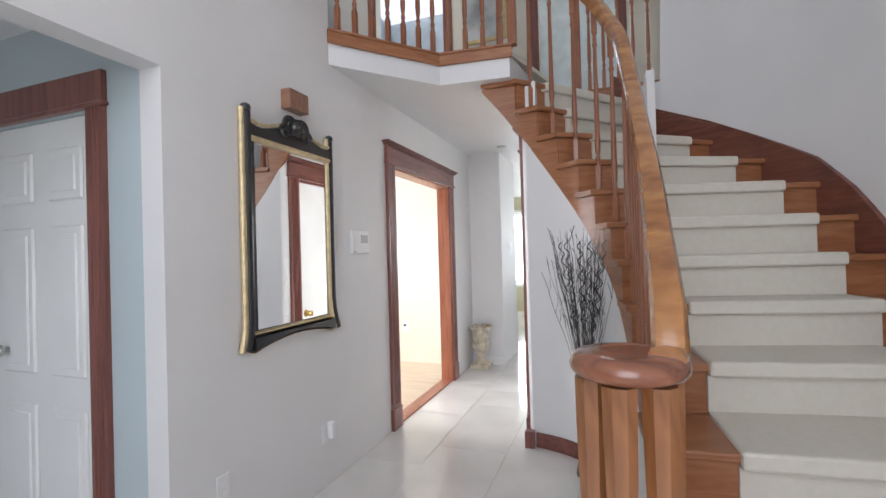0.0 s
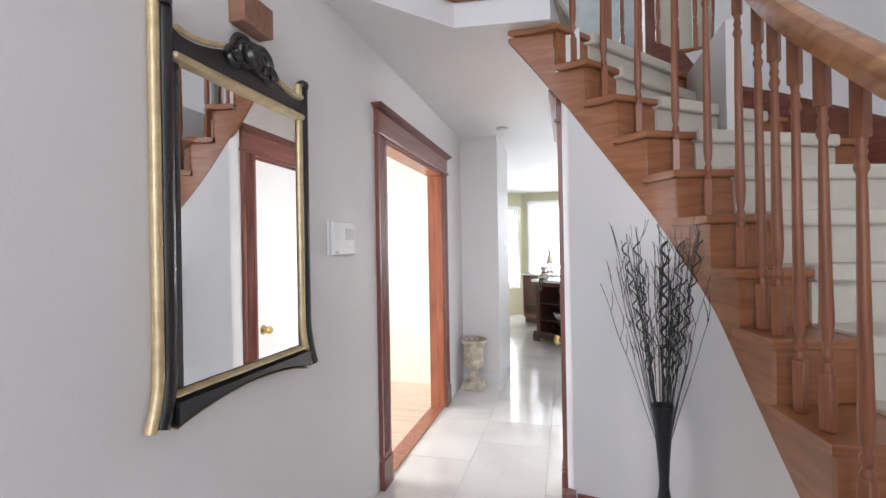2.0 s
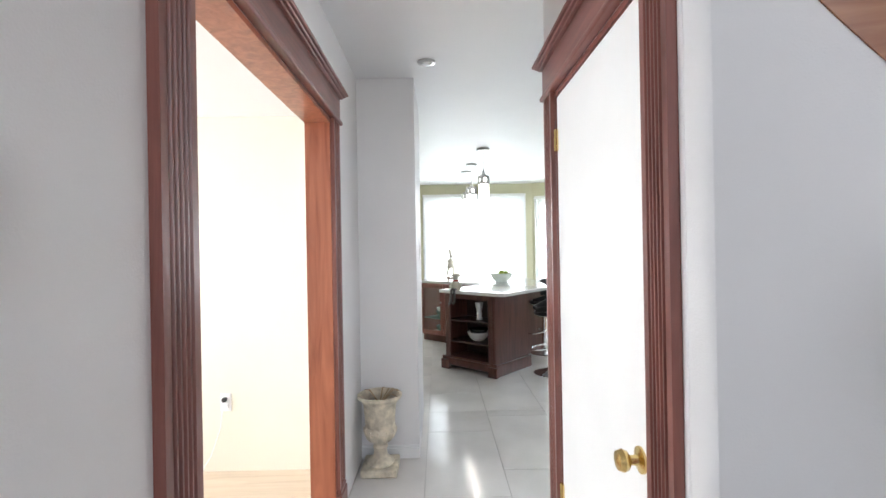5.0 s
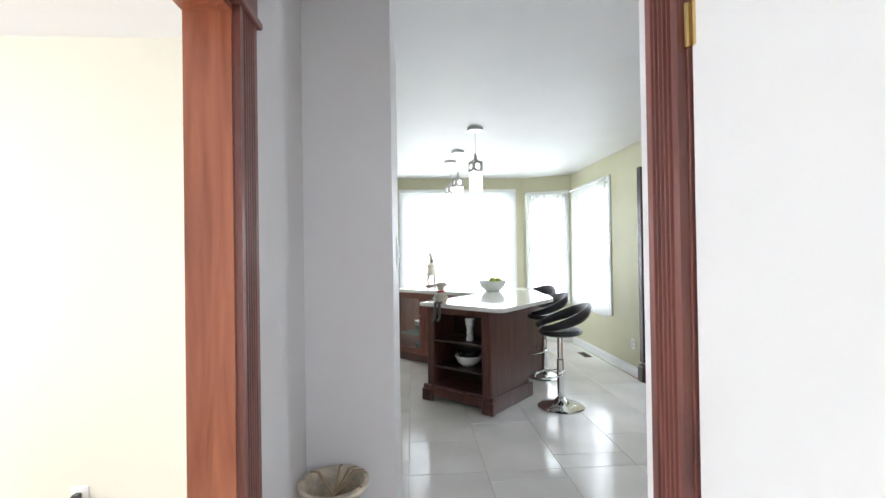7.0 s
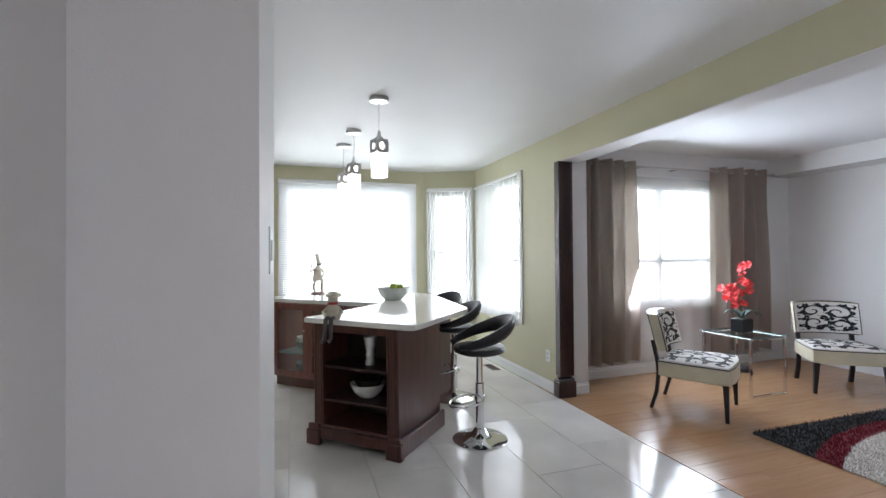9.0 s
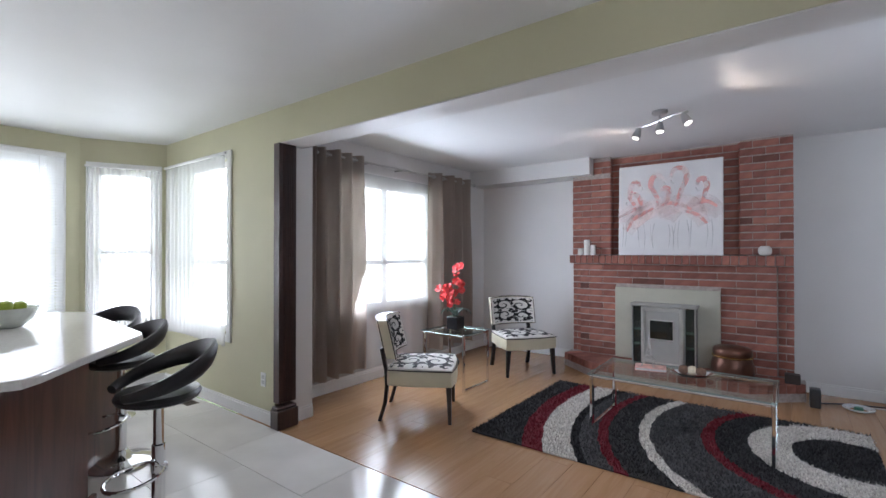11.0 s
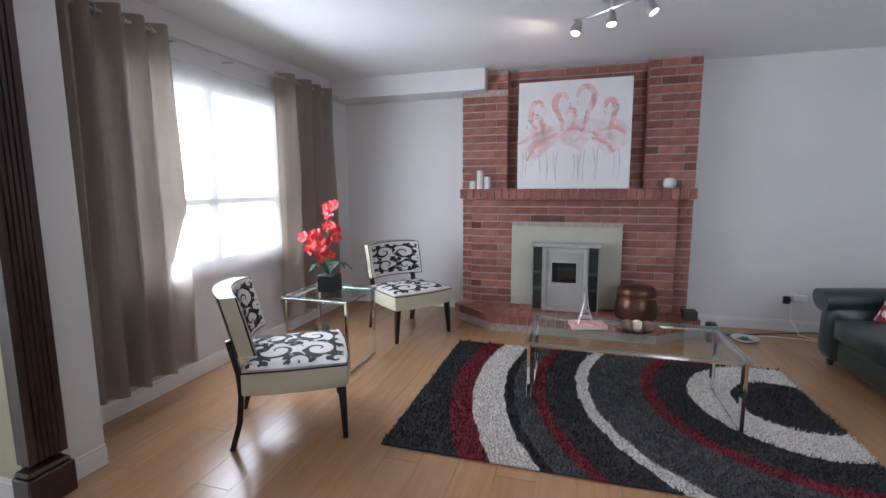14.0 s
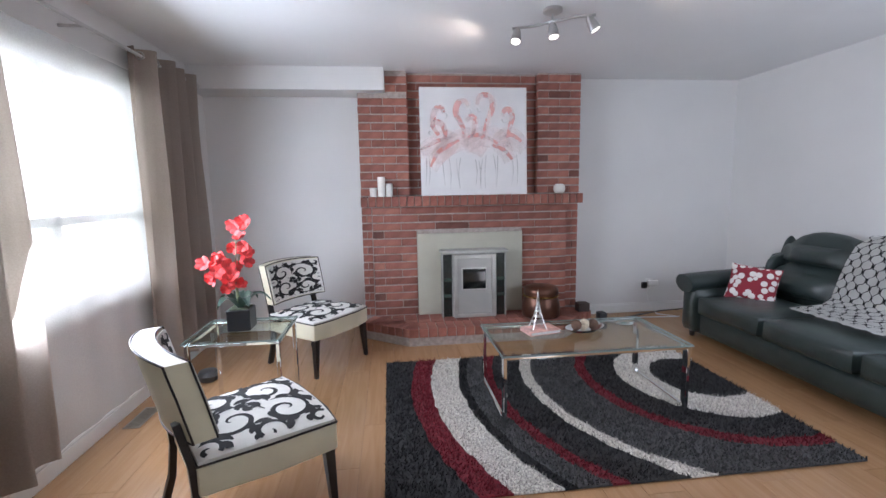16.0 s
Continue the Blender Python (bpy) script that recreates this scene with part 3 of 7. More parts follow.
# rounded corner between the curved wall and the hall wall
bm, rows, q = bmesh.new(), [], away(10.62, 0.034)
for i in range(13):
    f = i / 12
    p = q * (1 - f) ** 2 + Vector((-0.36, q.y + 0.008)) * 2 * f * (1 - f) + Vector((-0.3745, 3.164)) * f * f
    z = under(10.62 + 0.9 * f) - 0.001
    back = p + Vector((0.06, 0.05)) * (1 - 0.4 * f)
    rows.append([bm.verts.new((p.x, p.y, 0)), bm.verts.new((p.x, p.y, z)), bm.verts.new((back.x, max(back.y, p.y + 0.002), z)), bm.verts.new((back.x, max(back.y, p.y + 0.002), 0))])
for a, b in zip(rows, rows[1:]):
    for j in range(4):
        bm.faces.new((a[j], a[(j + 1) % 4], b[(j + 1) % 4], b[j]))
bm.faces.new(rows[0][::-1])
bm.faces.new(rows[-1])
bmesh.ops.recalc_face_normals(bm, faces=list(bm.faces))
tagged(part("wall_corner", bm, WHITE, None, "", True), "rounded white wall corner beside the closet casing", "wall", "", "structure")
bm = bmesh.new()
box(bm, -0.40, 3.065, 0, -0.335, 3.13, 0.115, 0.004)
tagged(part("corner_block", bm, MAHOG), "mahogany corner block of the baseboard", "trim", "", "structure")

# outer skirt board and wall
def outer_curve(n=30):
    pts = [Vector((1.55, -2.5 + i * 0.82)) for i in range(6)]
    return pts + [OUT_C + OUT_R * Vector((math.cos(radians(a)), math.sin(radians(a)))) for a in np.linspace(0, 80, n)]


def outer_band(points, thick, z0, z1):
    bm, rows = bmesh.new(), []
    for i, p in enumerate(points):
        g = points[min(i + 1, len(points) - 1)] - points[max(i - 1, 0)]
        g.normalize()
        q = p + Vector((g.y, -g.x)) * thick
        a, b = z0(i), z1(i)
        rows.append([bm.verts.new((p.x, p.y, a)), bm.verts.new((p.x, p.y, b)), bm.verts.new((q.x, q.y, b)), bm.verts.new((q.x, q.y, a))])
    for a, b in zip(rows, rows[1:]):
        for j in range(4):
            bm.faces.new((a[j], a[(j + 1) % 4], b[(j + 1) % 4], b[j]))
    bm.faces.new(rows[0][::-1])
    bm.faces.new(rows[-1])
    return bm


curve = outer_curve()
w = part("wall_stair_outer", outer_band(curve, 0.12, lambda i: 0.0, lambda i: TOP if i < 28 else UP - 0.03), WHITE, None, "", True)
tagged(w, "tall curved white wall beside the stairs", "wall", "", "structure")
pts, hs = [], []
for k in range(12):
    for f in (0, 0.25, 0.5, 0.75):
        p = OUTER[k].lerp(OUTER[k + 1], f)
        d = p - OUT_C
        if p.y > OUT_C.y:
            p = OUT_C + d.normalized() * OUT_R
        pts.append(p)
        hs.append(RISE * (k + 1 + f) + LIFT)
bm = outer_band(pts, -0.022, lambda i: max(hs[i] - 0.2, 0), lambda i: hs[i] + 0.13)
part("skirt_board", bm, OAK_SHADED, stair, "oak skirt board along the wall, darker red for shade")
bm = outer_band(pts, -0.03, lambda i: hs[i] + 0.131, lambda i: hs[i] + 0.15)
part("skirt_cap", bm, OAK_SHADED, stair)


# balusters, rail and the volute at the foot
def baluster_mesh(h):
    bm = bmesh.new()
    box(bm, -0.016, -0.016, 0, 0.016, 0.016, 0.16, 0.003)
    prof = [(0.016, 0.158), (0.019, 0.17), (0.012, 0.185), (0.019, 0.2), (0.019, 0.21), (0.012, 0.225), (0.018, 0.25), (0.0215, 0.30), (0.019, 0.40), (0.014, h - 0.3), (0.0125, h - 0.25), (0.019, h - 0.235), (0.019, h - 0.225), (0.012, h - 0.21), (0.0165, h - 0.195), (0.012, h - 0.18), (0.016, h - 0.16)]
    lathe(bm, [(r * 0.84, z) for r, z in prof], 10)
    box(bm, -0.016, -0.016, h - 0.161, 0.016, 0.016, h, 0.003)
    me = finish(bm, True)
    me.materials.append(OAK_V)
    return me




def rail_at(t):
    """Plan point and height of the handrail above the step count t."""
    p = away(t, float(np.interp(t, [0, 3, 7, 11], [-0.005, 0.045, 0.12, 0.09])))
    return p, RISE * (t + 1) + LIFT + float(np.interp(t, [0, 3, 7, 11], [0.87, 1.02, 1.09, 1.09]))


BAL = {}


def baluster(x, y, z0, z1, parent, turn=0.0):
    h = round(z1 - z0, 2)
    if h not in BAL:
        BAL[h] = baluster_mesh(h)
    ob = new("baluster", BAL[h])
    ob.parent = parent
    ob.matrix_basis = Matrix.Translation((x, y, z0)) @ Matrix.Rotation(turn, 4, "Z")


rail_thing = thing("stair_railing", "turned oak balusters under a thick golden oak handrail", "railing", kind="structure")
for k in range(0, 12):
    for f in (0.22, 0.72) if k < 5 else (0.45,):
        t = k + f
        if t < 0.6 or t > 11.5:
            continue
        p, z = rail_at(t)
        baluster(p.x, p.y, RISE * (k + 1) + LIFT, z - 0.03, rail_thing, radians(11 * t))
rail_pts = [(0.295, 0.99, 1.108), (0.31, 1.05, 1.112)]
for i in range(0, 72):
    t = 0.35 + i * 0.16
    if t > 11.3:
        break
    q, z = rail_at(t)
    rail_pts.append((q.x, q.y, z))
rail_pts += [(-0.56, 3.16, 3.66)]
section = [(-0.032, -0.03), (0.032, -0.03), (0.036, 0.0), (0.038, 0.018), (0.028, 0.036), (0.0, 0.043), (-0.028, 0.036), (-0.038, 0.018), (-0.036, 0.0)]
bm = bmesh.new()
sweep(bm, rail_pts, section)
part("handrail", bm, RAILWOOD, rail_thing, "thick golden oak handrail", True)
# volute: a heavy round cap on a ring of turned newels
VC = Vector((0.222, 1.03))
bm = bmesh.new()
lathe(bm, [(0.095, 1.074), (0.114, 1.078), (0.123, 1.089), (0.125, 1.1), (0.12, 1.114), (0.108, 1.124), (0.07, 1.127), (0.02, 1.129)], 40, Matrix.Translation((VC.x, VC.y, 0)))
part("volute_cap", bm, CAPWOOD, rail_thing, "round polished oak volute cap", True)
bm = bmesh.new()
spiral = [(VC.x + (0.095 - 0.0068 * a) * math.cos(a * 0.55 + 0.2), VC.y + (0.095 - 0.0068 * a) * math.sin(a * 0.55 + 0.2), 1.125) for a in np.linspace(0, 12, 40)]
sweep(bm, spiral, round_section(0.004, 6))
part("volute_groove", bm, CAPWOOD, rail_thing, "", True)


def newel_mesh(h):
    bm = bmesh.new()
    prof = [(0.022, 0.0), (0.022, 0.2), (0.024, 0.22), (0.016, 0.24), (0.024, 0.26), (0.022, 0.28), (0.015, 0.30), (0.022, 0.34), (0.023, 0.45), (0.018, h - 0.50), (0.014, h - 0.45), (0.023, h - 0.435), (0.023, h - 0.42), (0.014, h - 0.405), (0.022, h - 0.39), (0.018, h - 0.375)]
    lathe(bm, prof, 14)
    # tapered square block with chamfered corners
    lathe(bm, [(0.02, h - 0.378), (0.029, h - 0.35), (0.036, h - 0.1), (0.037, h)], 8, Matrix.Rotation(radians(22.5), 4, "Z"))
    me = finish(bm, True)
    me.materials.append(NEWELWOOD)
    return me


NM = newel_mesh(1.072)
for a in (195, 255, 315, 15, 110):
    ob = new("newel", NM)
    ob.parent = rail_thing
    ob.location = (VC.x + 0.08 * math.cos(radians(a)), VC.y + 0.08 * math.sin(radians(a)), 0.0)
# bull-nosed starting step round the newels
bm = bmesh.new()
lathe(bm, [(0.16, 0.0), (0.16, 0.17), (0.175, 0.175), (0.175, 0.2)], 28, Matrix.Translation((VC.x + 0.04, VC.y + 0.01, 0)))
part("starting_step", bm, OAK, stair, "rounded red oak starting step")

# ---- upper landing ----
structure("floor_upper", boxes((-3.2, 4.281, UP - 0.03, 1.2, 4.8, UP)), CARPET, "carpeted upper landing", "floor")
bm = bmesh.new()
prism(bm, [(-3.2, 2.38), (XW, 2.355), (-0.91, 2.97), (-0.42, 3.025), (-0.1, 4.2), (0.75, 4.2), (0.75, 4.28), (-3.2, 4.28)], UP - 0.029, UP + 0.003)
structure("floor_landing", bm, CARPET, "carpeted landing above the hall", "floor")
bm = bmesh.new()
prism(bm, [(-3.2, 2.38), (XW - 0.15, 2.38), (XW - 0.15, 4.28), (-3.2, 4.28)], CH, UP - 0.03)
structure("slab_upper_west", bm, CEIL, "floor slab over the side room", "ceiling")
fascia = thing("landing_fascia", "red oak fascia board round the landing edge", "trim", kind="structure")
edge = [(XW, 2.345), (-0.91, 2.965), (-0.40, 3.02)]
for a, b in zip(edge, edge[1:]):
    bm = bmesh.new()
    d = Vector((b[0] - a[0], b[1] - a[1]))
    m = Matrix.Translation((*a, 0)) @ Matrix.Rotation(math.atan2(d.y, d.x), 4, "Z")
    box(bm, 0, -0.02, UP - 0.06, d.length, 0.0, UP + 0.01, 0.003, m)
    box(bm, 0, -0.03, UP + 0.01, d.length, 0.05, UP + 0.03, 0.006, m)
    part("fascia_board", bm, OAK, fascia)
bm = bmesh.new()
box(bm, -0.02, 4.18, UP - 0.06, 0.78, 4.2, UP + 0.01, 0.003)
box(bm, -0.02, 4.17, UP + 0.01, 0.78, 4.25, UP + 0.03, 0.006)
part("fascia_board", bm, OAK, fascia)
land = thing("landing_railing", "turned oak balusters along the upper landing", "railing", kind="structure")
for (ax, ay), (bx, by) in (((XW, 2.365), (-0.91, 2.99)), ((-0.91, 2.99), (-0.42, 3.045)), ((0.0, 4.21), (0.72, 4.21))):
    n = max(2, int(math.hypot(bx - ax, by - ay) / 0.115))
    for i in range(n):
        f = (i + 0.5) / n
        baluster(ax + (bx - ax) * f, ay + (by - ay) * f, UP + 0.03, UP + 0.88, land)
    bm = bmesh.new()
    sweep(bm, [(ax, ay, UP + 0.9), (bx, by, UP + 0.9)], section)
    part("handrail", bm, RAILWOOD, land, "", True)
for x, y in ((-0.40, 3.045), (-0.04, 4.21)):
    bm = bmesh.new()
    box(bm, x - 0.028, y - 0.028, UP + 0.03, x + 0.028, y + 0.028, UP + 1.0, 0.004)
    part("newel_post", bm, OAK_V, land)
UPWALL = mat("upper_beige_paint", (0.66, 0.62, 0.52), 0.6, var=0.03)
wall_y("wall_upper_north", 4.75, 4.87, -3.2, 1.2, UP, TOP, [(-2.35, -1.5, UP, UP + 2.03), (-0.45, 0.3, UP, UP + 2.03)], UPWALL, "beige upper wall with two doorways")
structure("wall_upper_rooms", boxes((-3.2, 6.8, UP, 1.2, 6.9, TOP), (-3.3, 2.3, UP, -3.2, 6.9, TOP), (1.2, 4.1, UP, 1.3, 6.9, TOP), (-3.2, 2.26, UP, XW - 0.115, 2.36, TOP)), mat("upper_blue_grey", (0.5, 0.55, 0.58), 0.6), "blue-grey walls of the upper rooms", "wall")
structure("floor_upper_rooms", boxes((-3.2, 4.8, UP - 0.03, 1.2, 6.9, UP)), CARPET, "carpet of the upper rooms", "floor")
for i, (xa, xb) in enumerate(((-2.35, -1.5), (-0.45, 0.3))):
    d = thing(f"door_{4 + i}", "dark mahogany casing of an upper doorway", "door", kind="structure")
    for x0, x1 in ((xa - 0.1, xa), (xb, xb + 0.1)):
        bm = bmesh.new()
        box(bm, x0, 4.725, UP, x1, 4.75, UP + 2.03, 0.004)
        part("side_casing", bm, MAHOG, d)
    bm = bmesh.new()
    box(bm, xa - 0.12, 4.72, UP + 2.03, xb + 0.12, 4.75, UP + 2.18, 0.004)
    part("head_casing", bm, MAHOG_H, d)
GILT = mat("gilt_frame", (0.62, 0.47, 0.24), 0.35, 0.7, var=0.15, scale=20)
pf = thing("picture_frame", "small gilt-framed picture on the upper wall", "picture")
bm = bmesh.new()
for s in ((-1.27, 4.72, 3.63, -0.78, 4.75, 3.67), (-1.27, 4.72, 4.2, -0.78, 4.75, 4.24), (-1.27, 4.72, 3.67, -1.23, 4.75, 4.2), (-0.82, 4.72, 3.67, -0.78, 4.75, 4.2)):
    box(bm, *s, 0.006)
part("frame", bm, GILT, pf)
bm = bmesh.new()
box(bm, -1.23, 4.735, 3.67, -0.82, 4.745, 4.2)
part("print", bm, mat("grey_print", (0.45, 0.46, 0.44), 0.5, var=0.4, scale=5), pf)


# ---- hall things ----
MIRROR = mat("silvered_mirror", (0.92, 0.93, 0.92), 0.0, 1.0, var=0.0)
EBONY = mat("black_lacquer", (0.018, 0.018, 0.018), 0.28, var=0.2, coat=0.3)
GOLD = mat("antique_gold_leaf", (0.60, 0.48, 0.28), 0.42, 0.5, var=0.18, scale=25)
MX = XW


def wall_mirror():
    th = thing("wall_mirror", "black and gold framed mirror with a carved crest on the wall", "mirror", Matrix.Translation((0, 0.065, 0)))
    bm = bmesh.new()
    box(bm, MX + 0.002, 1.60, 0.99, MX + 0.014, 2.20, 1.935)
    part("backing", bm, EBONY, th)
    bm = bmesh.new()
    box(bm, MX + 0.0145, 1.62, 1.01, MX + 0.019, 2.185, 1.915)
    part("glass", bm, MIRROR, th, "clear mirror glass")
    # posts: a gold half-round beside a black half-round, flaring at the foot
    for y, outer in ((1.565, -1), (2.235, 1)):
        for dy, mt, nm in ((-0.025, GOLD, "gold_moulding"), (0.009, EBONY, "black_moulding")):
            bm = bmesh.new()
            pts = [(MX + 0.018, y + dy, z) for z in np.linspace(2.06, 1.10, 8)]
            pts += [(MX + 0.018 + 0.008 * f, y + dy + outer * 0.035 * f * f, 1.10 - 0.18 * f) for f in (0.25, 0.5, 0.75, 1.0)]
            sweep(bm, pts, [((0.015 if mt is GOLD else 0.022) * math.cos(a), (0.016 if mt is GOLD else 0.019) * math.sin(a)) for a in np.linspace(0, 2 * math.pi, 12, endpoint=False)], up=(1, 0, 0))
            part(nm, bm, mt, th, "", True)
        bm = bmesh.new()
        lathe(bm, [(0.006, 2.085), (0.022, 2.075), (0.026, 2.062), (0.022, 2.05)], 14, Matrix.Translation((MX + 0.026, y - 0.004, 0)))
        part("finial", bm, EBONY, th, "", True)
    # foot rail, bowed upwards, with a gold lip
    for z_off, hgt, mt, nm, dep in ((0.0, 0.075, EBONY, "foot_rail", 0.05), (-0.012, 0.014, GOLD, "foot_lip", 0.04), (0.075, 0.016, GOLD, "inner_lip", 0.045)):
        bm, rows = bmesh.new(), []
        for i in range(17):
            f = i / 16
            y = 1.575 + f * 0.65
            bow = 0.045 * math.sin(math.pi * f) ** 0.8
            z0 = 0.915 + z_off + bow
            z1 = z0 + hgt - (bow if nm == "foot_rail" else 0) * 1.0
            if nm == "inner_lip":
                z0, z1 = 0.99, 1.008
            rows.append([bm.verts.new((MX + 0.003, y, z0)), bm.verts.new((MX + 0.003, y, z1)), bm.verts.new((MX + dep, y, z1 - 0.01)), bm.verts.new((MX + dep, y, z0 + 0.004))])
        for a, b in zip(rows, rows[1:]):
            for j in range(4):
                bm.faces.new((a[j], a[(j + 1) % 4], b[(j + 1) % 4], b[j]))
        bm.faces.new(rows[0][::-1])
        bm.faces.new(rows[-1])
        part(nm, bm, mt, th, "", True)
    bm = bmesh.new()
    box(bm, MX + 0.003, 1.585, 1.916, MX + 0.045, 2.22, 1.937, 0.006)
    part("top_lip", bm, GOLD, th)
    # crest: swan-neck shoulders and a carved rosette
    bm, rows = bmesh.new(), []
    for i in range(25):
        f = i / 24
        y = 1.585 + f * 0.635
        g = abs(f - 0.5) * 2
        z1 = 1.975 + 0.10 * (1 - g) ** 1.4 + 0.03 * g**6
        rows.append([bm.verts.new((MX + 0.004, y, 1.937)), bm.verts.new((MX + 0.004, y, z1)), bm.verts.new((MX + 0.034, y, z1 - 0.006)), bm.verts.new((MX + 0.038, y, 1.937))])
    for a, b in zip(rows, rows[1:]):
        for j in range(4):
            bm.faces.new((a[j], a[(j + 1) % 4], b[(j + 1) % 4], b[j]))
    bm.faces.new(rows[0][::-1])
    bm.faces.new(rows[-1])
    part("crest", bm, EBONY, th, "black crest board", True)
    for sgn in (-1, 1):
        bm = bmesh.new()
        pts = []
        for i in range(15):
            f = i / 14
            g = 0.22 + 0.75 * f
            pts.append((MX + 0.036, 1.9025 + sgn * 0.3175 * g, 1.982 + 0.10 * (1 - g) ** 1.4 + 0.03 * g**6))
        sweep(bm, pts, round_section(0.009, 8), up=(1, 0, 0))
        part("crest_edge", bm, GOLD, th, "", True)
        for c, r0 in ((0.045, 0.056), (0.092, 0.036)):
            bm = bmesh.new()
            pts = [(MX + 0.045, 1.9025 + sgn * c + sgn * (r0 - 0.0028 * a) * math.cos(a), 2.042 + (0.0 if c < 0.06 else -0.034) + (r0 - 0.0028 * a) * math.sin(a)) for a in np.linspace(0, 9, 28)]
            sweep(bm, pts, round_section(0.0095, 6), up=(1, 0, 0))
            part("scroll", bm, EBONY, th, "carved scroll", True)
    bm = bmesh.new()
    lathe(bm, [(0.04, 0), (0.038, 0.012), (0.028, 0.01), (0.022, 0.022), (0.012, 0.018), (0.004, 0.028)], 16, Matrix.Translation((MX + 0.038, 1.9025, 2.045)) @ Matrix.Rotation(radians(90), 4, "Y") @ Matrix.Scale(1.25, 4))
    part("rosette", bm, EBONY, th, "carved rosette", True)


wall_mirror()
bm = bmesh.new()
box(bm, MX, 1.905, 2.14, MX + 0.062, 2.06, 2.245, 0.003)
tagged(part("door_chime", bm, wood_mat("chime_wood", (0.2, 0.09, 0.055), (0.3, 0.15, 0.09), 0.5)), "plain brown wooden door chime box above the mirror", "door chime")
th = thing("thermostat", "white wall thermostat with a small display", "thermostat")
PLASTIC = mat("white_plastic", (0.78, 0.78, 0.77), 0.4, var=0.02)
bm = bmesh.new()
box(bm, MX, 2.515, 1.366, MX + 0.01, 2.74, 1.52, 0.004)
part("plate", bm, PLASTIC, th)
bm = bmesh.new()
box(bm, MX + 0.01, 2.528, 1.364, MX + 0.03, 2.75, 1.524, 0.006)
part("housing", bm, PLASTIC, th)
bm = bmesh.new()
box(bm, MX + 0.03, 2.64, 1.436, MX + 0.0315, 2.728, 1.492)
part("display", bm, mat("grey_display", (0.4, 0.41, 0.40), 0.3), th, "grey display window")
for y in (2.665, 2.70):
    bm = bmesh.new()
    lathe(bm, [(0.007, 0), (0.007, 0.002), (0.005, 0.0035)], 12, Matrix.Translation((MX + 0.0298, y, 1.402)) @ Matrix.Rotation(radians(90), 4, "Y"))
    part("button", bm, TRIMWHITE, th)
bm = bmesh.new()
box(bm, MX + 0.03, 2.545, 1.376, MX + 0.0308, 2.575, 1.38)
part("mark", bm, mat("red_mark", (0.5, 0.1, 0.08), 0.5), th, "small red printed mark")
for y, z, nm in ((2.22, 0.31, "with a plug-in air freshener"), (1.47, 0.36, "near the passage")):
    th = thing("wall_outlet", "white wall outlet " + nm, "outlet")
    bm = bmesh.new()
    box(bm, MX, y - 0.035, z - 0.057, MX + 0.006, y + 0.035, z + 0.057, 0.003)
    part("plate", bm, PLASTIC, th)
    for dz in (-0.02, 0.02):
        bm = bmesh.new()
        box(bm, MX + 0.0055, y - 0.016, z + dz - 0.013, MX + 0.009, y + 0.016, z + dz + 0.013, 0.003)
        part("socket", bm, TRIMWHITE, th)
th = thing("air_freshener", "white plug-in air freshener on the hall outlet", "air freshener")
bm = bmesh.new()
box(bm, MX + 0.009, 2.225, 0.275, MX + 0.05, 2.265, 0.375, 0.012, None, 2)
part("body", bm, PLASTIC, th, "", True)

th = thing("wall_outlet", "white wall outlet low on the sunlit wall", "outlet")
bm = bmesh.new()
box(bm, -2.29, 5.134, 0.385, -2.22, 5.14, 0.50, 0.003)
part("plate", bm, PLASTIC, th)
for dz in (0.42, 0.465):
    bm = bmesh.new()
    box(bm, -2.272, 5.131, dz - 0.013, -2.238, 5.135, dz + 0.013, 0.003)
    part("socket", bm, TRIMWHITE, th)
th = thing("plug", "dark plug with a white cord in the wall outlet", "plug")
bm = bmesh.new()
box(bm, -2.268, 5.10, 0.452, -2.242, 5.131, 0.478, 0.004)
part("body", bm, EBONY, th)
bm = bmesh.new()
sweep(bm, [(-2.255, 5.102, 0.45), (-2.27, 5.09, 0.3), (-2.33, 5.08, 0.12), (-2.40, 5.06, 0.012), (-2.6, 5.03, 0.008)], round_section(0.004, 6))
part("cord", bm, PLASTIC, th, "white cord", True)

# light switch on the wall end
th = thing("light_switch", "white double light switch plate on the wall end", "light switch")
bm = bmesh.new()
box(bm, -1.035, 5.70, 1.315, -1.029, 5.86, 1.475, 0.003)
part("plate", bm, PLASTIC, th)
for y in (5.74, 5.82):
    bm = bmesh.new()
    box(bm, -1.03, y - 0.018, 1.36, -1.023, y + 0.018, 1.43, 0.003)
    part("rocker", bm, TRIMWHITE, th)

# stone urn
STONE = mat("weathered_cast_stone", (0.60, 0.54, 0.42), 0.85, var=0.3, scale=18, bump=0.5, bump_scale=60)
UM = Matrix.Translation((-1.275, 5.115, 0))
th = thing("urn", "weathered cream stone pedestal urn on the hall floor", "urn")
bm = bmesh.new()
box(bm, -0.112, -0.112, 0, 0.112, 0.112, 0.05, 0.006, UM)
part("plinth", bm, STONE, th)
bm = bmesh.new()
lathe(bm, [(0.085, 0.05), (0.09, 0.06), (0.07, 0.075), (0.045, 0.10), (0.04, 0.14), (0.048, 0.155), (0.04, 0.17), (0.055, 0.185), (0.085, 0.22), (0.105, 0.255), (0.1, 0.275), (0.092, 0.285), (0.098, 0.38), (0.105, 0.43), (0.128, 0.455), (0.14, 0.468), (0.14, 0.482), (0.122, 0.482), (0.105, 0.44), (0.095, 0.34), (0.02, 0.33)], 28, UM)
part("bowl", bm, STONE, th, "", True)
bm = bmesh.new()
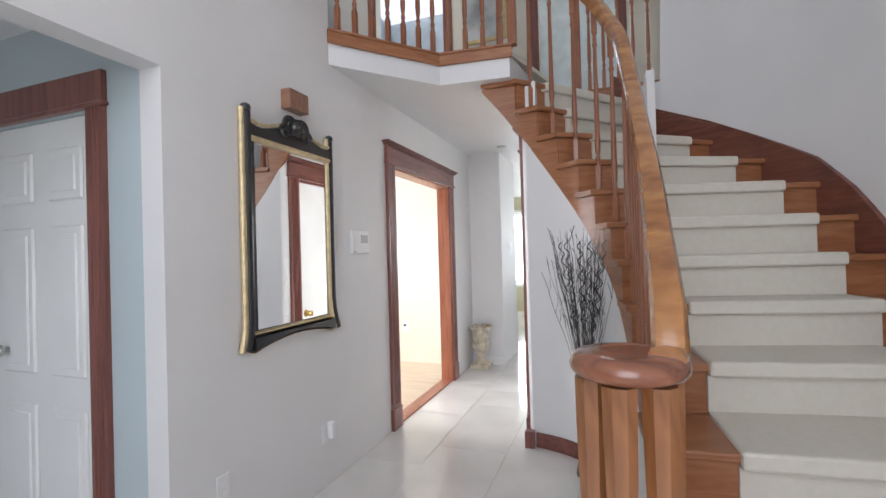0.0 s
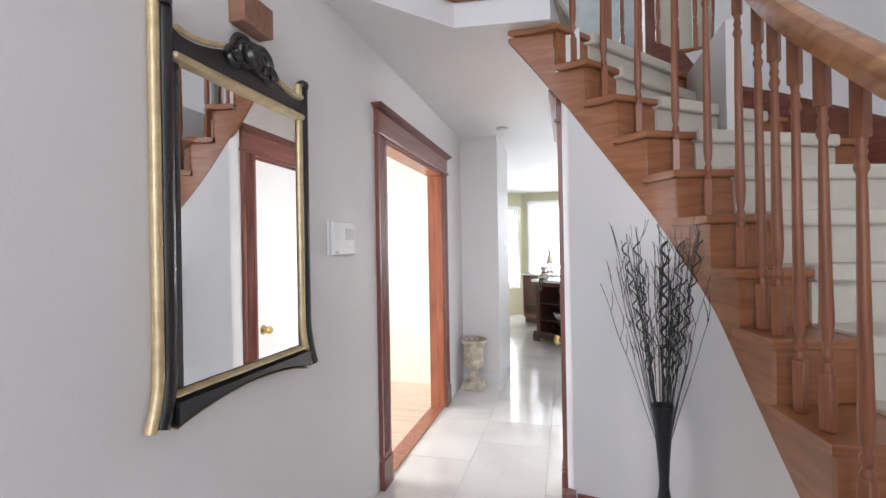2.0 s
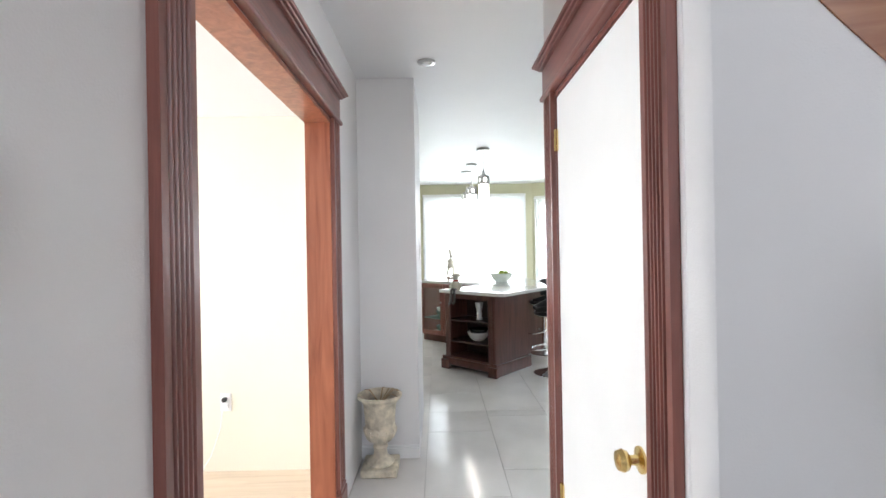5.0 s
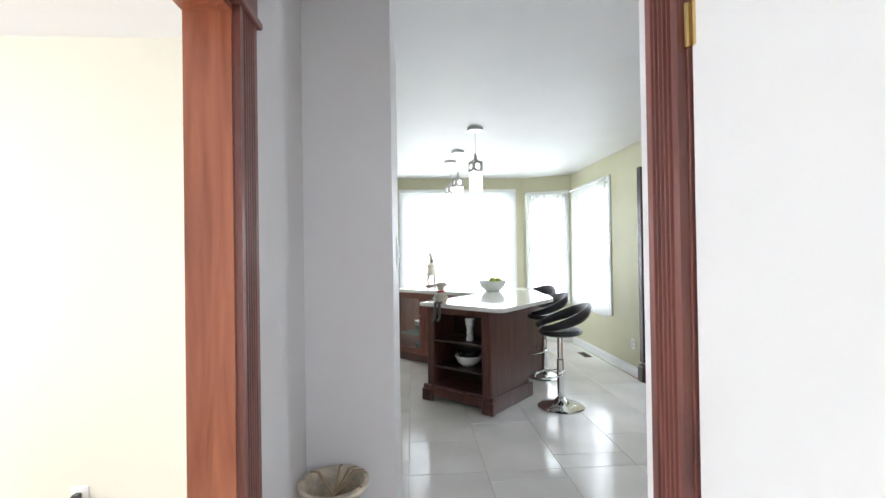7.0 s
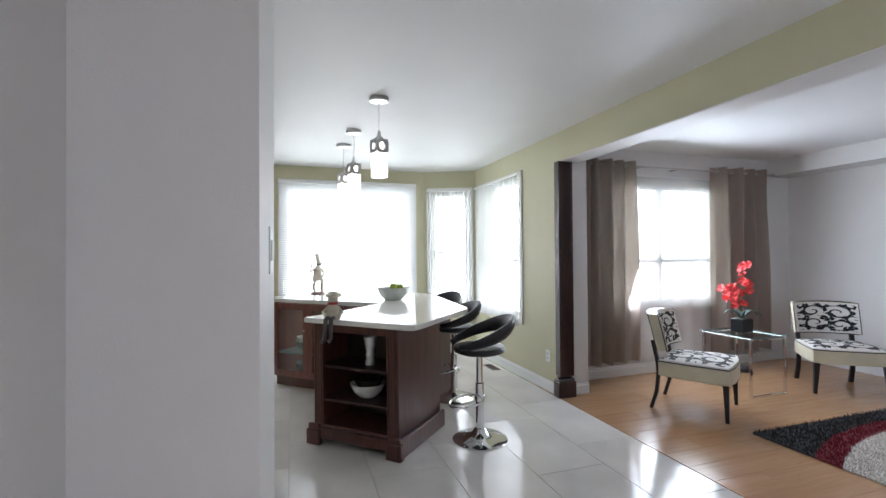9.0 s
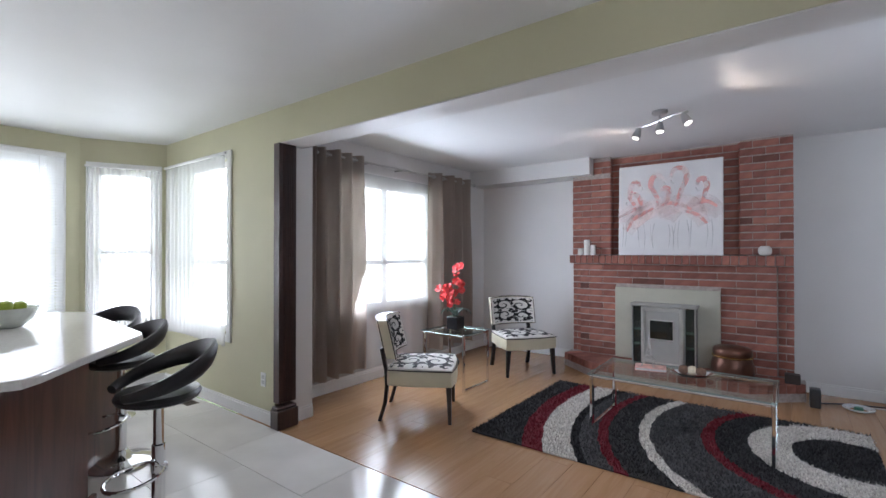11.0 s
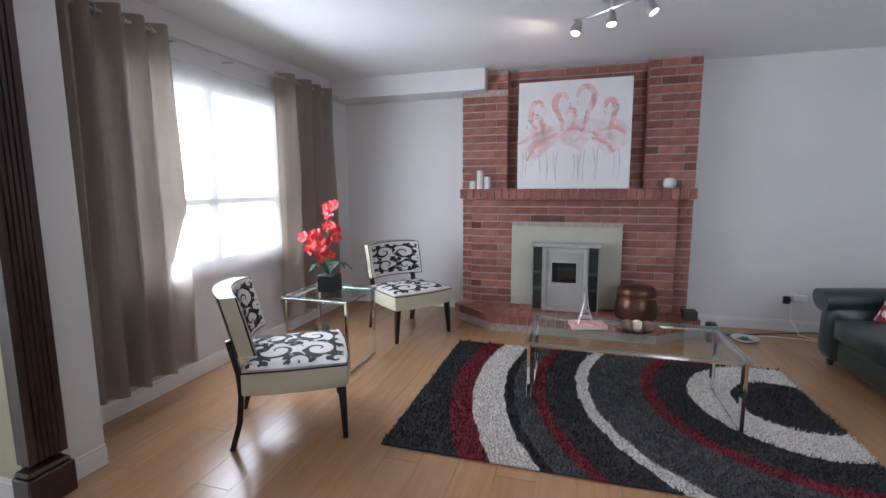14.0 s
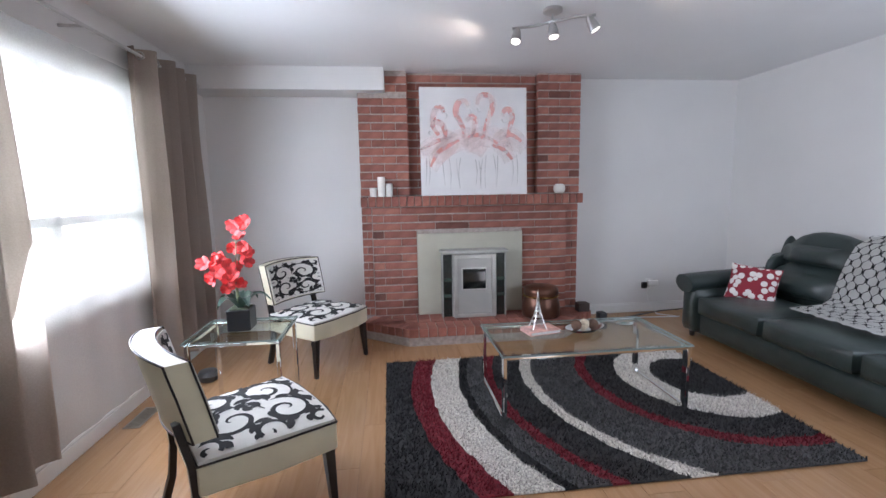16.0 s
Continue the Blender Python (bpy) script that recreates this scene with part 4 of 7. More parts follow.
for i in range(12):
    a = i * math.pi / 6
    lathe(bm, [(0.006, -0.05), (0.016, -0.02), (0.014, 0.02), (0.004, 0.045)], 6, UM @ Matrix.Rotation(a, 4, "Z") @ Matrix.Translation((0.083, 0, 0.235)) @ Matrix.Rotation(radians(28), 4, "Y"))
part("gadroon_band", bm, STONE, th, "", True)
bm = bmesh.new()
random.seed(4)
for i in range(7):
    a = random.uniform(0, 6.28)
    p = Vector((-1.275, 5.115, 0.42))
    q = p + Vector((0.09 * math.cos(a), 0.09 * math.sin(a), 0.075))
    r = q + Vector((0.045 * math.cos(a), 0.045 * math.sin(a), -0.01))
    sweep(bm, [p, q, r], round_section(0.005, 5, 0.5))
part("dry_leaves", bm, mat("dry_leaf", (0.35, 0.25, 0.14), 0.8, var=0.3), th, "dry brown leaves")

# twig arrangement
TWIG = mat("black_twig", (0.012, 0.011, 0.011), 0.55, var=0.3, scale=40)
VASE = mat("black_vase_glaze", (0.012, 0.012, 0.014), 0.3, var=0.2)
th = thing("twig_vase", "tall slim black vase of dry curly twigs beside the stairs", "vase")
VM = Matrix.Translation((0.03, 2.80, 0))
bm = bmesh.new()
lathe(bm, [(0.07, 0), (0.072, 0.01), (0.056, 0.09), (0.036, 0.22), (0.021, 0.33), (0.02, 0.36), (0.025, 0.45), (0.035, 0.58), (0.046, 0.69), (0.042, 0.69), (0.02, 0.46), (0.008, 0.45)], 20, VM)
part("vase", bm, VASE, th, "slim black vase", True)
random.seed(11)
for grp in range(3):
    bm = bmesh.new()
    for i in range(26):
        a = random.uniform(0, 2 * math.pi)
        sp = 0.245 * math.sqrt(random.uniform(0.01, 1.0)) * (0.8 if math.sin(a) > 0.3 else 1.0)
        hgt = random.uniform(1.2, 1.5) - 0.25 * max(sp - 0.2, 0)
        ph = random.uniform(0, 6.28)
        pts = []
        n = 12
        for j in range(n + 1):
            f = j / n
            r = 0.01 + sp * f ** 1.08
            wob = 0.006 * math.sin(ph + f * 14) * f
            pts.append((0.03 + r * math.cos(a) + wob, 2.80 + min(r * math.sin(a), 0.1) + wob, 0.46 + (hgt - 0.46) * f))
        sweep(bm, pts, round_section(0.0014 - 0.0003 * grp, 5), up=(0.3, 1, 0))
        for b in range(3):
            j = random.randint(6, 11)
            p = Vector(pts[j])
            d = Vector((random.uniform(-0.05, 0.05), random.uniform(-0.03, 0.02), random.uniform(0.05, 0.12)))
            sweep(bm, [p, p + d * 0.5 + Vector((0.006, 0, 0)), p + d], round_section(0.0012, 4), up=(0.3, 1, 0))
    part("twig_spray", bm, TWIG, th)
for i in range(7):
    bm = bmesh.new()
    a = random.uniform(2.4, 7.0)
    sp = random.uniform(0.08, 0.2)
    pts = []
    for j in range(70):
        f = j / 69
        r = 0.012 + sp * f
        c = 0.014 * min(1.0, max(0, f - 0.25) * 4)
        pts.append((0.03 + r * math.cos(a) + c * math.cos(f * 62), 2.80 + min(r * math.sin(a), 0.08) + c * math.sin(f * 62), 0.55 + (1.4 - 0.55) * f))
    sweep(bm, pts, round_section(0.0031, 5), up=(0.3, 1, 0))
    part("curly_twig", bm, TWIG, th, "", True)

# recessed spot in the hall ceiling
th = thing("recessed_spotlight", "small round recessed ceiling spotlight", "spotlight")
SM = Matrix.Translation((-0.94, 5.02, CH))
bm = bmesh.new()
lathe(bm, [(0.03, -0.002), (0.032, -0.012), (0.055, -0.008), (0.058, -0.001)], 24, SM)
part("trim_ring", bm, NICKEL, th, "brushed metal ring", True)
bm = bmesh.new()
lathe(bm, [(0.004, -0.014), (0.028, -0.013), (0.029, -0.004)], 18, SM)
part("bulb", bm, mat("bulb_face", (0.8, 0.8, 0.78), 0.2), th, "", True)


# ---- windows ----
structure("backdrop_north", boxes((-9, 13.0, -0.3, 10, 13.05, 7)), GLOW, "bright overcast sky outside", "backdrop")
structure("backdrop_east", boxes((9.0, 8.6, -0.3, 9.05, 13, 7)), GLOW, "bright overcast sky outside", "backdrop")
structure("backdrop_west", boxes((-8.0, 0, -0.3, -7.95, 13, 7)), GLOW, "bright overcast sky outside", "backdrop")
PVC = mat("white_window_frame", (0.8, 0.8, 0.8), 0.35, var=0.02)


def window(name, label, m, w, z0, z1, bars=(), sill=True, sash=True):
    """A window in a wall; local x runs along it, y goes outwards from the inner face."""
    win = thing(name, label, "window", kind="structure")
    for s in ((0, z0, 0.05, z1), (w - 0.05, z0, w, z1), (0.05, z0, w - 0.05, z0 + 0.05), (0.05, z1 - 0.05, w - 0.05, z1)):
        bm = bmesh.new()
        box(bm, s[0], 0.05, s[1], s[2], 0.11, s[3], 0.004, m)
        part("window_frame", bm, PVC, win)
    for s in ((-0.07, z0 - 0.07, 0.0, z1 + 0.07), (w, z0 - 0.07, w + 0.07, z1 + 0.07), (0.0, z1, w, z1 + 0.07), (0.0, z0 - 0.07, w, z0)):
        bm = bmesh.new()
        box(bm, s[0], -0.018, s[1], s[2], 0.0, s[3], 0.004, m)
        part("casing", bm, TRIMWHITE, win)
    bm = bmesh.new()
    box(bm, 0.05, 0.075, z0 + 0.05, w - 0.05, 0.081, z1 - 0.05, 0, m)
    p = part("pane", bm, GLASS, win)
    p.visible_shadow = False
    for b in bars:
        bm = bmesh.new()
        if b[0] == "h":
            box(bm, 0.05, 0.055, b[1] - 0.025, w - 0.05, 0.1, b[1] + 0.025, 0.003, m)
        else:
            box(bm, b[1] - 0.03, 0.055, z0 + 0.05, b[1] + 0.03, 0.1, z1 - 0.05, 0.003, m)
        part("mullion", bm, PVC, win)
    return win


def at_wall(x, y, deg):
    return Matrix.Translation((x, y, 0)) @ Matrix.Rotation(radians(deg), 4, "Z")


window("window_1", "wide white patio window of the breakfast bay", at_wall(-1.08, 10.33, 0), 1.7, 0.05, 2.3, (("v", 0.85),))
window("window_2", "narrow white bay window", BAY_E @ Matrix.Translation((0.12, 0, 0)), BAY_EW - 0.24, 0.66, 2.24, (("h", 1.4),))
window("window_3", "white sash window of the side wall", at_wall(1.47, 9.82, -90), 1.12, 0.66, 2.24, (("h", 1.3),))
window("window_4", "narrow white bay window", BAY_W @ Matrix.Translation((0.12, 0, 0)), BAY_WW - 0.24, 0.62, 2.2, (("h", 1.4),))
window("window_5", "white sash window behind the curtains", at_wall(2.35, 8.33, 0), 1.6, 0.78, 2.16, (("v", 0.8), ("h", 1.28)))


def sheer(name, label, m, w, z0, z1, y=-0.06, waves=14, amp=0.012, header=True, material=None):
    th = thing(name, label, "curtain")
    bm, rows, n = bmesh.new(), [], waves * 6
    for i in range(n + 1):
        f = i / n
        a = amp * math.sin(f * waves * 2 * math.pi + 0.6 * math.sin(f * 9))
        x = f * w
        hem = 0.012 * math.sin(f * 5.0)
        rows.append([bm.verts.new(m @ Vector((x, y + a * 0.5, z1))), bm.verts.new(m @ Vector((x, y + a, (z0 + z1) / 2))), bm.verts.new(m @ Vector((x + 0.01 * math.sin(f * 7), y + a * 1.3, z0 + hem)))])
    for a, b in zip(rows, rows[1:]):
        for j in range(2):
            bm.faces.new((a[j], b[j], b[j + 1], a[j + 1]))
    p = part("cloth", bm, material or SHEER, th, "", True)
    p.visible_shadow = False
    if header:
        bm = bmesh.new()
        box(bm, -0.02, y - 0.015, z1 - 0.012, w + 0.02, y + 0.005, z1 + 0.012, 0.004, m)
        part("rod", bm, TRIMWHITE, th, "white rod")
    return th


sheer("sheer_curtain", "white sheer curtain over the bay window", BAY_E @ Matrix.Translation((0.07, 0, 0)), BAY_EW - 0.14, 0.62, 2.26)
sheer("sheer_curtain", "white sheer curtain over the side window", at_wall(1.47, 9.87, -90), 1.22, 0.58, 2.27)
sheer("sheer_curtain", "white sheer curtain over the bay window", BAY_W @ Matrix.Translation((0.07, 0, 0)), BAY_WW - 0.14, 0.58, 2.22)
sheer("sheer_curtain", "long white sheer behind the taupe curtains", at_wall(2.02, 8.33, 0), 2.5, 0.13, 2.24, -0.05, 9, 0.006, False)

# venetian blind of the patio window
th = thing("venetian_blind", "white venetian blind with closed slats over the patio window", "blind")
bm = bmesh.new()
box(bm, -1.14, 10.26, 2.31, 0.67, 10.31, 2.355, 0.006)
part("head_rail", bm, TRIMWHITE, th, "white head rail")
bm = bmesh.new()
box(bm, -0.024, -0.009, -0.001, 0.024, 0.009, 0.001)
slat = bmesh.new()
prof = [(-0.9, -0.012, 0.012), (-0.9, 0.0, 0.004), (-0.9, 0.012, -0.012)]
a = [slat.verts.new(p) for p in prof]
b = [slat.verts.new((0.9, p[1], p[2])) for p in prof]
for i in range(2):
    slat.faces.new((a[i], a[i + 1], b[i + 1], b[i]))
bm.free()
slat_me = finish(slat, True)
slat_me.materials.append(BLIND)
for i in range(78):
    ob = new("slat", slat_me)
    ob.parent = th
    ob.location = (-0.235, 10.285, 2.295 - i * 0.028)
    ob.visible_shadow = False
for x in (-0.95, -0.24, 0.48):
    bm = bmesh.new()
    box(bm, x - 0.002, 10.268, 0.1, x + 0.002, 10.271, 2.31)
    part("ladder_cord", bm, TRIMWHITE, th)

# taupe curtains on a rod
TAUPE = cloth_mat("taupe_curtain_cloth", (0.41, 0.35, 0.305), 0.5)
STEEL = mat("brushed_steel", (0.55, 0.54, 0.53), 0.3, 1.0, var=0.05)
CHROME = mat("chrome", (0.82, 0.83, 0.84), 0.06, 1.0, var=0.02)
rod = thing("curtain_rod", "brushed steel curtain rod over the window", "curtain rod")
bm = bmesh.new()
sweep(bm, [(1.9, 8.2, 2.335), (4.72, 8.2, 2.335)], round_section(0.011, 10))
part("rod", bm, STEEL, rod, "", True)
for x in (1.9, 4.72):
    bm = bmesh.new()
    lathe(bm, [(0.011, 0), (0.022, 0.008), (0.024, 0.02), (0.016, 0.035), (0.004, 0.04)], 14, Matrix.Translation((x, 8.2, 2.335)) @ Matrix.Rotation(radians(90 if x > 3 else -90), 4, "Y"))
    part("finial", bm, STEEL, rod, "", True)
for x in (2.72, 3.25, 4.0):
    bm = bmesh.new()
    box(bm, x - 0.008, 8.2, 2.325, x + 0.008, 8.33, 2.34, 0.002)
    part("bracket", bm, STEEL, rod)


def curtain(x0, x1, waves, skew, label):
    th = thing("curtain", label, "curtain", group="taupe window curtains")
    bm, rows, n, nz = bmesh.new(), [], waves * 10, 14
    for i in range(n + 1):
        f = i / n
        col = []
        for j in range(nz + 1):
            g = j / nz
            z = 2.385 - g * (2.385 - 0.185)
            spread = 1 + 0.06 * g
            x = (x0 + x1) / 2 + (f - 0.5) * (x1 - x0) * spread
            amp = (0.058 + 0.014 * math.sin(f * 17 + g * 2)) * (1 - 0.75 * max(0.0, f - 0.75) * 4 * (skew < 1))
            ph = f**skew * waves * 2 * math.pi + 0.4 * math.sin(g * 3 + f * 9)
            y = 8.195 + amp * math.tanh(1.6 * math.sin(ph)) + 0.012 * math.sin(2 * ph + 1) + 0.008 * math.sin(f * 40 + g * 6)
            col.append(bm.verts.new((x, y, z + (0.012 * math.sin(f * 23) if j == nz else 0))))
        rows.append(col)
    for a, b in zip(rows, rows[1:]):
        for j in range(nz):
            bm.faces.new((a[j], b[j], b[j + 1], a[j + 1]))
    part("cloth", bm, TAUPE, th, "", True)
    for i in range(waves * 2):
        f = ((i + 0.5) / (waves * 2)) ** (1 / skew)
        bm = bmesh.new()
        x = x0 + (x1 - x0) * f
        c = [(x + 0.0, 8.2 + 0.024 * math.cos(q), 2.335 + 0.024 * math.sin(q)) for q in np.linspace(0, 2 * math.pi, 14, endpoint=False)]
        sweep(bm, c, round_section(0.005, 6), closed=True, up=(1, 0, 0))
        part("grommet", bm, STEEL, th, "steel grommet", True)


curtain(1.94, 2.66, 5, 0.72, "taupe grommet curtain drawn beside the post")
curtain(3.76, 4.6, 4, 1.0, "taupe grommet curtain drawn beside the corner")

# post, baseboards, vents, outlets
th = thing("post", "dark walnut trim post on a tall plinth at the opening", "post", kind="structure")
bm = bmesh.new()
prism(bm, fluted(0.155, 0.075, 5), 0.2, 2.262, Matrix.Translation((1.53, 7.955, 0)) @ Matrix.Rotation(radians(-90), 4, "Z"))
part("shaft", bm, DARKPOST, th)
bm = bmesh.new()
box(bm, 1.425, 7.852, 0, 1.615, 7.957, 0.15, 0.005)
box(bm, 1.432, 7.86, 0.15, 1.608, 7.957, 0.175, 0.01)
part("plinth", bm, DARKPOST, th)
structure("wall_pier_face", boxes((1.609, 7.925, 0, 1.80, 7.958, CH)), WHITE, "white pier beside the dark post", "wall")


def baseboard(name, a, b, h=0.11):
    a, b = Vector((*a, 0)), Vector((*b, 0))
    m = Matrix.Translation(a) @ Matrix.Rotation(math.atan2(b.y - a.y, b.x - a.x), 4, "Z")
    bm, n = bmesh.new(), (b - a).length
    box(bm, 0, -0.014, 0, n, -0.0005, h - 0.02, 0.002, m)
    box(bm, 0, -0.010, h - 0.02, n, -0.0005, h, 0.004, m)
    structure(name, bm, TRIMWHITE, "white painted baseboard", "baseboard")


baseboard("baseboard_1", (1.80, 8.33), (5.19, 8.33))
baseboard("baseboard_2", (5.19, 8.32), (5.19, 6.9))
baseboard("baseboard_3", (5.19, 4.55), (5.19, 2.76))
baseboard("baseboard_4", (5.18, 2.75), (1.63, 2.75))
baseboard("baseboard_5", (1.47, 9.99), (1.47, 7.97))
baseboard("baseboard_6", (0.80, 10.33), (1.47, 10.0))
baseboard("baseboard_7", (1.617, 7.925), (1.80, 7.925))
baseboard("baseboard_8", (-1.27, 10.33), (0.80, 10.33))
baseboard("baseboard_9", (-1.56, 5.28), (-1.035, 5.28), 0.09)


def wall_outlet(label, m):
    th = thing("wall_outlet", label, "outlet")
    bm = bmesh.new()
    box(bm, -0.036, -0.006, -0.058, 0.036, 0, 0.058, 0.002, m)
    part("plate", bm, PLASTIC, th)
    for z in (-0.022, 0.022):
        bm = bmesh.new()
        box(bm, -0.016, -0.009, z - 0.014, 0.016, -0.005, z + 0.014, 0.003, m)
        part("socket", bm, mat("socket_grey", (0.55, 0.55, 0.54), 0.4), th)


wall_outlet("white outlet on the olive cream wall", Matrix.Translation((1.47, 8.125, 0.35)) @ Matrix.Rotation(radians(-90), 4, "Z"))
wall_outlet("white outlet with a black plug beside the fireplace", Matrix.Translation((5.19, 3.70, 0.32)) @ Matrix.Rotation(radians(-90), 4, "Z"))


def floor_vent(x, y, w, d, material, label):
    th = thing("floor_vent", label, "vent")
    bm = bmesh.new()
    box(bm, x - w / 2, y - d / 2, 0.001, x + w / 2, y + d / 2, 0.006, 0.002)
    part("plate", bm, material, th)
    n = int(max(w, d) / 0.02)
    for i in range(n):
        bm = bmesh.new()
        f = -0.5 + (i + 0.5) / n
        if w > d:
            box(bm, x + f * w * 0.9 - 0.003, y - d * 0.36, 0.006, x + f * w * 0.9 + 0.003, y + d * 0.36, 0.009)
        else:
            box(bm, x - w * 0.36, y + f * d * 0.9 - 0.003, 0.006, x + w * 0.36, y + f * d * 0.9 + 0.003, 0.009)
        part("louvre", bm, material, th)


floor_vent(1.32, 9.17, 0.11, 0.28, mat("bronze_vent", (0.14, 0.11, 0.09), 0.5, 0.5), "bronze floor register in the tiles")
floor_vent(3.40, 8.2, 0.28, 0.1, mat("beige_vent", (0.22, 0.19, 0.15), 0.5, 0.3), "beige floor register under the window")

# ---- kitchen ----
CABW = wood_mat("cherry_cabinet", (0.055, 0.016, 0.012), (0.12, 0.038, 0.026), 0.33, (12.0, 12.0, 1.0), 1.6)
# Same cherry, its colour darkened for the shade within the open bookcase.
CABW_SHADED = wood_mat("cherry_shaded_inside", (0.02, 0.008, 0.007), (0.04, 0.014, 0.012), 0.45, (12.0, 1.0, 12.0), 1.6)
CABW_L = wood_mat("cherry_cabinet_light", (0.16, 0.05, 0.038), (0.27, 0.095, 0.07), 0.33, (12.0, 12.0, 1.0), 1.6)
QUARTZ = mat("white_quartz", (0.78, 0.77, 0.74), 0.08, var=0.05, scale=60, coat=0.3)
IM = Matrix.Translation((-0.868, 7.599, 0)) @ Matrix.Rotation(radians(-43), 4, "Z")


def island():
    th = thing("kitchen_island", "dark cherry island with an open bookcase end", "island")
    for a in (0.05, 0.67):
        bm = bmesh.new()
        box(bm, a, 0.02, 0.09, a + 0.08, 0.06, 0.88, 0.004, IM)
        for x in (a + 0.015, a + 0.065):
            box(bm, x - 0.006, 0.012, 0.18, x + 0.006, 0.022, 0.82, 0.003, IM)
        part("face_stile", bm, CABW, th)
    bm = bmesh.new()
    box(bm, 0.05, 0.06, 0.09, 0.09, 0.40, 0.88, 0.002, IM)
    part("side_panel", bm, CABW, th)
    bm = bmesh.new()
    box(bm, 0.71, 0.06, 0.09, 0.75, 0.70, 0.88, 0.002, IM)
    box(bm, 0.75, 0.03, 0.09, 0.758, 0.09, 0.88, 0.002, IM)
    part("side_panel", bm, CABW, th)
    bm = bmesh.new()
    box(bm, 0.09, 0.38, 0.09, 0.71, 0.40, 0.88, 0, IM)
    part("back_panel", bm, CABW_SHADED, th)
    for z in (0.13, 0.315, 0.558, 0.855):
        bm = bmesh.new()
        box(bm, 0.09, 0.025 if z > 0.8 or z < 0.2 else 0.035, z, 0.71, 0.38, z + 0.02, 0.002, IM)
        part("shelf", bm, CABW_SHADED if 0.2 < z < 0.8 else CABW, th)
    bm = bmesh.new()
    box(bm, 0.13, 0.022, 0.82, 0.67, 0.045, 0.88, 0.003, IM)
    part("top_rail", bm, CABW, th)
    bm = bmesh.new()
    box(bm, 0.05, 0.40, 0.09, 0.71, 0.70, 0.88, 0, IM)
    part("carcass", bm, CABW, th)
    # stepped base with bracket feet
    bm = bmesh.new()
    box(bm, 0.03, 0.005, 0.05, 0.77, 0.03, 0.13, 0.006, IM)
    box(bm, 0.755, 0.03, 0.0, 0.785, 0.72, 0.13, 0.006, IM)
    box(bm, 0.02, 0.03, 0.02, 0.04, 0.72, 0.13, 0.006, IM)
    part("base_moulding", bm, CABW, th)
    for x0, x1 in ((0.0, 0.12), (0.68, 0.80)):
        bm = bmesh.new()
        box(bm, x0, -0.012, 0.0, x1, 0.03, 0.11, 0.006, IM)
        box(bm, x0 + 0.01, -0.004, 0.11, x1 - 0.01, 0.03, 0.15, 0.008, IM)
        part("bracket_foot", bm, CABW, th)
    # knee wall that carries the far end of the worktop
    bm = bmesh.new()
    box(bm, 0.05, 0.70, 0.0, 0.45, 1.60, 0.88, 0.003, IM)
    part("rear_carcass", bm, CABW, th)


island()


def glass_cabinet(u0, u1, label):
    th = thing("base_cabinet", label, "cabinet", group="glass-door base cabinets")
    v = 1.02
    bm = bmesh.new()
    box(bm, u0, v + 0.02, 0.10, u0 + 0.018, v + 0.58, 0.88, 0, IM)
    box(bm, u1 - 0.018, v + 0.02, 0.10, u1, v + 0.58, 0.88, 0, IM)
    box(bm, u0 + 0.018, v + 0.56, 0.84, u1 - 0.018, v + 0.58, 0.88, 0, IM)
    box(bm, u0 + 0.018, v + 0.02, 0.10, u1 - 0.018, v + 0.56, 0.12, 0, IM)
    # The lighter cherry inside stands in for reflection on the door glass.
    part("carcass", bm, CABW_L, th)
    # The unseen back is made of glass so window light brightens the inside.
    bm = bmesh.new()
    box(bm, u0 + 0.018, v + 0.567, 0.12, u1 - 0.018, v + 0.573, 0.84, 0, IM)
    part("back_pane", bm, GLASS, th, "clear glass back, added to let window light through").visible_shadow = False
    bm = bmesh.new()
    box(bm, u0 + 0.018, v + 0.04, 0.34, u1 - 0.018, v + 0.55, 0.35, 0, IM)
    part("shelf", bm, mat("shelf_glass_green", (0.3, 0.36, 0.34), 0.1), th)
    bm = bmesh.new()
    box(bm, u0, v + 0.05, 0.0, u1, v + 0.07, 0.10, 0, IM)
    part("toe_kick", bm, CABW, th)
    door = part("door", (lambda b: ([box(b, *s, 0.004, IM) for s in ((u0 + 0.004, v, 0.12, u0 + 0.06, v + 0.02, 0.87), (u1 - 0.06, v, 0.12, u1 - 0.004, v + 0.02, 0.87), (u0 + 0.06, v, 0.12, u1 - 0.06, v + 0.02, 0.175), (u0 + 0.06, v, 0.81, u1 - 0.06, v + 0.02, 0.87))], b)[1])(bmesh.new()), CABW_L, th, "cherry door frame")
    bm = bmesh.new()
    box(bm, u0 + 0.058, v + 0.008, 0.173, u1 - 0.058, v + 0.012, 0.812, 0, IM)
    part("pane", bm, GLASS, door).visible_shadow = False
    bm = bmesh.new()
    lathe(bm, [(0.005, 0), (0.005, 0.012), (0.012, 0.018), (0.009, 0.026)], 10, IM @ Matrix.Translation((u1 - 0.03, v, 0.6)) @ Matrix.Rotation(radians(90), 4, "X"))
    part("knob", bm, NICKEL, door, "", True)


glass_cabinet(-1.36, -0.90, "cherry base cabinet with a glass door and bowls inside")
glass_cabinet(-0.90, -0.44, "cherry base cabinet with a glass door")
glass_cabinet(-0.44, 0.02, "cherry base cabinet beside the island")
bm = bmesh.new()
top = [(-0.885, 7.60), (-0.275, 6.975), (-0.215, 6.955), (-0.15, 7.005), (0.435, 7.68), (0.46, 7.76), (0.56, 9.15), (0.42, 9.36), (0.12, 9.40), (-0.72, 9.93), (-1.25, 9.34), (-0.175, 8.34)]
prism(bm, top, 0.882, 0.92)
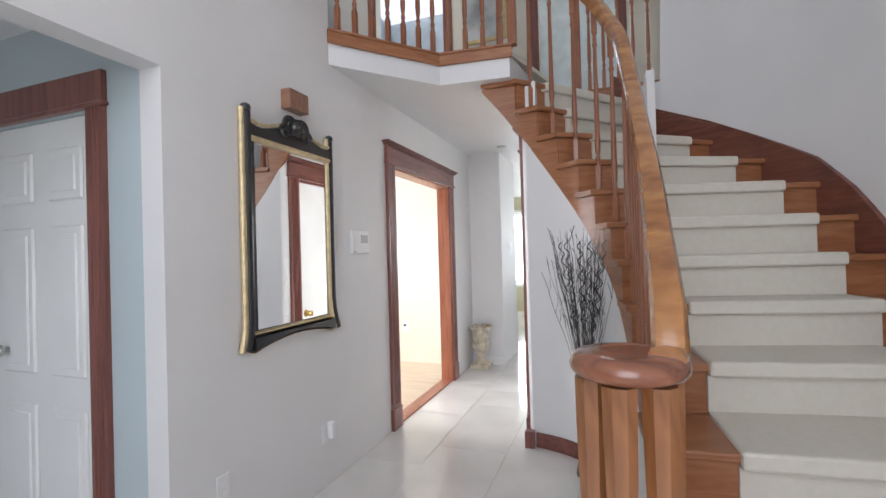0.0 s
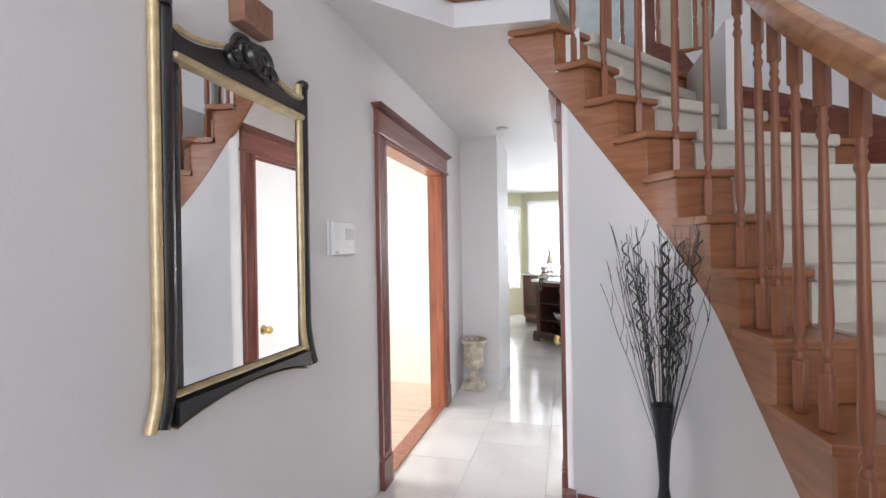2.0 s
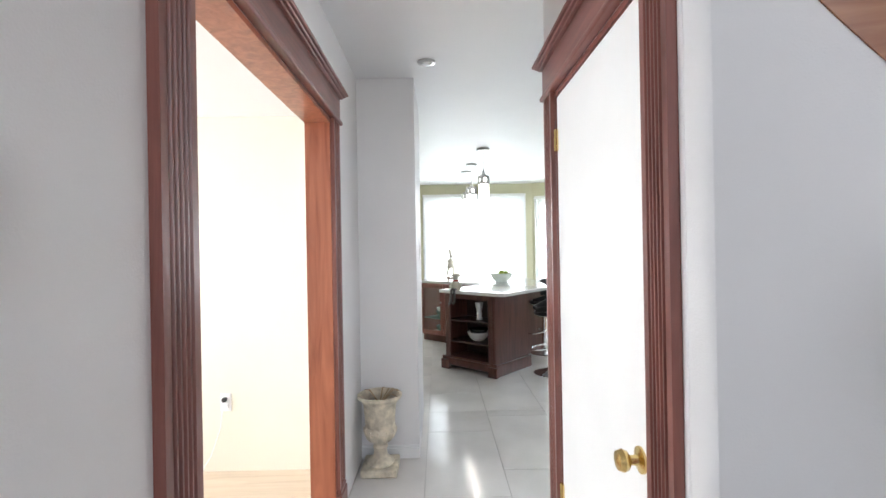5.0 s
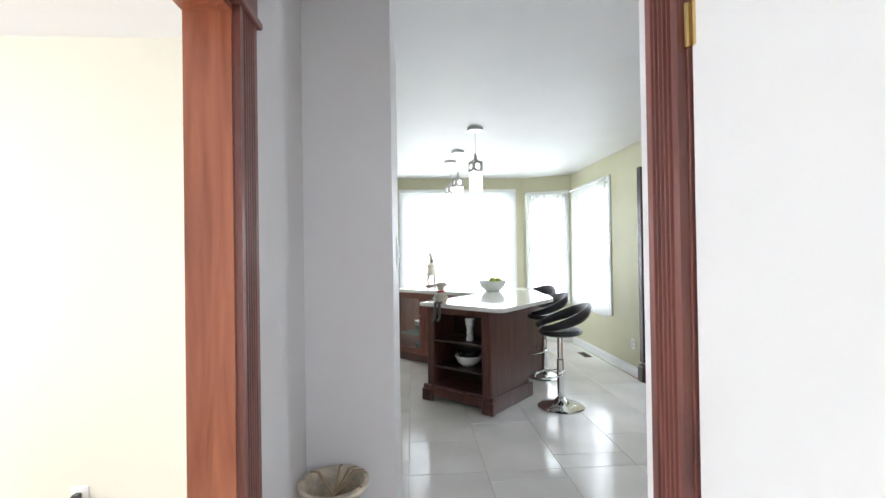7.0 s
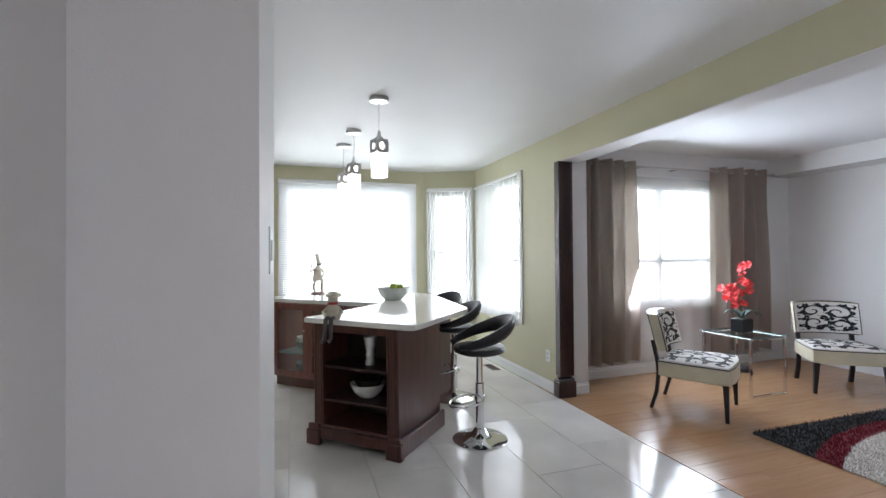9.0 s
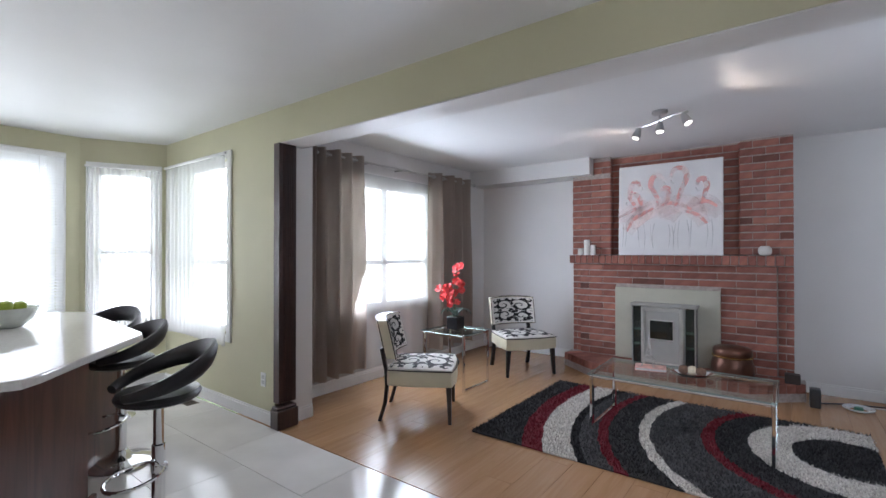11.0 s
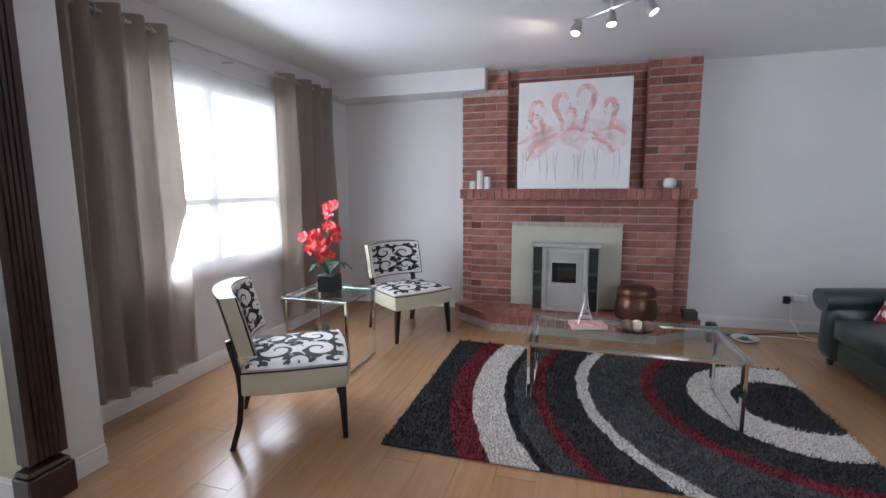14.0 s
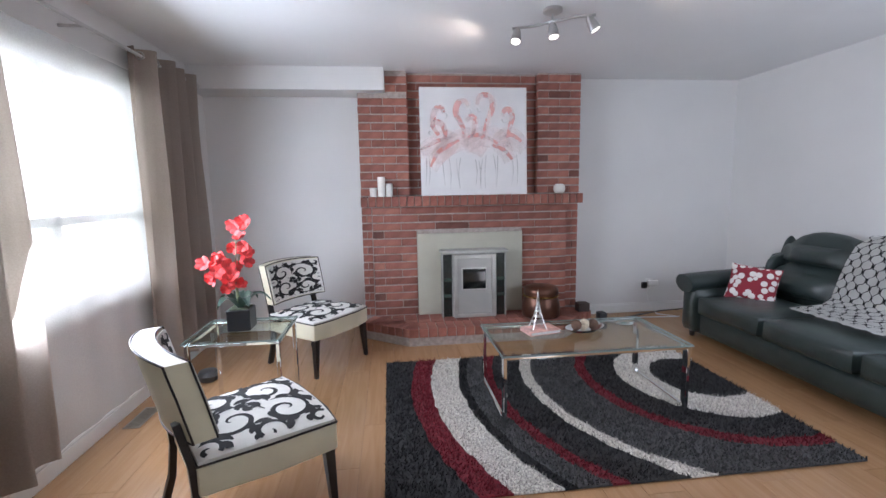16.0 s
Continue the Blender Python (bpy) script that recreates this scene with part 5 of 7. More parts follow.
bmesh.ops.bevel(bm, geom=[e for e in bm.edges if abs(e.verts[0].co.z - e.verts[1].co.z) < 1e-5], offset=0.008, segments=2, profile=0.5, affect="EDGES")
tagged(part("worktop", bm, QUARTZ), "glossy white quartz worktop over island and cabinets", "worktop")


def bowl(name, label, x, y, z, r, h, material, rim=None):
    bm = bmesh.new()
    lathe(bm, [(r * 0.45, 0), (r * 0.5, 0.004), (r * 0.8, h * 0.4), (r, h), (r * 0.965, h), (r * 0.76, h * 0.42), (r * 0.4, 0.012), (0.005, 0.01)], 26, Matrix.Translation((x, y, z)))
    return tagged(part(name, bm, material, None, "", True), label, "bowl")


CLEARBOWL = glass_mat("clear_bowl_glass", (0.86, 0.9, 0.88))
bowl("fruit_bowl", "clear glass bowl of green apples on the island", 0.0, 8.63, 0.92, 0.165, 0.125, mat("milky_glass", (0.62, 0.66, 0.62), 0.12, var=0.1, scale=12))
APPLE = mat("green_apple", (0.36, 0.46, 0.06), 0.3, var=0.25, scale=14, coat=0.2)
for i, (dx, dy, dz) in enumerate(((-0.055, -0.02, 0.05), (0.05, -0.035, 0.05), (0.01, 0.055, 0.05), (0.0, 0.0, 0.105), (0.06, 0.03, 0.095))):
    bm = bmesh.new()
    lathe(bm, [(0.004, -0.028), (0.018, -0.034), (0.034, -0.018), (0.039, 0.004), (0.034, 0.026), (0.018, 0.035), (0.004, 0.029)], 16, Matrix.Translation((dx * 1.2, 8.63 + dy * 1.2, 0.945 + dz)))
    tagged(part("apple", bm, APPLE, None, "", True), "green apple in the glass bowl", "apple", "apples in the bowl")
WHITEGLAZE = mat("white_glaze", (0.78, 0.77, 0.74), 0.2, var=0.05)
GREYGLASS = mat("grey_green_glass", (0.22, 0.26, 0.25), 0.1, var=0.2)
p = IM @ Vector((0.40, 0.2, 0))
bowl("serving_bowl", "white and dark serving bowl on the bookcase shelf", p.x, p.y, 0.336, 0.13, 0.10, WHITEGLAZE)
bowl("dark_bowl", "dark bowl nested in the white serving bowl", p.x + 0.005, p.y, 0.386, 0.11, 0.085, mat("dark_green_glaze", (0.03, 0.035, 0.03), 0.2))
p = IM @ Vector((0.44, 0.17, 0.579))
bm = bmesh.new()
lathe(bm, [(0.035, 0), (0.038, 0.02), (0.028, 0.05), (0.036, 0.07), (0.028, 0.09), (0.038, 0.13), (0.05, 0.2), (0.046, 0.2), (0.03, 0.12), (0.005, 0.03)], 20, Matrix.Translation(p))
tagged(part("crystal_vase", bm, mat("cut_crystal", (0.75, 0.76, 0.76), 0.1, 0.5, var=0.2, scale=30), None, "", True), "cut crystal vase on the upper bookcase shelf", "vase")
for u, z, r in ((-1.13, 0.35, 0.12), (-1.13, 0.40, 0.11), (-1.12, 0.12, 0.13), (-0.68, 0.35, 0.11)):
    p = IM @ Vector((u, 1.28, 0))
    bowl("glass_bowl", "grey glass bowl inside the base cabinet", p.x, p.y, z + 0.001, r, 0.09, WHITEGLAZE if z > 0.36 else GREYGLASS)

# pendants
FROST = glow_mat("lit_frosted_glass", (1.0, 0.97, 0.9), 4.0)
ALU = mat("satin_aluminium", (0.62, 0.62, 0.61), 0.45, 1.0, var=0.08)


def pendant(x, y, label):
    th = thing("pendant_lamp", label, "pendant lamp", Matrix.Translation((x, y, 0)), "pendants over the island")
    bm = bmesh.new()
    lathe(bm, [(0.072, CH), (0.074, CH - 0.02), (0.066, CH - 0.03), (0.01, CH - 0.032)], 24)
    part("canopy", bm, mat("pendant_canopy", (0.55, 0.55, 0.54), 0.3, 0.8), th, "round metal canopy", True)
    bm = bmesh.new()
    lathe(bm, [(0.0025, 2.29), (0.0025, CH - 0.03)], 6)
    part("cord", bm, ALU, th)
    bm = bmesh.new()
    lathe(bm, [(0.028, 2.23), (0.028, 2.25), (0.014, 2.258), (0.013, 2.285), (0.006, 2.30)], 14)
    part("socket", bm, ALU, th, "", True)
    # pierced metal cube: four plates with a round hole each
    bm = bmesh.new()
    for q in range(4):
        m = Matrix.Rotation(radians(90 * q + 20), 4, "Z") @ Matrix.Translation((0, -0.05, 2.18))
        rim, hole = [], []
        for i in range(16):
            a = 2 * math.pi * (i + 0.5) / 16
            c, s = math.cos(a), math.sin(a)
            k = 0.05 / max(abs(c), abs(s))
            rim.append((c * k, s * k))
            hole.append((c * 0.028, s * 0.028))
        for y0 in (0.0, 0.004):
            ra = [bm.verts.new(m @ Vector((p[0], y0, p[1]))) for p in rim]
            ha = [bm.verts.new(m @ Vector((p[0], y0, p[1]))) for p in hole]
            for i in range(16):
                bm.faces.new((ra[i], ra[(i + 1) % 16], ha[(i + 1) % 16], ha[i]))
    box(bm, -0.05, -0.05, 2.226, 0.05, 0.05, 2.232, 0, Matrix.Rotation(radians(20), 4, "Z"))
    part("pierced_cube", bm, ALU, th, "pierced satin metal cube")
    bm = bmesh.new()
    m = Matrix.Rotation(radians(20), 4, "Z")
    box(bm, -0.046, -0.046, 1.95, 0.046, 0.046, 2.135, 0.006, m, 2)
    part("shade", bm, FROST, th, "lit frosted glass shade", True)
    bm = bmesh.new()
    lathe(bm, [(0.004, 2.136), (0.032, 2.14), (0.032, 2.215), (0.004, 2.22)], 12)
    part("bulb_tube", bm, FROST, th, "", True)
    data = bpy.data.lights.new("pendant_bulb", "POINT")
    data.energy, data.shadow_soft_size, data.color = 2.0, 0.05, (1.0, 0.92, 0.8)
    lamp = new("pendant_bulb", data)
    lamp.location = (x, y, 1.90)


pendant(-0.35, 7.452, "square frosted pendant lamp, lit, near the hall")
pendant(-0.415, 8.414, "square frosted pendant lamp, lit, in the middle")
pendant(-0.45, 9.0, "square frosted pendant lamp, lit, by the window")

# stools
LEATHER = mat("black_vinyl", (0.014, 0.014, 0.016), 0.35, var=0.2, bump=0.15, bump_scale=250)


def stool(x, y, turn, label):
    th = thing("bar_stool", label, "bar stool", pose(x, y, 0, 0, 0, turn), "bar stools")
    bm = bmesh.new()
    lathe(bm, [(0.2, 0.0), (0.205, 0.006), (0.19, 0.016), (0.12, 0.03), (0.06, 0.055), (0.04, 0.085), (0.034, 0.09)], 40)
    part("base", bm, CHROME, th, "chrome disc base", True)
    bm = bmesh.new()
    lathe(bm, [(0.031, 0.085), (0.031, 0.42), (0.024, 0.425), (0.024, 0.64)], 20)
    part("column", bm, CHROME, th, "chrome column", True)
    bm = bmesh.new()
    ring = [(-0.105 + 0.125 * math.cos(a), 0.125 * math.sin(a), 0.29 + 0.02 * math.cos(a)) for a in np.linspace(0.25, 2 * math.pi - 0.25, 28)]
    sweep(bm, ring, round_section(0.009, 8))
    box(bm, -0.03, -0.03, 0.28, 0.035, 0.03, 0.33, 0.006)
    part("footrest", bm, CHROME, th, "chrome footrest ring", True)
    bm = bmesh.new()
    lathe(bm, [(0.02, 0.635), (0.15, 0.64), (0.185, 0.655), (0.195, 0.675), (0.185, 0.695), (0.15, 0.705), (0.02, 0.70)], 32)
    part("seat", bm, LEATHER, th, "", True)
    # tilted horseshoe back, thick behind, thin at the open front
    bm = bmesh.new()
    rings = []
    for a in np.linspace(-2.55, 2.55, 40):
        f = (math.cos(a) + 1) / 2
        px, py, pz = 0.225 * math.cos(a) + 0.012, 0.205 * math.sin(a), 0.70 + 0.155 * f**1.1
        hh, tt = 0.018 + 0.05 * f, 0.018 + 0.012 * f
        ring = []
        for q in np.linspace(0, 2 * math.pi, 10, endpoint=False):
            rr = tt * math.cos(q)
            ring.append(bm.verts.new((px + rr * math.cos(a) + 0.35 * hh * math.sin(q) * math.cos(a), py + rr * math.sin(a), pz + hh * math.sin(q))))
        rings.append(ring)
    for p, q in zip(rings, rings[1:]):
        for j in range(10):
            bm.faces.new((p[j], p[(j + 1) % 10], q[(j + 1) % 10], q[j]))
    bm.faces.new(rings[0][::-1])
    bm.faces.new(rings[-1])
    part("backrest", bm, LEATHER, th, "tilted horseshoe backrest", True)


stool(0.355, 7.243, -5, "black vinyl bar stool on a chrome pedestal")
stool(0.50, 8.22, 5, "black vinyl bar stool on a chrome pedestal at the middle")
stool(0.72, 9.25, 40, "black vinyl bar stool on a chrome pedestal at the far end")


# figurines: plain single shapes
def figurine(name, label, pieces):
    bm = bmesh.new()
    mats, marks = [], []
    for material, build in pieces:
        before = len(bm.faces)
        build(bm)
        bm.faces.ensure_lookup_table()
        if material not in mats:
            mats.append(material)
        for f in bm.faces[before:]:
            f.material_index = mats.index(material)
    me = finish(bm, True)
    for m in mats:
        me.materials.append(m)
    return tagged(new(name, me), label, "figurine")


PALE = mat("cream_resin", (0.62, 0.57, 0.46), 0.5, var=0.15, scale=20)
DARKRES = mat("dark_resin", (0.10, 0.085, 0.08), 0.5, var=0.2)
BROWNRES = mat("brown_resin", (0.22, 0.15, 0.10), 0.5, var=0.2)
REDRES = mat("red_scarf", (0.45, 0.06, 0.05), 0.5)
F = Vector((-0.69, 9.62, 0.92))


def limb(points, r):
    return lambda bm: sweep(bm, [F + Vector(p) for p in points], round_section(r, 8), up=(0.2, 1, 0))


def blob(c, prof):
    return lambda bm: lathe(bm, prof, 14, Matrix.Translation(F + Vector(c)))


figurine("chef_figurine", "cream chef figurine with a tall hat on the worktop", [
    (BROWNRES, blob((0, 0, 0), [(0.085, 0.0), (0.085, 0.012), (0.07, 0.02)])),
    (PALE, limb([(-0.03, 0, 0.02), (-0.05, 0, 0.08), (-0.03, 0, 0.15), (-0.015, 0, 0.2)], 0.017)),
    (PALE, limb([(0.05, 0, 0.02), (0.045, 0, 0.09), (0.05, 0, 0.15), (0.02, 0, 0.2)], 0.017)),
    (PALE, blob((0, 0, 0.16), [(0.07, 0.0), (0.06, 0.03), (0.045, 0.08), (0.05, 0.13), (0.03, 0.155), (0.012, 0.17)])),
    (PALE, limb([(-0.045, 0, 0.29), (-0.085, 0, 0.25), (-0.075, 0, 0.31), (-0.06, 0, 0.345)], 0.013)),
    (PALE, limb([(0.045, 0, 0.29), (0.075, 0, 0.24), (0.045, 0, 0.2)], 0.013)),
    (PALE, blob((0.01, 0, 0.325), [(0.008, 0), (0.028, 0.015), (0.03, 0.035), (0.022, 0.055)])),
    (DARKRES, limb([(-0.015, -0.03, 0.345), (0.045, -0.035, 0.35), (0.06, -0.02, 0.365)], 0.009)),
    (PALE, limb([(0.01, 0, 0.375), (0.0, 0, 0.42), (-0.012, 0, 0.47)], 0.024)),
])
F = IM @ Vector((0.24, 0.0, 0.92))
figurine("sitting_figurine", "small seated figurine with dangling legs on the worktop edge", [
    (PALE, blob((0, 0, 0), [(0.05, 0.0), (0.06, 0.025), (0.05, 0.07), (0.03, 0.105), (0.015, 0.115)])),
    (REDRES, blob((0, 0, 0.1), [(0.02, 0.0), (0.04, 0.006), (0.036, 0.018), (0.02, 0.022)])),
    (PALE, blob((0, 0, 0.115), [(0.01, 0), (0.034, 0.014), (0.036, 0.035), (0.02, 0.056)])),
    (PALE, blob((0.005, 0, 0.155), [(0.03, 0), (0.058, 0.006), (0.055, 0.022), (0.03, 0.04), (0.01, 0.043)])),
    (DARKRES, limb([(-0.02, -0.02, 0.02), (-0.055, -0.075, 0.012), (-0.06, -0.085, -0.05), (-0.065, -0.085, -0.13), (-0.085, -0.10, -0.145)], 0.015)),
    (DARKRES, limb([(0.01, -0.03, 0.02), (-0.02, -0.09, 0.012), (-0.022, -0.1, -0.05), (-0.02, -0.1, -0.12), (-0.04, -0.115, -0.14)], 0.015)),
    (PALE, limb([(-0.03, 0, 0.085), (-0.07, -0.02, 0.05), (-0.05, -0.05, 0.03)], 0.013)),
    (PALE, limb([(0.03, 0, 0.085), (0.06, -0.03, 0.05), (0.03, -0.05, 0.03)], 0.013)),
])


# ---- living room: fireplace ----
MORTAR = mat("grey_mortar", (0.40, 0.34, 0.31), 0.9, var=0.2, scale=30, bump=0.4, bump_scale=90)


def brick_mat():
    m = mat("red_clay_brick", (0.29, 0.115, 0.088), 0.85, var=0.22, scale=9, bump=0.6, bump_scale=55)
    nt = m.node_tree
    b = nt.nodes["Principled BSDF"]
    src = b.inputs["Base Color"].links[0].from_socket
    info = nt.nodes.new("ShaderNodeObjectInfo")
    cr = nt.nodes.new("ShaderNodeValToRGB")
    e = cr.color_ramp.elements
    e[0].position, e[0].color = 0.0, (0.30, 0.27, 0.27, 1)
    e[1].position, e[1].color = 0.06, (0.78, 0.74, 0.72, 1)
    for pos, col in ((0.3, (0.85, 0.82, 0.8, 1)), (0.7, (1.1, 1.05, 1.0, 1)), (1.0, (1.3, 1.35, 1.3, 1))):
        n = e.new(pos)
        n.color = col
    nt.links.new(info.outputs["Random"], cr.inputs["Fac"])
    mx = nt.nodes.new("ShaderNodeMix")
    mx.data_type, mx.blend_type = "RGBA", "MULTIPLY"
    mx.inputs["Factor"].default_value = 1.0
    nt.links.new(src, mx.inputs[6])
    nt.links.new(cr.outputs[0], mx.inputs[7])
    nt.links.new(mx.outputs[2], b.inputs["Base Color"])
    return m


BRICK = brick_mat()
BRICKS = {}


def brick(parent, x, y0, y1, z0, z1, depth=0.05, turn=None):
    """A brick whose face looks to -x at x."""
    key = (round(y1 - y0, 3), round(z1 - z0, 3), depth)
    if key not in BRICKS:
        bm = bmesh.new()
        box(bm, 0, -key[0] / 2, -key[1] / 2, depth, key[0] / 2, key[1] / 2, 0.003)
        BRICKS[key] = finish(bm)
        BRICKS[key].materials.append(BRICK)
    ob = new("brick", BRICKS[key])
    ob.parent = parent
    loc = Matrix.Translation((x + random.uniform(-0.0015, 0.0015), (y0 + y1) / 2, (z0 + z1) / 2))
    ob.matrix_basis = turn @ loc if turn else loc
    return ob


def course_wall(parent, x, y0, y1, z0, z1, length=0.34, h=0.0635, joint=0.0145, holes=()):
    row, z = 0, z0
    while z + h <= z1 + 0.004:
        y = y0 - (0 if row % 2 else length / 2)
        while y < y1:
            a, b = max(y, y0) + 0.003, min(y + length, y1) - 0.003
            y += length
            spans = [(a, b)]
            for hy0, hy1, hz0, hz1 in holes:
                if z + h > hz0 and z < hz1:
                    spans = [s for p, q in spans for s in ((p, min(q, hy0)), (max(p, hy1), q)) if s[1] - s[0] > 0.02]
            for p, q in spans:
                if q - p > 0.02:
                    brick(parent, x, p, q, z + joint / 2, min(z + h + joint / 2, z1))
        z += h + joint
        row += 1


random.seed(7)
fp = thing("fireplace", "red brick chimney breast with a soldier-course mantel", "fireplace", kind="structure")
YL, YR = 6.86, 4.64
bm = bmesh.new()
for s in ((4.985, YR + 0.004, 0.15, 5.19, YL - 0.004, 1.26), (4.945, 4.78, 0.15, 4.985, 6.75, 1.26), (4.965, YR + 0.004, 1.36, 5.19, 5.08, CH), (4.965, 6.39, 1.36, 5.19, YL - 0.004, 2.338), (4.965, 6.39, 2.338, 5.19, 6.595, CH), (5.045, 5.08, 1.36, 5.19, 6.39, CH)):
    box(bm, *s)
part("mortar_core", bm, MORTAR, fp, "grey mortar joints")
PANEL = (5.25, 6.325, 0.0, 0.99)
course_wall(fp, 4.935, 4.775, 6.755, 0.163, 1.262, holes=(PANEL,))
course_wall(fp, 4.975, YR, 4.77, 0.163, 1.262, 0.13)
course_wall(fp, 4.975, 6.76, YL, 0.163, 1.262, 0.10)
course_wall(fp, 4.955, YR, 5.085, 1.362, CH, 0.222)
course_wall(fp, 4.955, 6.385, YL, 1.362, 2.34, 0.235)
course_wall(fp, 4.955, 6.385, 6.595, 2.345, CH, 0.21)
course_wall(fp, 5.035, 5.09, 6.38, 1.362, CH, 0.30)
# returns of the pilasters beside the recess
for yy, sgn in ((6.385, -1), (5.085, 1)):
    z = 1.362
    while z + 0.066 < CH:
        ob = brick(fp, 0, -0.036, 0.036, 0, 0.0665, 0.012)
        ob.matrix_basis = Matrix.Translation((5.0, yy - 0.001 * sgn * -1, z + 0.04)) @ Matrix.Rotation(radians(90 * -sgn), 4, "Z") @ Matrix.Translation((-0.008, 0, 0))
        z += 0.0775
# soldier-course mantel
mantel = part("mantel", boxes((4.86, YR + 0.012, 1.268, 5.0, YL - 0.012, 1.352)), MORTAR, fp, "mantel of upright bricks")
n = 30
for i in range(n):
    a = YR + (YL - YR) * i / n
    b = YR + (YL - YR) * (i + 1) / n
    ob = brick(mantel, 4.845, a + 0.005, b - 0.005, 1.262, 1.357, 0.14)
# raised hearth of bricks on edge
HP = [(4.43, 6.44), (4.43, 4.98), (4.78, 4.56), (5.0, 4.56), (5.0, 6.9), (4.78, 6.9)]
bm = bmesh.new()
prism(bm, [(x + 0.012, y) for x, y in HP[::-1]], 0.0, 0.152)
hearth = part("hearth", bm, MORTAR, fp, "raised brick hearth with clipped corners")
for (ax, ay), (bx, by) in (((4.43, 4.98), (4.43, 6.44)), ((4.43, 6.44), (4.775, 6.9)), ((4.775, 4.56), (4.43, 4.98))):
    d = Vector((bx - ax, by - ay))
    m = Matrix.Translation((ax, ay, 0)) @ Matrix.Rotation(math.atan2(d.y, d.x) - radians(90), 4, "Z")
    n = max(3, round(d.length / 0.088))
    for i in range(n):
        a, b = d.length * i / n, d.length * (i + 1) / n
        brick(hearth, 0, a + 0.004, b - 0.004, 0.083, 0.163, 0.22, m)
        if i % 2 == 0:
            brick(hearth, 0.03, a + 0.004, min(b + d.length / n, d.length) - 0.004, 0.004, 0.074, 0.1, m)
for r in range(3):
    for i in range(16):
        a = 4.72 + i * 0.125
        brick(hearth, 4.66 + r * 0.098, a + 0.004, a + 0.12, 0.09, 0.163 - 0.001 * r, 0.09)

# beige surround and stove
SURR = mat("sage_beige_panel", (0.47, 0.46, 0.38), 0.5, var=0.05)
th = thing("fireplace_surround", "flat sage-beige metal surround panel", "surround")
bm = bmesh.new()
box(bm, 4.905, 5.252, 0.165, 4.93, 6.322, 0.985, 0.003)
part("panel", bm, SURR, th)
th = thing("stove", "grey metal fireplace stove with glass side columns", "stove")
GREYM = mat("grey_enamel", (0.42, 0.42, 0.40), 0.4, 0.2, var=0.06)
BLACKG = mat("black_stove_glass", (0.01, 0.012, 0.011), 0.05, coat=0.5)
bm = bmesh.new()
box(bm, 4.79, 5.46, 0.164, 4.9, 6.09, 0.80, 0.004)
part("body", bm, mat("stove_black", (0.02, 0.022, 0.02), 0.3), th)
bm = bmesh.new()
box(bm, 4.735, 5.445, 0.795, 4.9, 6.105, 0.83, 0.006)
part("lid", bm, GREYM, th, "grey top slab")
bm = bmesh.new()
for s in ((5.57, 0.166, 5.61, 0.79), (5.95, 0.166, 5.985, 0.79), (5.61, 0.75, 5.95, 0.79), (5.61, 0.166, 5.95, 0.20)):
    box(bm, 4.72, s[0], s[1], 4.79, s[2], s[3], 0.004)
part("door_frame", bm, mat("pale_steel", (0.55, 0.55, 0.52), 0.35, 0.6), th, "pale steel door frame")
bm = bmesh.new()
box(bm, 4.735, 5.61, 0.20, 4.79, 5.95, 0.75, 0.003)
part("door", bm, GREYM, th, "grey metal stove door")
bm = bmesh.new()
box(bm, 4.727, 5.66, 0.44, 4.74, 5.91, 0.66, 0.003)
part("window_trim", bm, mat("pale_trim", (0.6, 0.6, 0.57), 0.35, 0.5), th)
bm = bmesh.new()
box(bm, 4.723, 5.672, 0.452, 4.729, 5.898, 0.648)
part("window_glass", bm, BLACKG, th, "black glass window")
for y0 in (5.468, 5.995):
    for z in (0.36, 0.52):
        bm = bmesh.new()
        box(bm, 4.765, y0, z, 4.80, y0 + 0.09, z + 0.035, 0.008)
        part("glass_log", bm, mat("green_glass_log", (0.1, 0.14, 0.12), 0.1), th, "green glass shelf")
    bm = bmesh.new()
    box(bm, 4.755, y0 + 0.002, 0.17, 4.76, y0 + 0.092, 0.79)
    part("side_glass", bm, GLASS, th).visible_shadow = False
    for dy in (-0.008, 0.09):
        bm = bmesh.new()
        box(bm, 4.752, y0 + dy, 0.166, 4.79, y0 + dy + 0.01, 0.795, 0.002)
        part("side_post", bm, GREYM, th)

# painting of pink wading birds, plain shapes on a white canvas
CANVAS = mat("white_canvas", (0.75, 0.74, 0.74), 0.7, var=0.04, scale=5, bump=0.2, bump_scale=400)
pic = thing("painting", "square white canvas painting of pink flamingos on the mantel", "painting", Matrix.Translation((4.90, 5.745, 1.358)) @ Matrix.Rotation(radians(2.2), 4, "Y"))
bm = bmesh.new()
box(bm, -0.035, -0.525, 0, 0, 0.525, 1.03, 0.004)
part("canvas", bm, CANVAS, pic)


def paint_mat(name, color, alpha):
    """Thin watery paint: patchy cover over the canvas."""
    m = bpy.data.materials.new(name)
    m.use_nodes = True
    nt = m.node_tree
    b = nt.nodes["Principled BSDF"]
    b.inputs["Base Color"].default_value, b.inputs["Roughness"].default_value = (*color, 1), 0.6
    tc = nt.nodes.new("ShaderNodeTexCoord")
    nz = nt.nodes.new("ShaderNodeTexNoise")
    nz.inputs["Scale"].default_value, nz.inputs["Detail"].default_value = 14.0, 6.0
    mr = nt.nodes.new("ShaderNodeMapRange")
    mr.inputs["From Min"].default_value, mr.inputs["From Max"].default_value = 0.35, 0.65
    mr.inputs["To Min"].default_value, mr.inputs["To Max"].default_value = alpha * 0.35, alpha
    nt.links.new(tc.outputs["Object"], nz.inputs["Vector"])
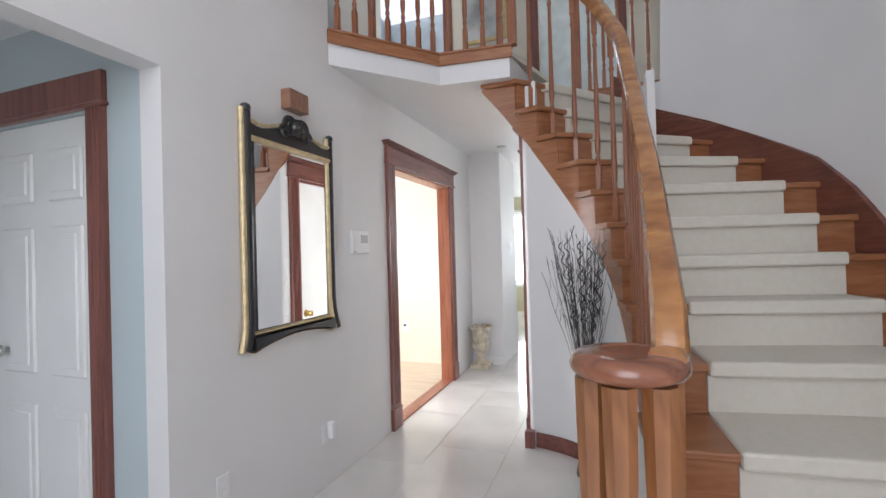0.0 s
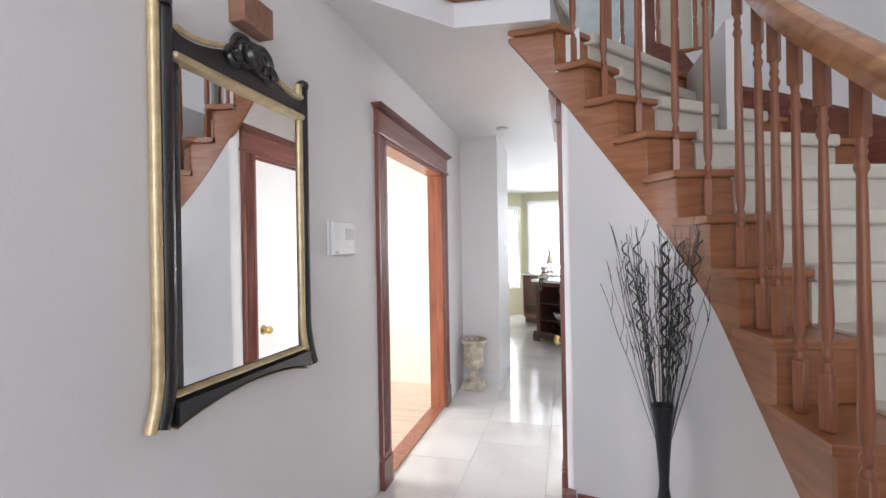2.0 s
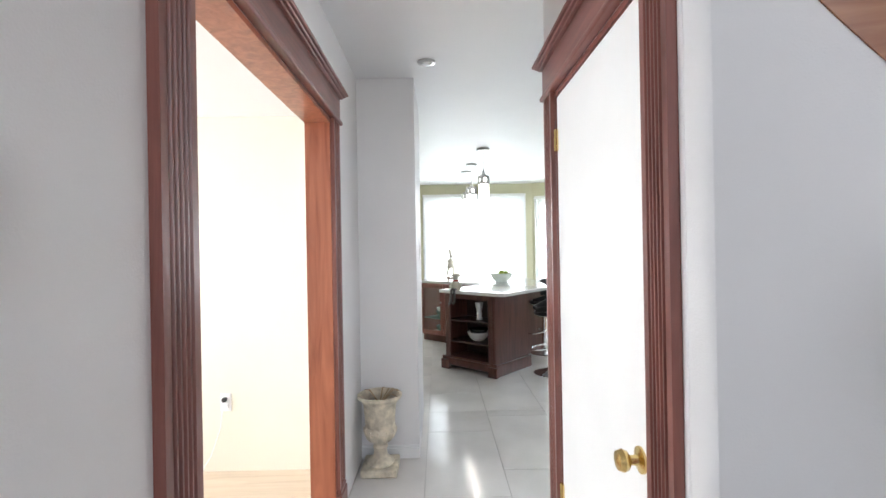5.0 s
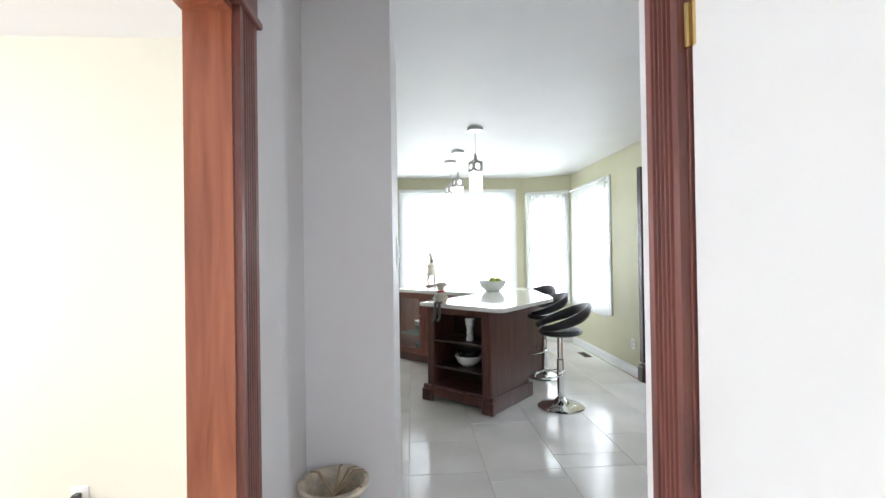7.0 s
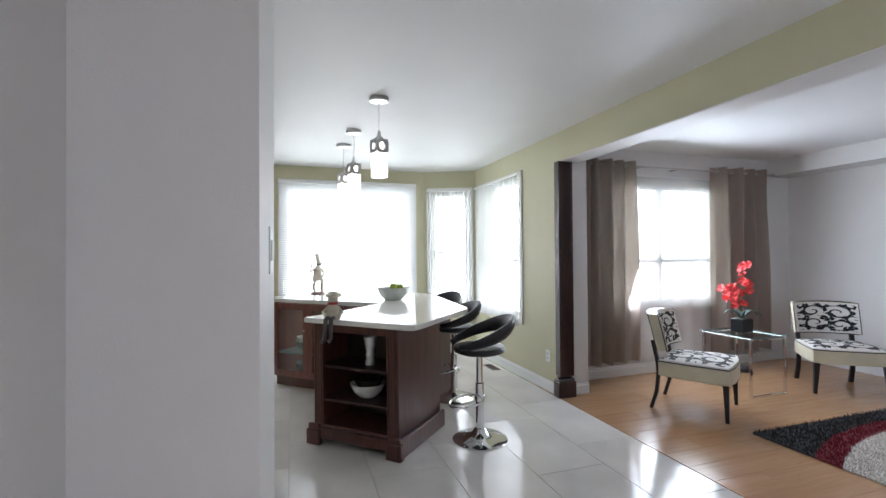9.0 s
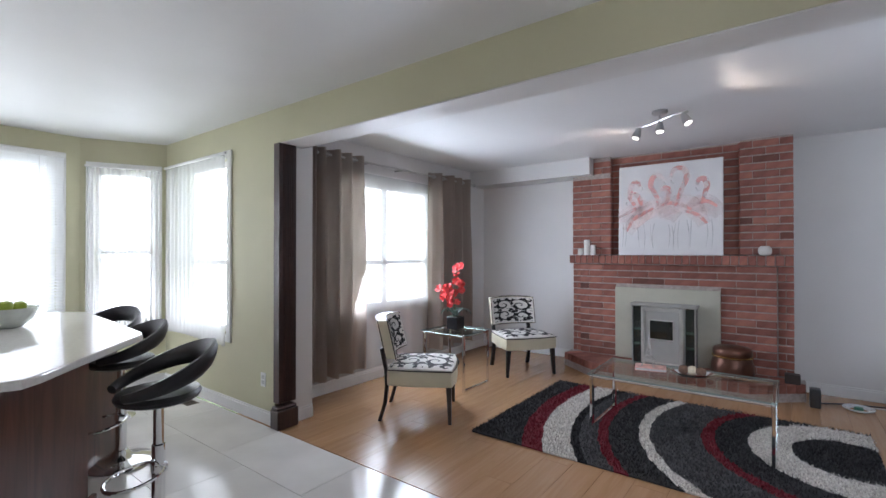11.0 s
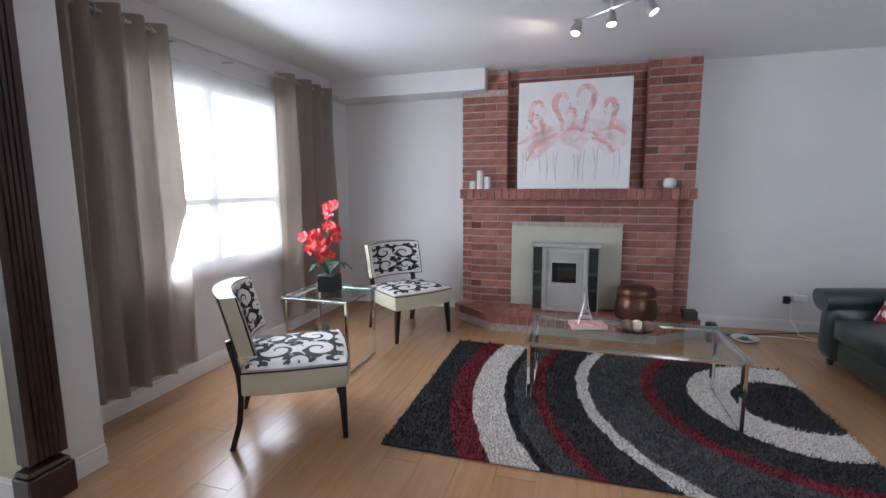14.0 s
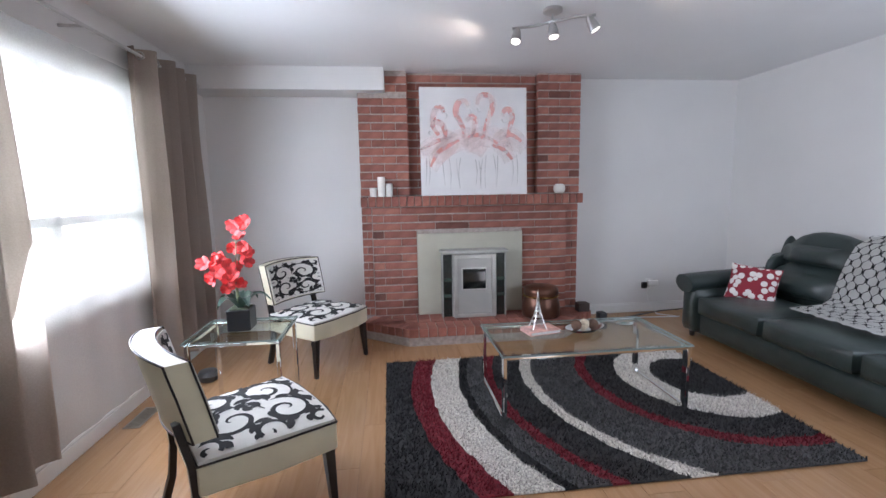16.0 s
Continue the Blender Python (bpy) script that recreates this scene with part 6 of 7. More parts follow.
    nt.links.new(nz.outputs["Fac"], mr.inputs["Value"])
    nt.links.new(mr.outputs[0], b.inputs["Alpha"])
    return m


PINK = paint_mat("coral_wash", (1.0, 0.42, 0.38), 0.5)
PALEPINK = paint_mat("pale_pink_wash", (1.0, 0.70, 0.66), 0.25)
GREYINK = paint_mat("grey_ink", (0.34, 0.32, 0.32), 0.45)
LAYER = [0]


def stroke(points, w0, w1, material, name="brush_stroke"):
    """A flat tapering ribbon on the canvas; points are (across, up) in 0..1."""
    LAYER[0] += 1
    x = -0.0362 - 0.00006 * LAYER[0]
    P = [Vector(p) for p in points]
    n = 6 * (len(P) - 1)
    C = [spline(P, i / 6 * 0.9999) for i in range(n + 1)]
    bm, rows = bmesh.new(), []
    for i, c in enumerate(C):
        t = C[min(i + 1, n)] - C[max(i - 1, 0)]
        t.normalize()
        f = i / n
        w = (w0 + (w1 - w0) * f) / 2 * (0.55 + 0.45 * math.sin(math.pi * min(1, f * 1.1 + 0.05)))
        q = Vector((-t.y, t.x)) * w
        rows.append([bm.verts.new((x, 0.525 - 1.05 * p.x, 1.03 * p.y)) for p in (c - q, c + q)])
    for a, b in zip(rows, rows[1:]):
        bm.faces.new((a[0], a[1], b[1], b[0]))
    part(name, bm, material, pic)


BODIES = [((0.0, 0.44), (0.15, 0.5), (0.26, 0.53), (0.2, 0.42), (0.09, 0.28)), ((0.12, 0.35), (0.3, 0.5), (0.45, 0.55), (0.52, 0.48), (0.6, 0.42)), ((0.4, 0.46), (0.55, 0.56), (0.7, 0.55), (0.78, 0.45), (0.84, 0.34)), ((0.7, 0.5), (0.82, 0.56), (0.92, 0.5), (0.98, 0.44))]
for b in BODIES:
    stroke([(x, y - 0.02) for x, y in b], 0.18, 0.24, PALEPINK)
for b in (((0.0, 0.43), (0.14, 0.5), (0.24, 0.54)), ((0.09, 0.27), (0.16, 0.4), (0.27, 0.47), (0.36, 0.52)), ((0.4, 0.5), (0.5, 0.56), (0.62, 0.54), (0.72, 0.48)), ((0.66, 0.47), (0.78, 0.42), (0.86, 0.33)), ((0.74, 0.52), (0.85, 0.56), (0.95, 0.5))):
    stroke(b, 0.03, 0.05, PINK)
NECKS = [((0.22, 0.76), (0.20, 0.81), (0.15, 0.80), (0.12, 0.72), (0.12, 0.64), (0.17, 0.56)), ((0.10, 0.63), (0.14, 0.68), (0.20, 0.66), (0.23, 0.59), (0.22, 0.52)), ((0.45, 0.82), (0.42, 0.87), (0.36, 0.86), (0.33, 0.78), (0.36, 0.70), (0.40, 0.62), (0.40, 0.53)), ((0.43, 0.69), (0.47, 0.73), (0.51, 0.70), (0.50, 0.62), (0.48, 0.55)), ((0.53, 0.84), (0.55, 0.91), (0.61, 0.93), (0.67, 0.89), (0.67, 0.80), (0.63, 0.70), (0.60, 0.60), (0.58, 0.52)), ((0.77, 0.73), (0.79, 0.79), (0.84, 0.79), (0.86, 0.72), (0.84, 0.64), (0.82, 0.56))]
for c in NECKS:
    stroke(c, 0.05, 0.065, PINK)
for c in (((0.24, 0.76), (0.25, 0.73), (0.23, 0.71)), ((0.09, 0.6), (0.08, 0.575), (0.1, 0.56)), ((0.46, 0.8), (0.475, 0.765), (0.44, 0.75)), ((0.53, 0.81), (0.545, 0.775), (0.57, 0.78)), ((0.76, 0.71), (0.78, 0.675), (0.81, 0.68))):
    stroke(c, 0.018, 0.01, GREYINK, "beak")
random.seed(5)
for a, b in ((0.05, 0.04), (0.08, 0.07), (0.2, 0.22), (0.26, 0.27), (0.33, 0.36), (0.37, 0.36), (0.51, 0.51), (0.54, 0.55), (0.58, 0.56), (0.61, 0.60), (0.68, 0.70), (0.72, 0.71), (0.86, 0.85), (0.9, 0.9)):
    stroke(((a, 0.34 + random.uniform(-0.03, 0.04)), ((a + b) / 2 + random.uniform(-0.015, 0.015), 0.22), (b, 0.05 + random.uniform(0, 0.05))), 0.012, 0.006, GREYINK, "leg_line")

# mantel pieces
CANDLE = mat("white_candle_wax", (0.72, 0.70, 0.66), 0.5, var=0.05)
for y, h, r in ((6.735, 0.085, 0.033), (6.655, 0.19, 0.036), (6.58, 0.125, 0.033)):
    th = thing("pillar_candle", "white pillar candle on the brick mantel", "candle", group="candles on the mantel")
    bm = bmesh.new()
    lathe(bm, [(r, 1.358), (r, 1.358 + h - 0.004), (r * 0.9, 1.358 + h), (r * 0.4, 1.358 + h - 0.006)], 20, Matrix.Translation((4.90, y, 0)))
    part("wax", bm, CANDLE, th, "", True)
    bm = bmesh.new()
    lathe(bm, [(0.002, 1.35 + h), (0.0015, 1.366 + h)], 6, Matrix.Translation((4.90, y, 0)))
    part("wick", bm, EBONY, th)
bm = bmesh.new()
lathe(bm, [(0.03, 1.358), (0.05, 1.372), (0.06, 1.402), (0.055, 1.435), (0.035, 1.455), (0.014, 1.456)], 22, Matrix.Translation((4.91, 4.87, 0)))
tagged(part("candle_ball", bm, CANDLE, None, "", True), "round white ceramic ball on the mantel", "ornament")
# copper pot on the hearth
COPPER = mat("aged_copper", (0.13, 0.06, 0.04), 0.36, 0.7, var=0.35, scale=8, bump=0.15, bump_scale=30)
PM = Matrix.Translation((4.68, 5.13, 0.164))
th = thing("copper_pot", "round lidded copper pot on the brick hearth", "pot")
bm = bmesh.new()
lathe(bm, [(0.165, 0), (0.18, 0.01), (0.188, 0.05), (0.182, 0.13), (0.165, 0.19), (0.16, 0.2)], 32, PM)
part("body", bm, COPPER, th, "", True)
bm = bmesh.new()
lathe(bm, [(0.162, 0.2), (0.176, 0.205), (0.176, 0.215), (0.166, 0.22)], 32, PM)
part("rim_band", bm, BRASS, th, "brass band", True)
bm = bmesh.new()
lathe(bm, [(0.165, 0.22), (0.17, 0.235), (0.168, 0.275), (0.15, 0.295), (0.06, 0.31), (0.01, 0.312)], 32, PM)
part("lid", bm, COPPER, th, "", True)
bm = bmesh.new()
box(bm, 4.72, 4.60, 0.164, 4.82, 4.72, 0.25, 0.006)
tagged(part("kindling_box", bm, mat("dark_box", (0.05, 0.035, 0.03), 0.5)), "small dark box at the hearth end", "box")
bm = bmesh.new()
box(bm, 4.62, 4.46, 0.0, 4.72, 4.54, 0.17, 0.012, None, 2)
tagged(part("power_box", bm, mat("black_plastic", (0.015, 0.015, 0.016), 0.4), None, "", True), "black plastic box beside the hearth", "box")
BLACKP = bpy.data.materials["black_plastic"]
th = thing("power_cable", "black cable running along the baseboard", "cable")
bm = bmesh.new()
sweep(bm, [(4.72, 4.46, 0.03), (4.9, 4.3, 0.008), (5.0, 4.0, 0.007), (5.08, 3.6, 0.03), (5.05, 3.3, 0.05), (5.0, 3.05, 0.01)], round_section(0.006, 6))
part("cord", bm, BLACKP, th, "", True)
th = thing("white_cable", "white cord hanging from the outlet to the floor", "cable")
bm = bmesh.new()
sweep(bm, [(5.165, 3.72, 0.3), (5.13, 3.73, 0.15), (5.0, 3.7, 0.02), (4.9, 3.5, 0.006), (4.95, 3.9, 0.006), (4.9, 4.25, 0.006)], round_section(0.004, 6))
part("cord", bm, PLASTIC, th, "", True)
th = thing("plug_adapter", "black plug and white adapter on the outlet", "plug")
bm = bmesh.new()
box(bm, 5.14, 3.735, 0.275, 5.178, 3.79, 0.345, 0.006)
part("black_plug", bm, BLACKP, th)
bm = bmesh.new()
box(bm, 5.15, 3.60, 0.30, 5.178, 3.72, 0.36, 0.006)
part("white_adapter", bm, PLASTIC, th)
th = thing("cable_coil", "coiled cable with a green cap on the floor", "cable")
bm = bmesh.new()
for k in range(4):
    r = 0.07 + 0.012 * k
    sweep(bm, [(4.78 + r * math.cos(a), 4.2 + r * math.sin(a), 0.008 + 0.005 * k) for a in np.linspace(0, 2 * math.pi, 24, endpoint=False)], round_section(0.005, 6), closed=True)
part("cord", bm, PLASTIC, th, "", True)
bm = bmesh.new()
lathe(bm, [(0.03, 0.0), (0.034, 0.01), (0.03, 0.03), (0.01, 0.034)], 16, Matrix.Translation((4.78, 4.2, 0.001)))
part("cap", bm, mat("green_cap", (0.05, 0.2, 0.12), 0.4), th, "green cap", True)

# track light
th = thing("track_light", "brushed steel ceiling bar with three lit spot heads", "track light")
A, B = Vector((3.53, 5.74, 2.465)), Vector((3.255, 5.29, 2.465))
mid = (A + B) / 2
bm = bmesh.new()
lathe(bm, [(0.06, CH - 0.001), (0.062, CH - 0.02), (0.05, CH - 0.03), (0.01, CH - 0.032)], 22, Matrix.Translation((mid.x, mid.y, 0)))
part("canopy", bm, STEEL, th, "", True)
bm = bmesh.new()
lathe(bm, [(0.008, 2.465), (0.008, CH - 0.03)], 8, Matrix.Translation((mid.x, mid.y, 0)))
part("stem", bm, STEEL, th, "", True)
bm = bmesh.new()
sweep(bm, [A, A.lerp(B, 0.25) + Vector((0.02, -0.01, 0)), mid, A.lerp(B, 0.75) + Vector((-0.02, 0.01, 0)), B], round_section(0.009, 8))
part("bar", bm, STEEL, th, "", True)
LIT = glow_mat("lit_spot_bulb", (1.0, 0.95, 0.85), 6.0)
for f, aim in ((0.06, (-0.35, 0.25, -1)), (0.5, (-0.25, -0.05, -1)), (0.94, (-0.25, -0.5, -1))):
    p = A.lerp(B, f)
    d = Vector(aim).normalized()
    m = Matrix.Translation(p + Vector((0, 0, -0.03))) @ d.to_track_quat("Z", "Y").to_matrix().to_4x4()
    bm = bmesh.new()
    lathe(bm, [(0.012, -0.03), (0.022, -0.015), (0.032, 0.03), (0.036, 0.07), (0.032, 0.07), (0.028, 0.05)], 18, m)
    head = part("spot_head", bm, STEEL, th, "steel spot head", True)
    bm = bmesh.new()
    lathe(bm, [(0.027, 0.055), (0.026, 0.062), (0.004, 0.066)], 14, m)
    part("bulb", bm, LIT, head, "lit bulb", True)
    spot_lamp("spot_bulb", p + Vector((0, 0, -0.03)) + d * 0.09, p + d * 2, 8, 100)
spot_lamp("spot_spill", (3.75, 5.95, 2.33), (4.0, 6.3, 2.6), 2.4, 150)
spot_lamp("spot_spill", (3.1, 5.0, 2.33), (2.9, 4.6, 2.6), 2.4, 150)


# ---- rug ----
def rug_mat():
    m = bpy.data.materials.new("shag_pile")
    m.use_nodes = True
    nt = m.node_tree
    b = nt.nodes["Principled BSDF"]
    b.inputs["Roughness"].default_value = 0.95
    tc = nt.nodes.new("ShaderNodeTexCoord")
    nz = nt.nodes.new("ShaderNodeTexNoise")
    nz.inputs["Scale"].default_value = 9.0
    nt.links.new(tc.outputs["Object"], nz.inputs["Vector"])

    def math_node(op, a, b_, c=None):
        n = nt.nodes.new("ShaderNodeMath")
        n.operation = op
        for i, v in enumerate((a, b_, c)):
            if v is None:
                continue
            if isinstance(v, (int, float)):
                n.inputs[i].default_value = v
            else:
                nt.links.new(v, n.inputs[i])
        return n.outputs[0]

    sep = nt.nodes.new("ShaderNodeSeparateXYZ")
    nt.links.new(tc.outputs["Object"], sep.inputs[0])
    wob = math_node("MULTIPLY_ADD", nz.outputs["Fac"], 0.05, -0.025)
    # bands lie on ovals round a centre near one corner
    dx = math_node("MULTIPLY", math_node("SUBTRACT", sep.outputs[0], RUGC[0]), 0.92)
    dy = math_node("SUBTRACT", sep.outputs[1], RUGC[1])
    shift = math_node("MULTIPLY", math_node("MAXIMUM", dy, 0.0), 0.0)
    r = math_node("ADD", math_node("SQRT", math_node("ADD", math_node("MULTIPLY", dx, dx), math_node("MULTIPLY", dy, dy)), None), wob)
    cr = nt.nodes.new("ShaderNodeValToRGB")
    cr.color_ramp.interpolation = "CONSTANT"
    dark, mid, white, red, black = (0.028, 0.028, 0.03, 1), (0.065, 0.065, 0.068, 1), (0.60, 0.57, 0.53, 1), (0.16, 0.012, 0.022, 1), (0.014, 0.014, 0.015, 1)
    bands = [(0.0, dark), (0.31, white), (0.56, dark), (0.78, red), (0.86, mid), (1.20, white), (1.28, dark), (1.50, red), (1.57, mid), (1.70, black), (1.76, white), (1.97, red), (2.11, dark)]
    e = cr.color_ramp.elements
    e[0].position, e[0].color = 0.0, dark
    e[1].position, e[1].color = bands[1][0] / 2.6, bands[1][1]
    for p, c in bands[2:]:
        n = e.new(p / 2.6)
        n.color = c
    nt.links.new(math_node("DIVIDE", r, 2.6), cr.inputs["Fac"])
    n2 = nt.nodes.new("ShaderNodeTexNoise")
    n2.inputs["Scale"].default_value, n2.inputs["Detail"].default_value = 90.0, 4.0
    nt.links.new(tc.outputs["Object"], n2.inputs["Vector"])
    mr = nt.nodes.new("ShaderNodeMapRange")
    mr.inputs["From Min"].default_value, mr.inputs["From Max"].default_value = 0.3, 0.7
    mr.inputs["To Min"].default_value, mr.inputs["To Max"].default_value = 0.55, 1.45
    nt.links.new(n2.outputs["Fac"], mr.inputs["Value"])
    mx = nt.nodes.new("ShaderNodeMix")
    mx.data_type, mx.blend_type = "RGBA", "MULTIPLY"
    mx.inputs["Factor"].default_value = 1.0
    nt.links.new(cr.outputs[0], mx.inputs[6])
    nt.links.new(mr.outputs[0], mx.inputs[7])
    nt.links.new(mx.outputs[2], b.inputs["Base Color"])
    return m


RUGC = (3.42, 4.36)
RUG = rug_mat()
rug = thing("rug", "dark grey shag rug with red and white curved bands", "rug")
bm = bmesh.new()
box(bm, 2.33, 4.2, 0.002, 4.05, 6.65, 0.014, 0.004)
part("backing", bm, RUG, rug)
rng = np.random.default_rng(3)
N = 30000
px, py = rng.uniform(2.33, 4.05, N), rng.uniform(4.2, 6.65, N)
ang, hh, lean = rng.uniform(0, 6.28, N), rng.uniform(0.018, 0.034, N), rng.uniform(0.004, 0.02, N)
w = 0.0045
verts = np.empty((N, 3, 3))
verts[:, 0] = np.stack([px - w * np.cos(ang), py - w * np.sin(ang), np.full(N, 0.012)], 1)
verts[:, 1] = np.stack([px + w * np.cos(ang), py + w * np.sin(ang), np.full(N, 0.012)], 1)
verts[:, 2] = np.stack([px + lean * np.cos(ang * 3.7), py + lean * np.sin(ang * 3.7), 0.006 + hh], 1)
me = bpy.data.meshes.new("rug_face")
me.from_pydata(verts.reshape(-1, 3).tolist(), [], np.arange(N * 3).reshape(-1, 3).tolist())
me.materials.append(RUG)
ob = new("rug_face", me)
ob.parent = rug
tagged(ob, "", "", "", "stuff")


# ---- furniture ----
SCROLL = mat("off_white_seat_cloth", (0.72, 0.70, 0.66), 0.85, var=0.04, scale=25, bump=0.25, bump_scale=420)
INK = mat("black_scroll_print", (0.012, 0.012, 0.013), 0.8, var=0.2, scale=30)


def scroll_curves():
    """Flourishes on a unit field -1..1: spirals that grow leaves, as ribbons of (points, widest)."""
    out = []
    for cx, cy, r0, a0, turn, way in ((-0.42, 0.34, 0.46, 20, 560, 1), (0.40, 0.42, 0.38, 200, 500, -1), (0.34, -0.38, 0.48, 100, 540, 1), (-0.46, -0.48, 0.36, 300, 480, -1), (0.86, 0.02, 0.24, 60, 400, 1), (-0.02, 0.86, 0.22, 160, 380, -1), (-0.88, -0.06, 0.24, 250, 400, 1), (0.0, -0.88, 0.24, 10, 380, 1), (0.84, 0.82, 0.18, 30, 400, 1), (-0.84, 0.84, 0.18, 120, 400, -1), (0.84, -0.82, 0.18, 210, 400, -1), (-0.84, -0.84, 0.18, 300, 400, 1), (-0.02, 0.02, 0.2, 80, 400, 1)):
        pts = []
        for i in range(34):
            f = i / 33
            a = radians(a0 + way * turn * f)
            r = r0 * (1 - f) ** 0.8 + 0.03
            pts.append((cx + r * math.cos(a), cy + r * math.sin(a)))
        out.append((pts, 0.085))
        for k, size in ((1, 0.26), (4, 0.30), (8, 0.26), (12, 0.22), (17, 0.16)):
            (x0, y0), (x1, y1) = pts[k], pts[k + 1]
            t = math.atan2(y1 - y0, x1 - x0) - way * radians(55)
            leaf = [(x0 + size * f * math.cos(t + way * 0.9 * f), y0 + size * f * math.sin(t + way * 0.9 * f)) for f in np.linspace(0, 1, 9)]
            out.append((leaf, 0.125))
    return out


SCROLLS = scroll_curves()


def scroll_print(place):
    """The printed flourishes laid on a surface; place(u, v) gives the point for -1..1."""
    bm = bmesh.new()
    for pts, wide in SCROLLS:
        n, last = len(pts) - 1, None
        for i, (x, y) in enumerate(pts):
            (xa, ya), (xb, yb) = pts[max(i - 1, 0)], pts[min(i + 1, n)]
            g = math.hypot(xb - xa, yb - ya) or 1.0
            w = wide / 2 * math.sin(math.pi * (0.06 + 0.9 * i / n)) ** 0.8
            ends = [(x + s * w * (ya - yb) / g, y + s * w * (xb - xa) / g) for s in (-1, 1)]
            if max(abs(c) for e in ends for c in e) > 0.97:
                last = None
                continue
            row = [bm.verts.new(place(*e)) for e in ends]
            if last:
                bm.faces.new((last[0], last[1], row[1], row[0]))
            last = row
    for v in [v for v in bm.verts if not v.link_faces]:
        bm.verts.remove(v)
    return bm
CREAMV = mat("cream_vinyl", (0.66, 0.62, 0.47), 0.4, var=0.05, bump=0.1, bump_scale=200)
BLACKLEG = mat("black_wood_leg", (0.016, 0.012, 0.011), 0.35, var=0.2)


def taper(bm, a, b, ra, rb):
    """A square leg from a (top) to b (foot)."""
    va = [bm.verts.new((a[0] + ra * sx, a[1] + ra * sy, a[2])) for sx, sy in ((-1, -1), (1, -1), (1, 1), (-1, 1))]
    vb = [bm.verts.new((b[0] + rb * sx, b[1] + rb * sy, b[2])) for sx, sy in ((-1, -1), (1, -1), (1, 1), (-1, 1))]
    bm.faces.new(va)
    bm.faces.new(vb[::-1])
    for i in range(4):
        bm.faces.new((va[i], vb[i], vb[(i + 1) % 4], va[(i + 1) % 4]))


def slipper_chair(x, y, turn, label):
    th = thing("slipper_chair", label, "chair", pose(x, y, 0, 0, 0, turn), "slipper chairs")
    outline = [(-0.31, 0.29), (-0.30, 0.0), (-0.275, -0.25), (0.275, -0.25), (0.30, 0.0), (0.31, 0.29), (0.16, 0.315), (-0.16, 0.315)]
    bm = bmesh.new()
    prism(bm, outline, 0.30, 0.425)
    bmesh.ops.bevel(bm, geom=list(bm.edges), offset=0.012, segments=2, profile=0.5, affect="EDGES")
    part("seat_skirt", bm, CREAMV, th, "cream vinyl seat sides", True)

    def on_seat(u, v, lift=0.0):
        """A point of the domed seat cloth for -1..1 across and along."""
        f = (v + 1) / 2
        return u * (0.267 + 0.036 * f), -0.244 + f * (0.527 + 0.025 * (1 - u * u)), 0.44 + lift + 0.034 * ((1 - u * u) * (1 - v * v)) ** 0.5

    bm, n = bmesh.new(), 16
    top = [[bm.verts.new(on_seat(2 * i / n - 1, 2 * j / n - 1)) for j in range(n + 1)] for i in range(n + 1)]
    for i in range(n):
        for j in range(n):
            bm.faces.new((top[i][j], top[i + 1][j], top[i + 1][j + 1], top[i][j + 1]))
    rim = [top[i][0] for i in range(n)] + [top[n][j] for j in range(n)] + [top[i][n] for i in range(n, 0, -1)] + [top[0][j] for j in range(n, 0, -1)]
    low = [bm.verts.new((v.co.x, v.co.y, 0.42)) for v in rim]
    for k in range(len(rim)):
        q = (k + 1) % len(rim)
        bm.faces.new((rim[k], low[k], low[q], rim[q]))
    seat = part("seat", bm, SCROLL, th, "white seat with black scrolls", True)

    part("scroll_print", scroll_print(lambda u, v: on_seat(u, v, 0.0016)), INK, seat, "black printed scrolls")
    bm = bmesh.new()
    sweep(bm, [(p[0] * 1.0, p[1] * 1.0, 0.427) for p in outline], round_section(0.005, 6), closed=True)
    part("piping", bm, BLACKLEG, th, "black piping", True)
    # curved back: front in scroll cloth, sides and rear in cream vinyl

    def back_shell(y_in, y_out, shrink):
        bm, rows = bmesh.new(), []
        for i in range(17):
            f = i / 16 * 2 - 1
            xx = f * (0.285 - shrink)
            bow = 0.06 * f * f
            col = []
            for z in (0.52, 0.60, 0.70, 0.80, 0.845):
                lean = -(z - 0.5) * 0.22
                z2 = z + (shrink if z < 0.55 else (-shrink if z > 0.83 else 0)) - 0.012 * f * f * (1 if z > 0.7 else 0)
                col.append((xx * (1 - 0.04 * (0.85 - z)), -0.265 + bow + lean, z2))
            rows.append(col)
        outer = [[bm.verts.new((p[0], p[1] + y_out, p[2])) for p in c] for c in rows]
        inner = [[bm.verts.new((p[0], p[1] + y_in, p[2])) for p in c] for c in rows]
        for g in (outer, inner):
            for a, b in zip(g, g[1:]):
                for j in range(4):
                    bm.faces.new((a[j], a[j + 1], b[j + 1], b[j]))
        for a, b in zip(range(16), range(1, 17)):
            for j in (0, 4):
                bm.faces.new((outer[a][j], outer[b][j], inner[b][j], inner[a][j]))
        for i in (0, 16):
            for j in range(4):
                bm.faces.new((outer[i][j], outer[i][j + 1], inner[i][j + 1], inner[i][j]))
        return bm, rows

    bm, rows = back_shell(0.035, -0.045, 0.0)
    part("backrest", bm, CREAMV, th, "cream vinyl curved backrest", True)
    bm, _ = back_shell(0.045, 0.034, 0.012)
    panel = part("back_cushion", bm, SCROLL, th, "scroll-patterned back panel", True)

    def on_back(u, v):
        z = 0.6825 + v * 0.152
        return u * 0.272 * (1 - 0.04 * (0.85 - z)), -0.265 + 0.06 * (u * 0.997) ** 2 - (z - 0.5) * 0.22 + 0.0472, z - 0.012 * u * u * (1 if z > 0.7 else 0)

    part("scroll_print", scroll_print(on_back), INK, panel, "black printed scrolls")
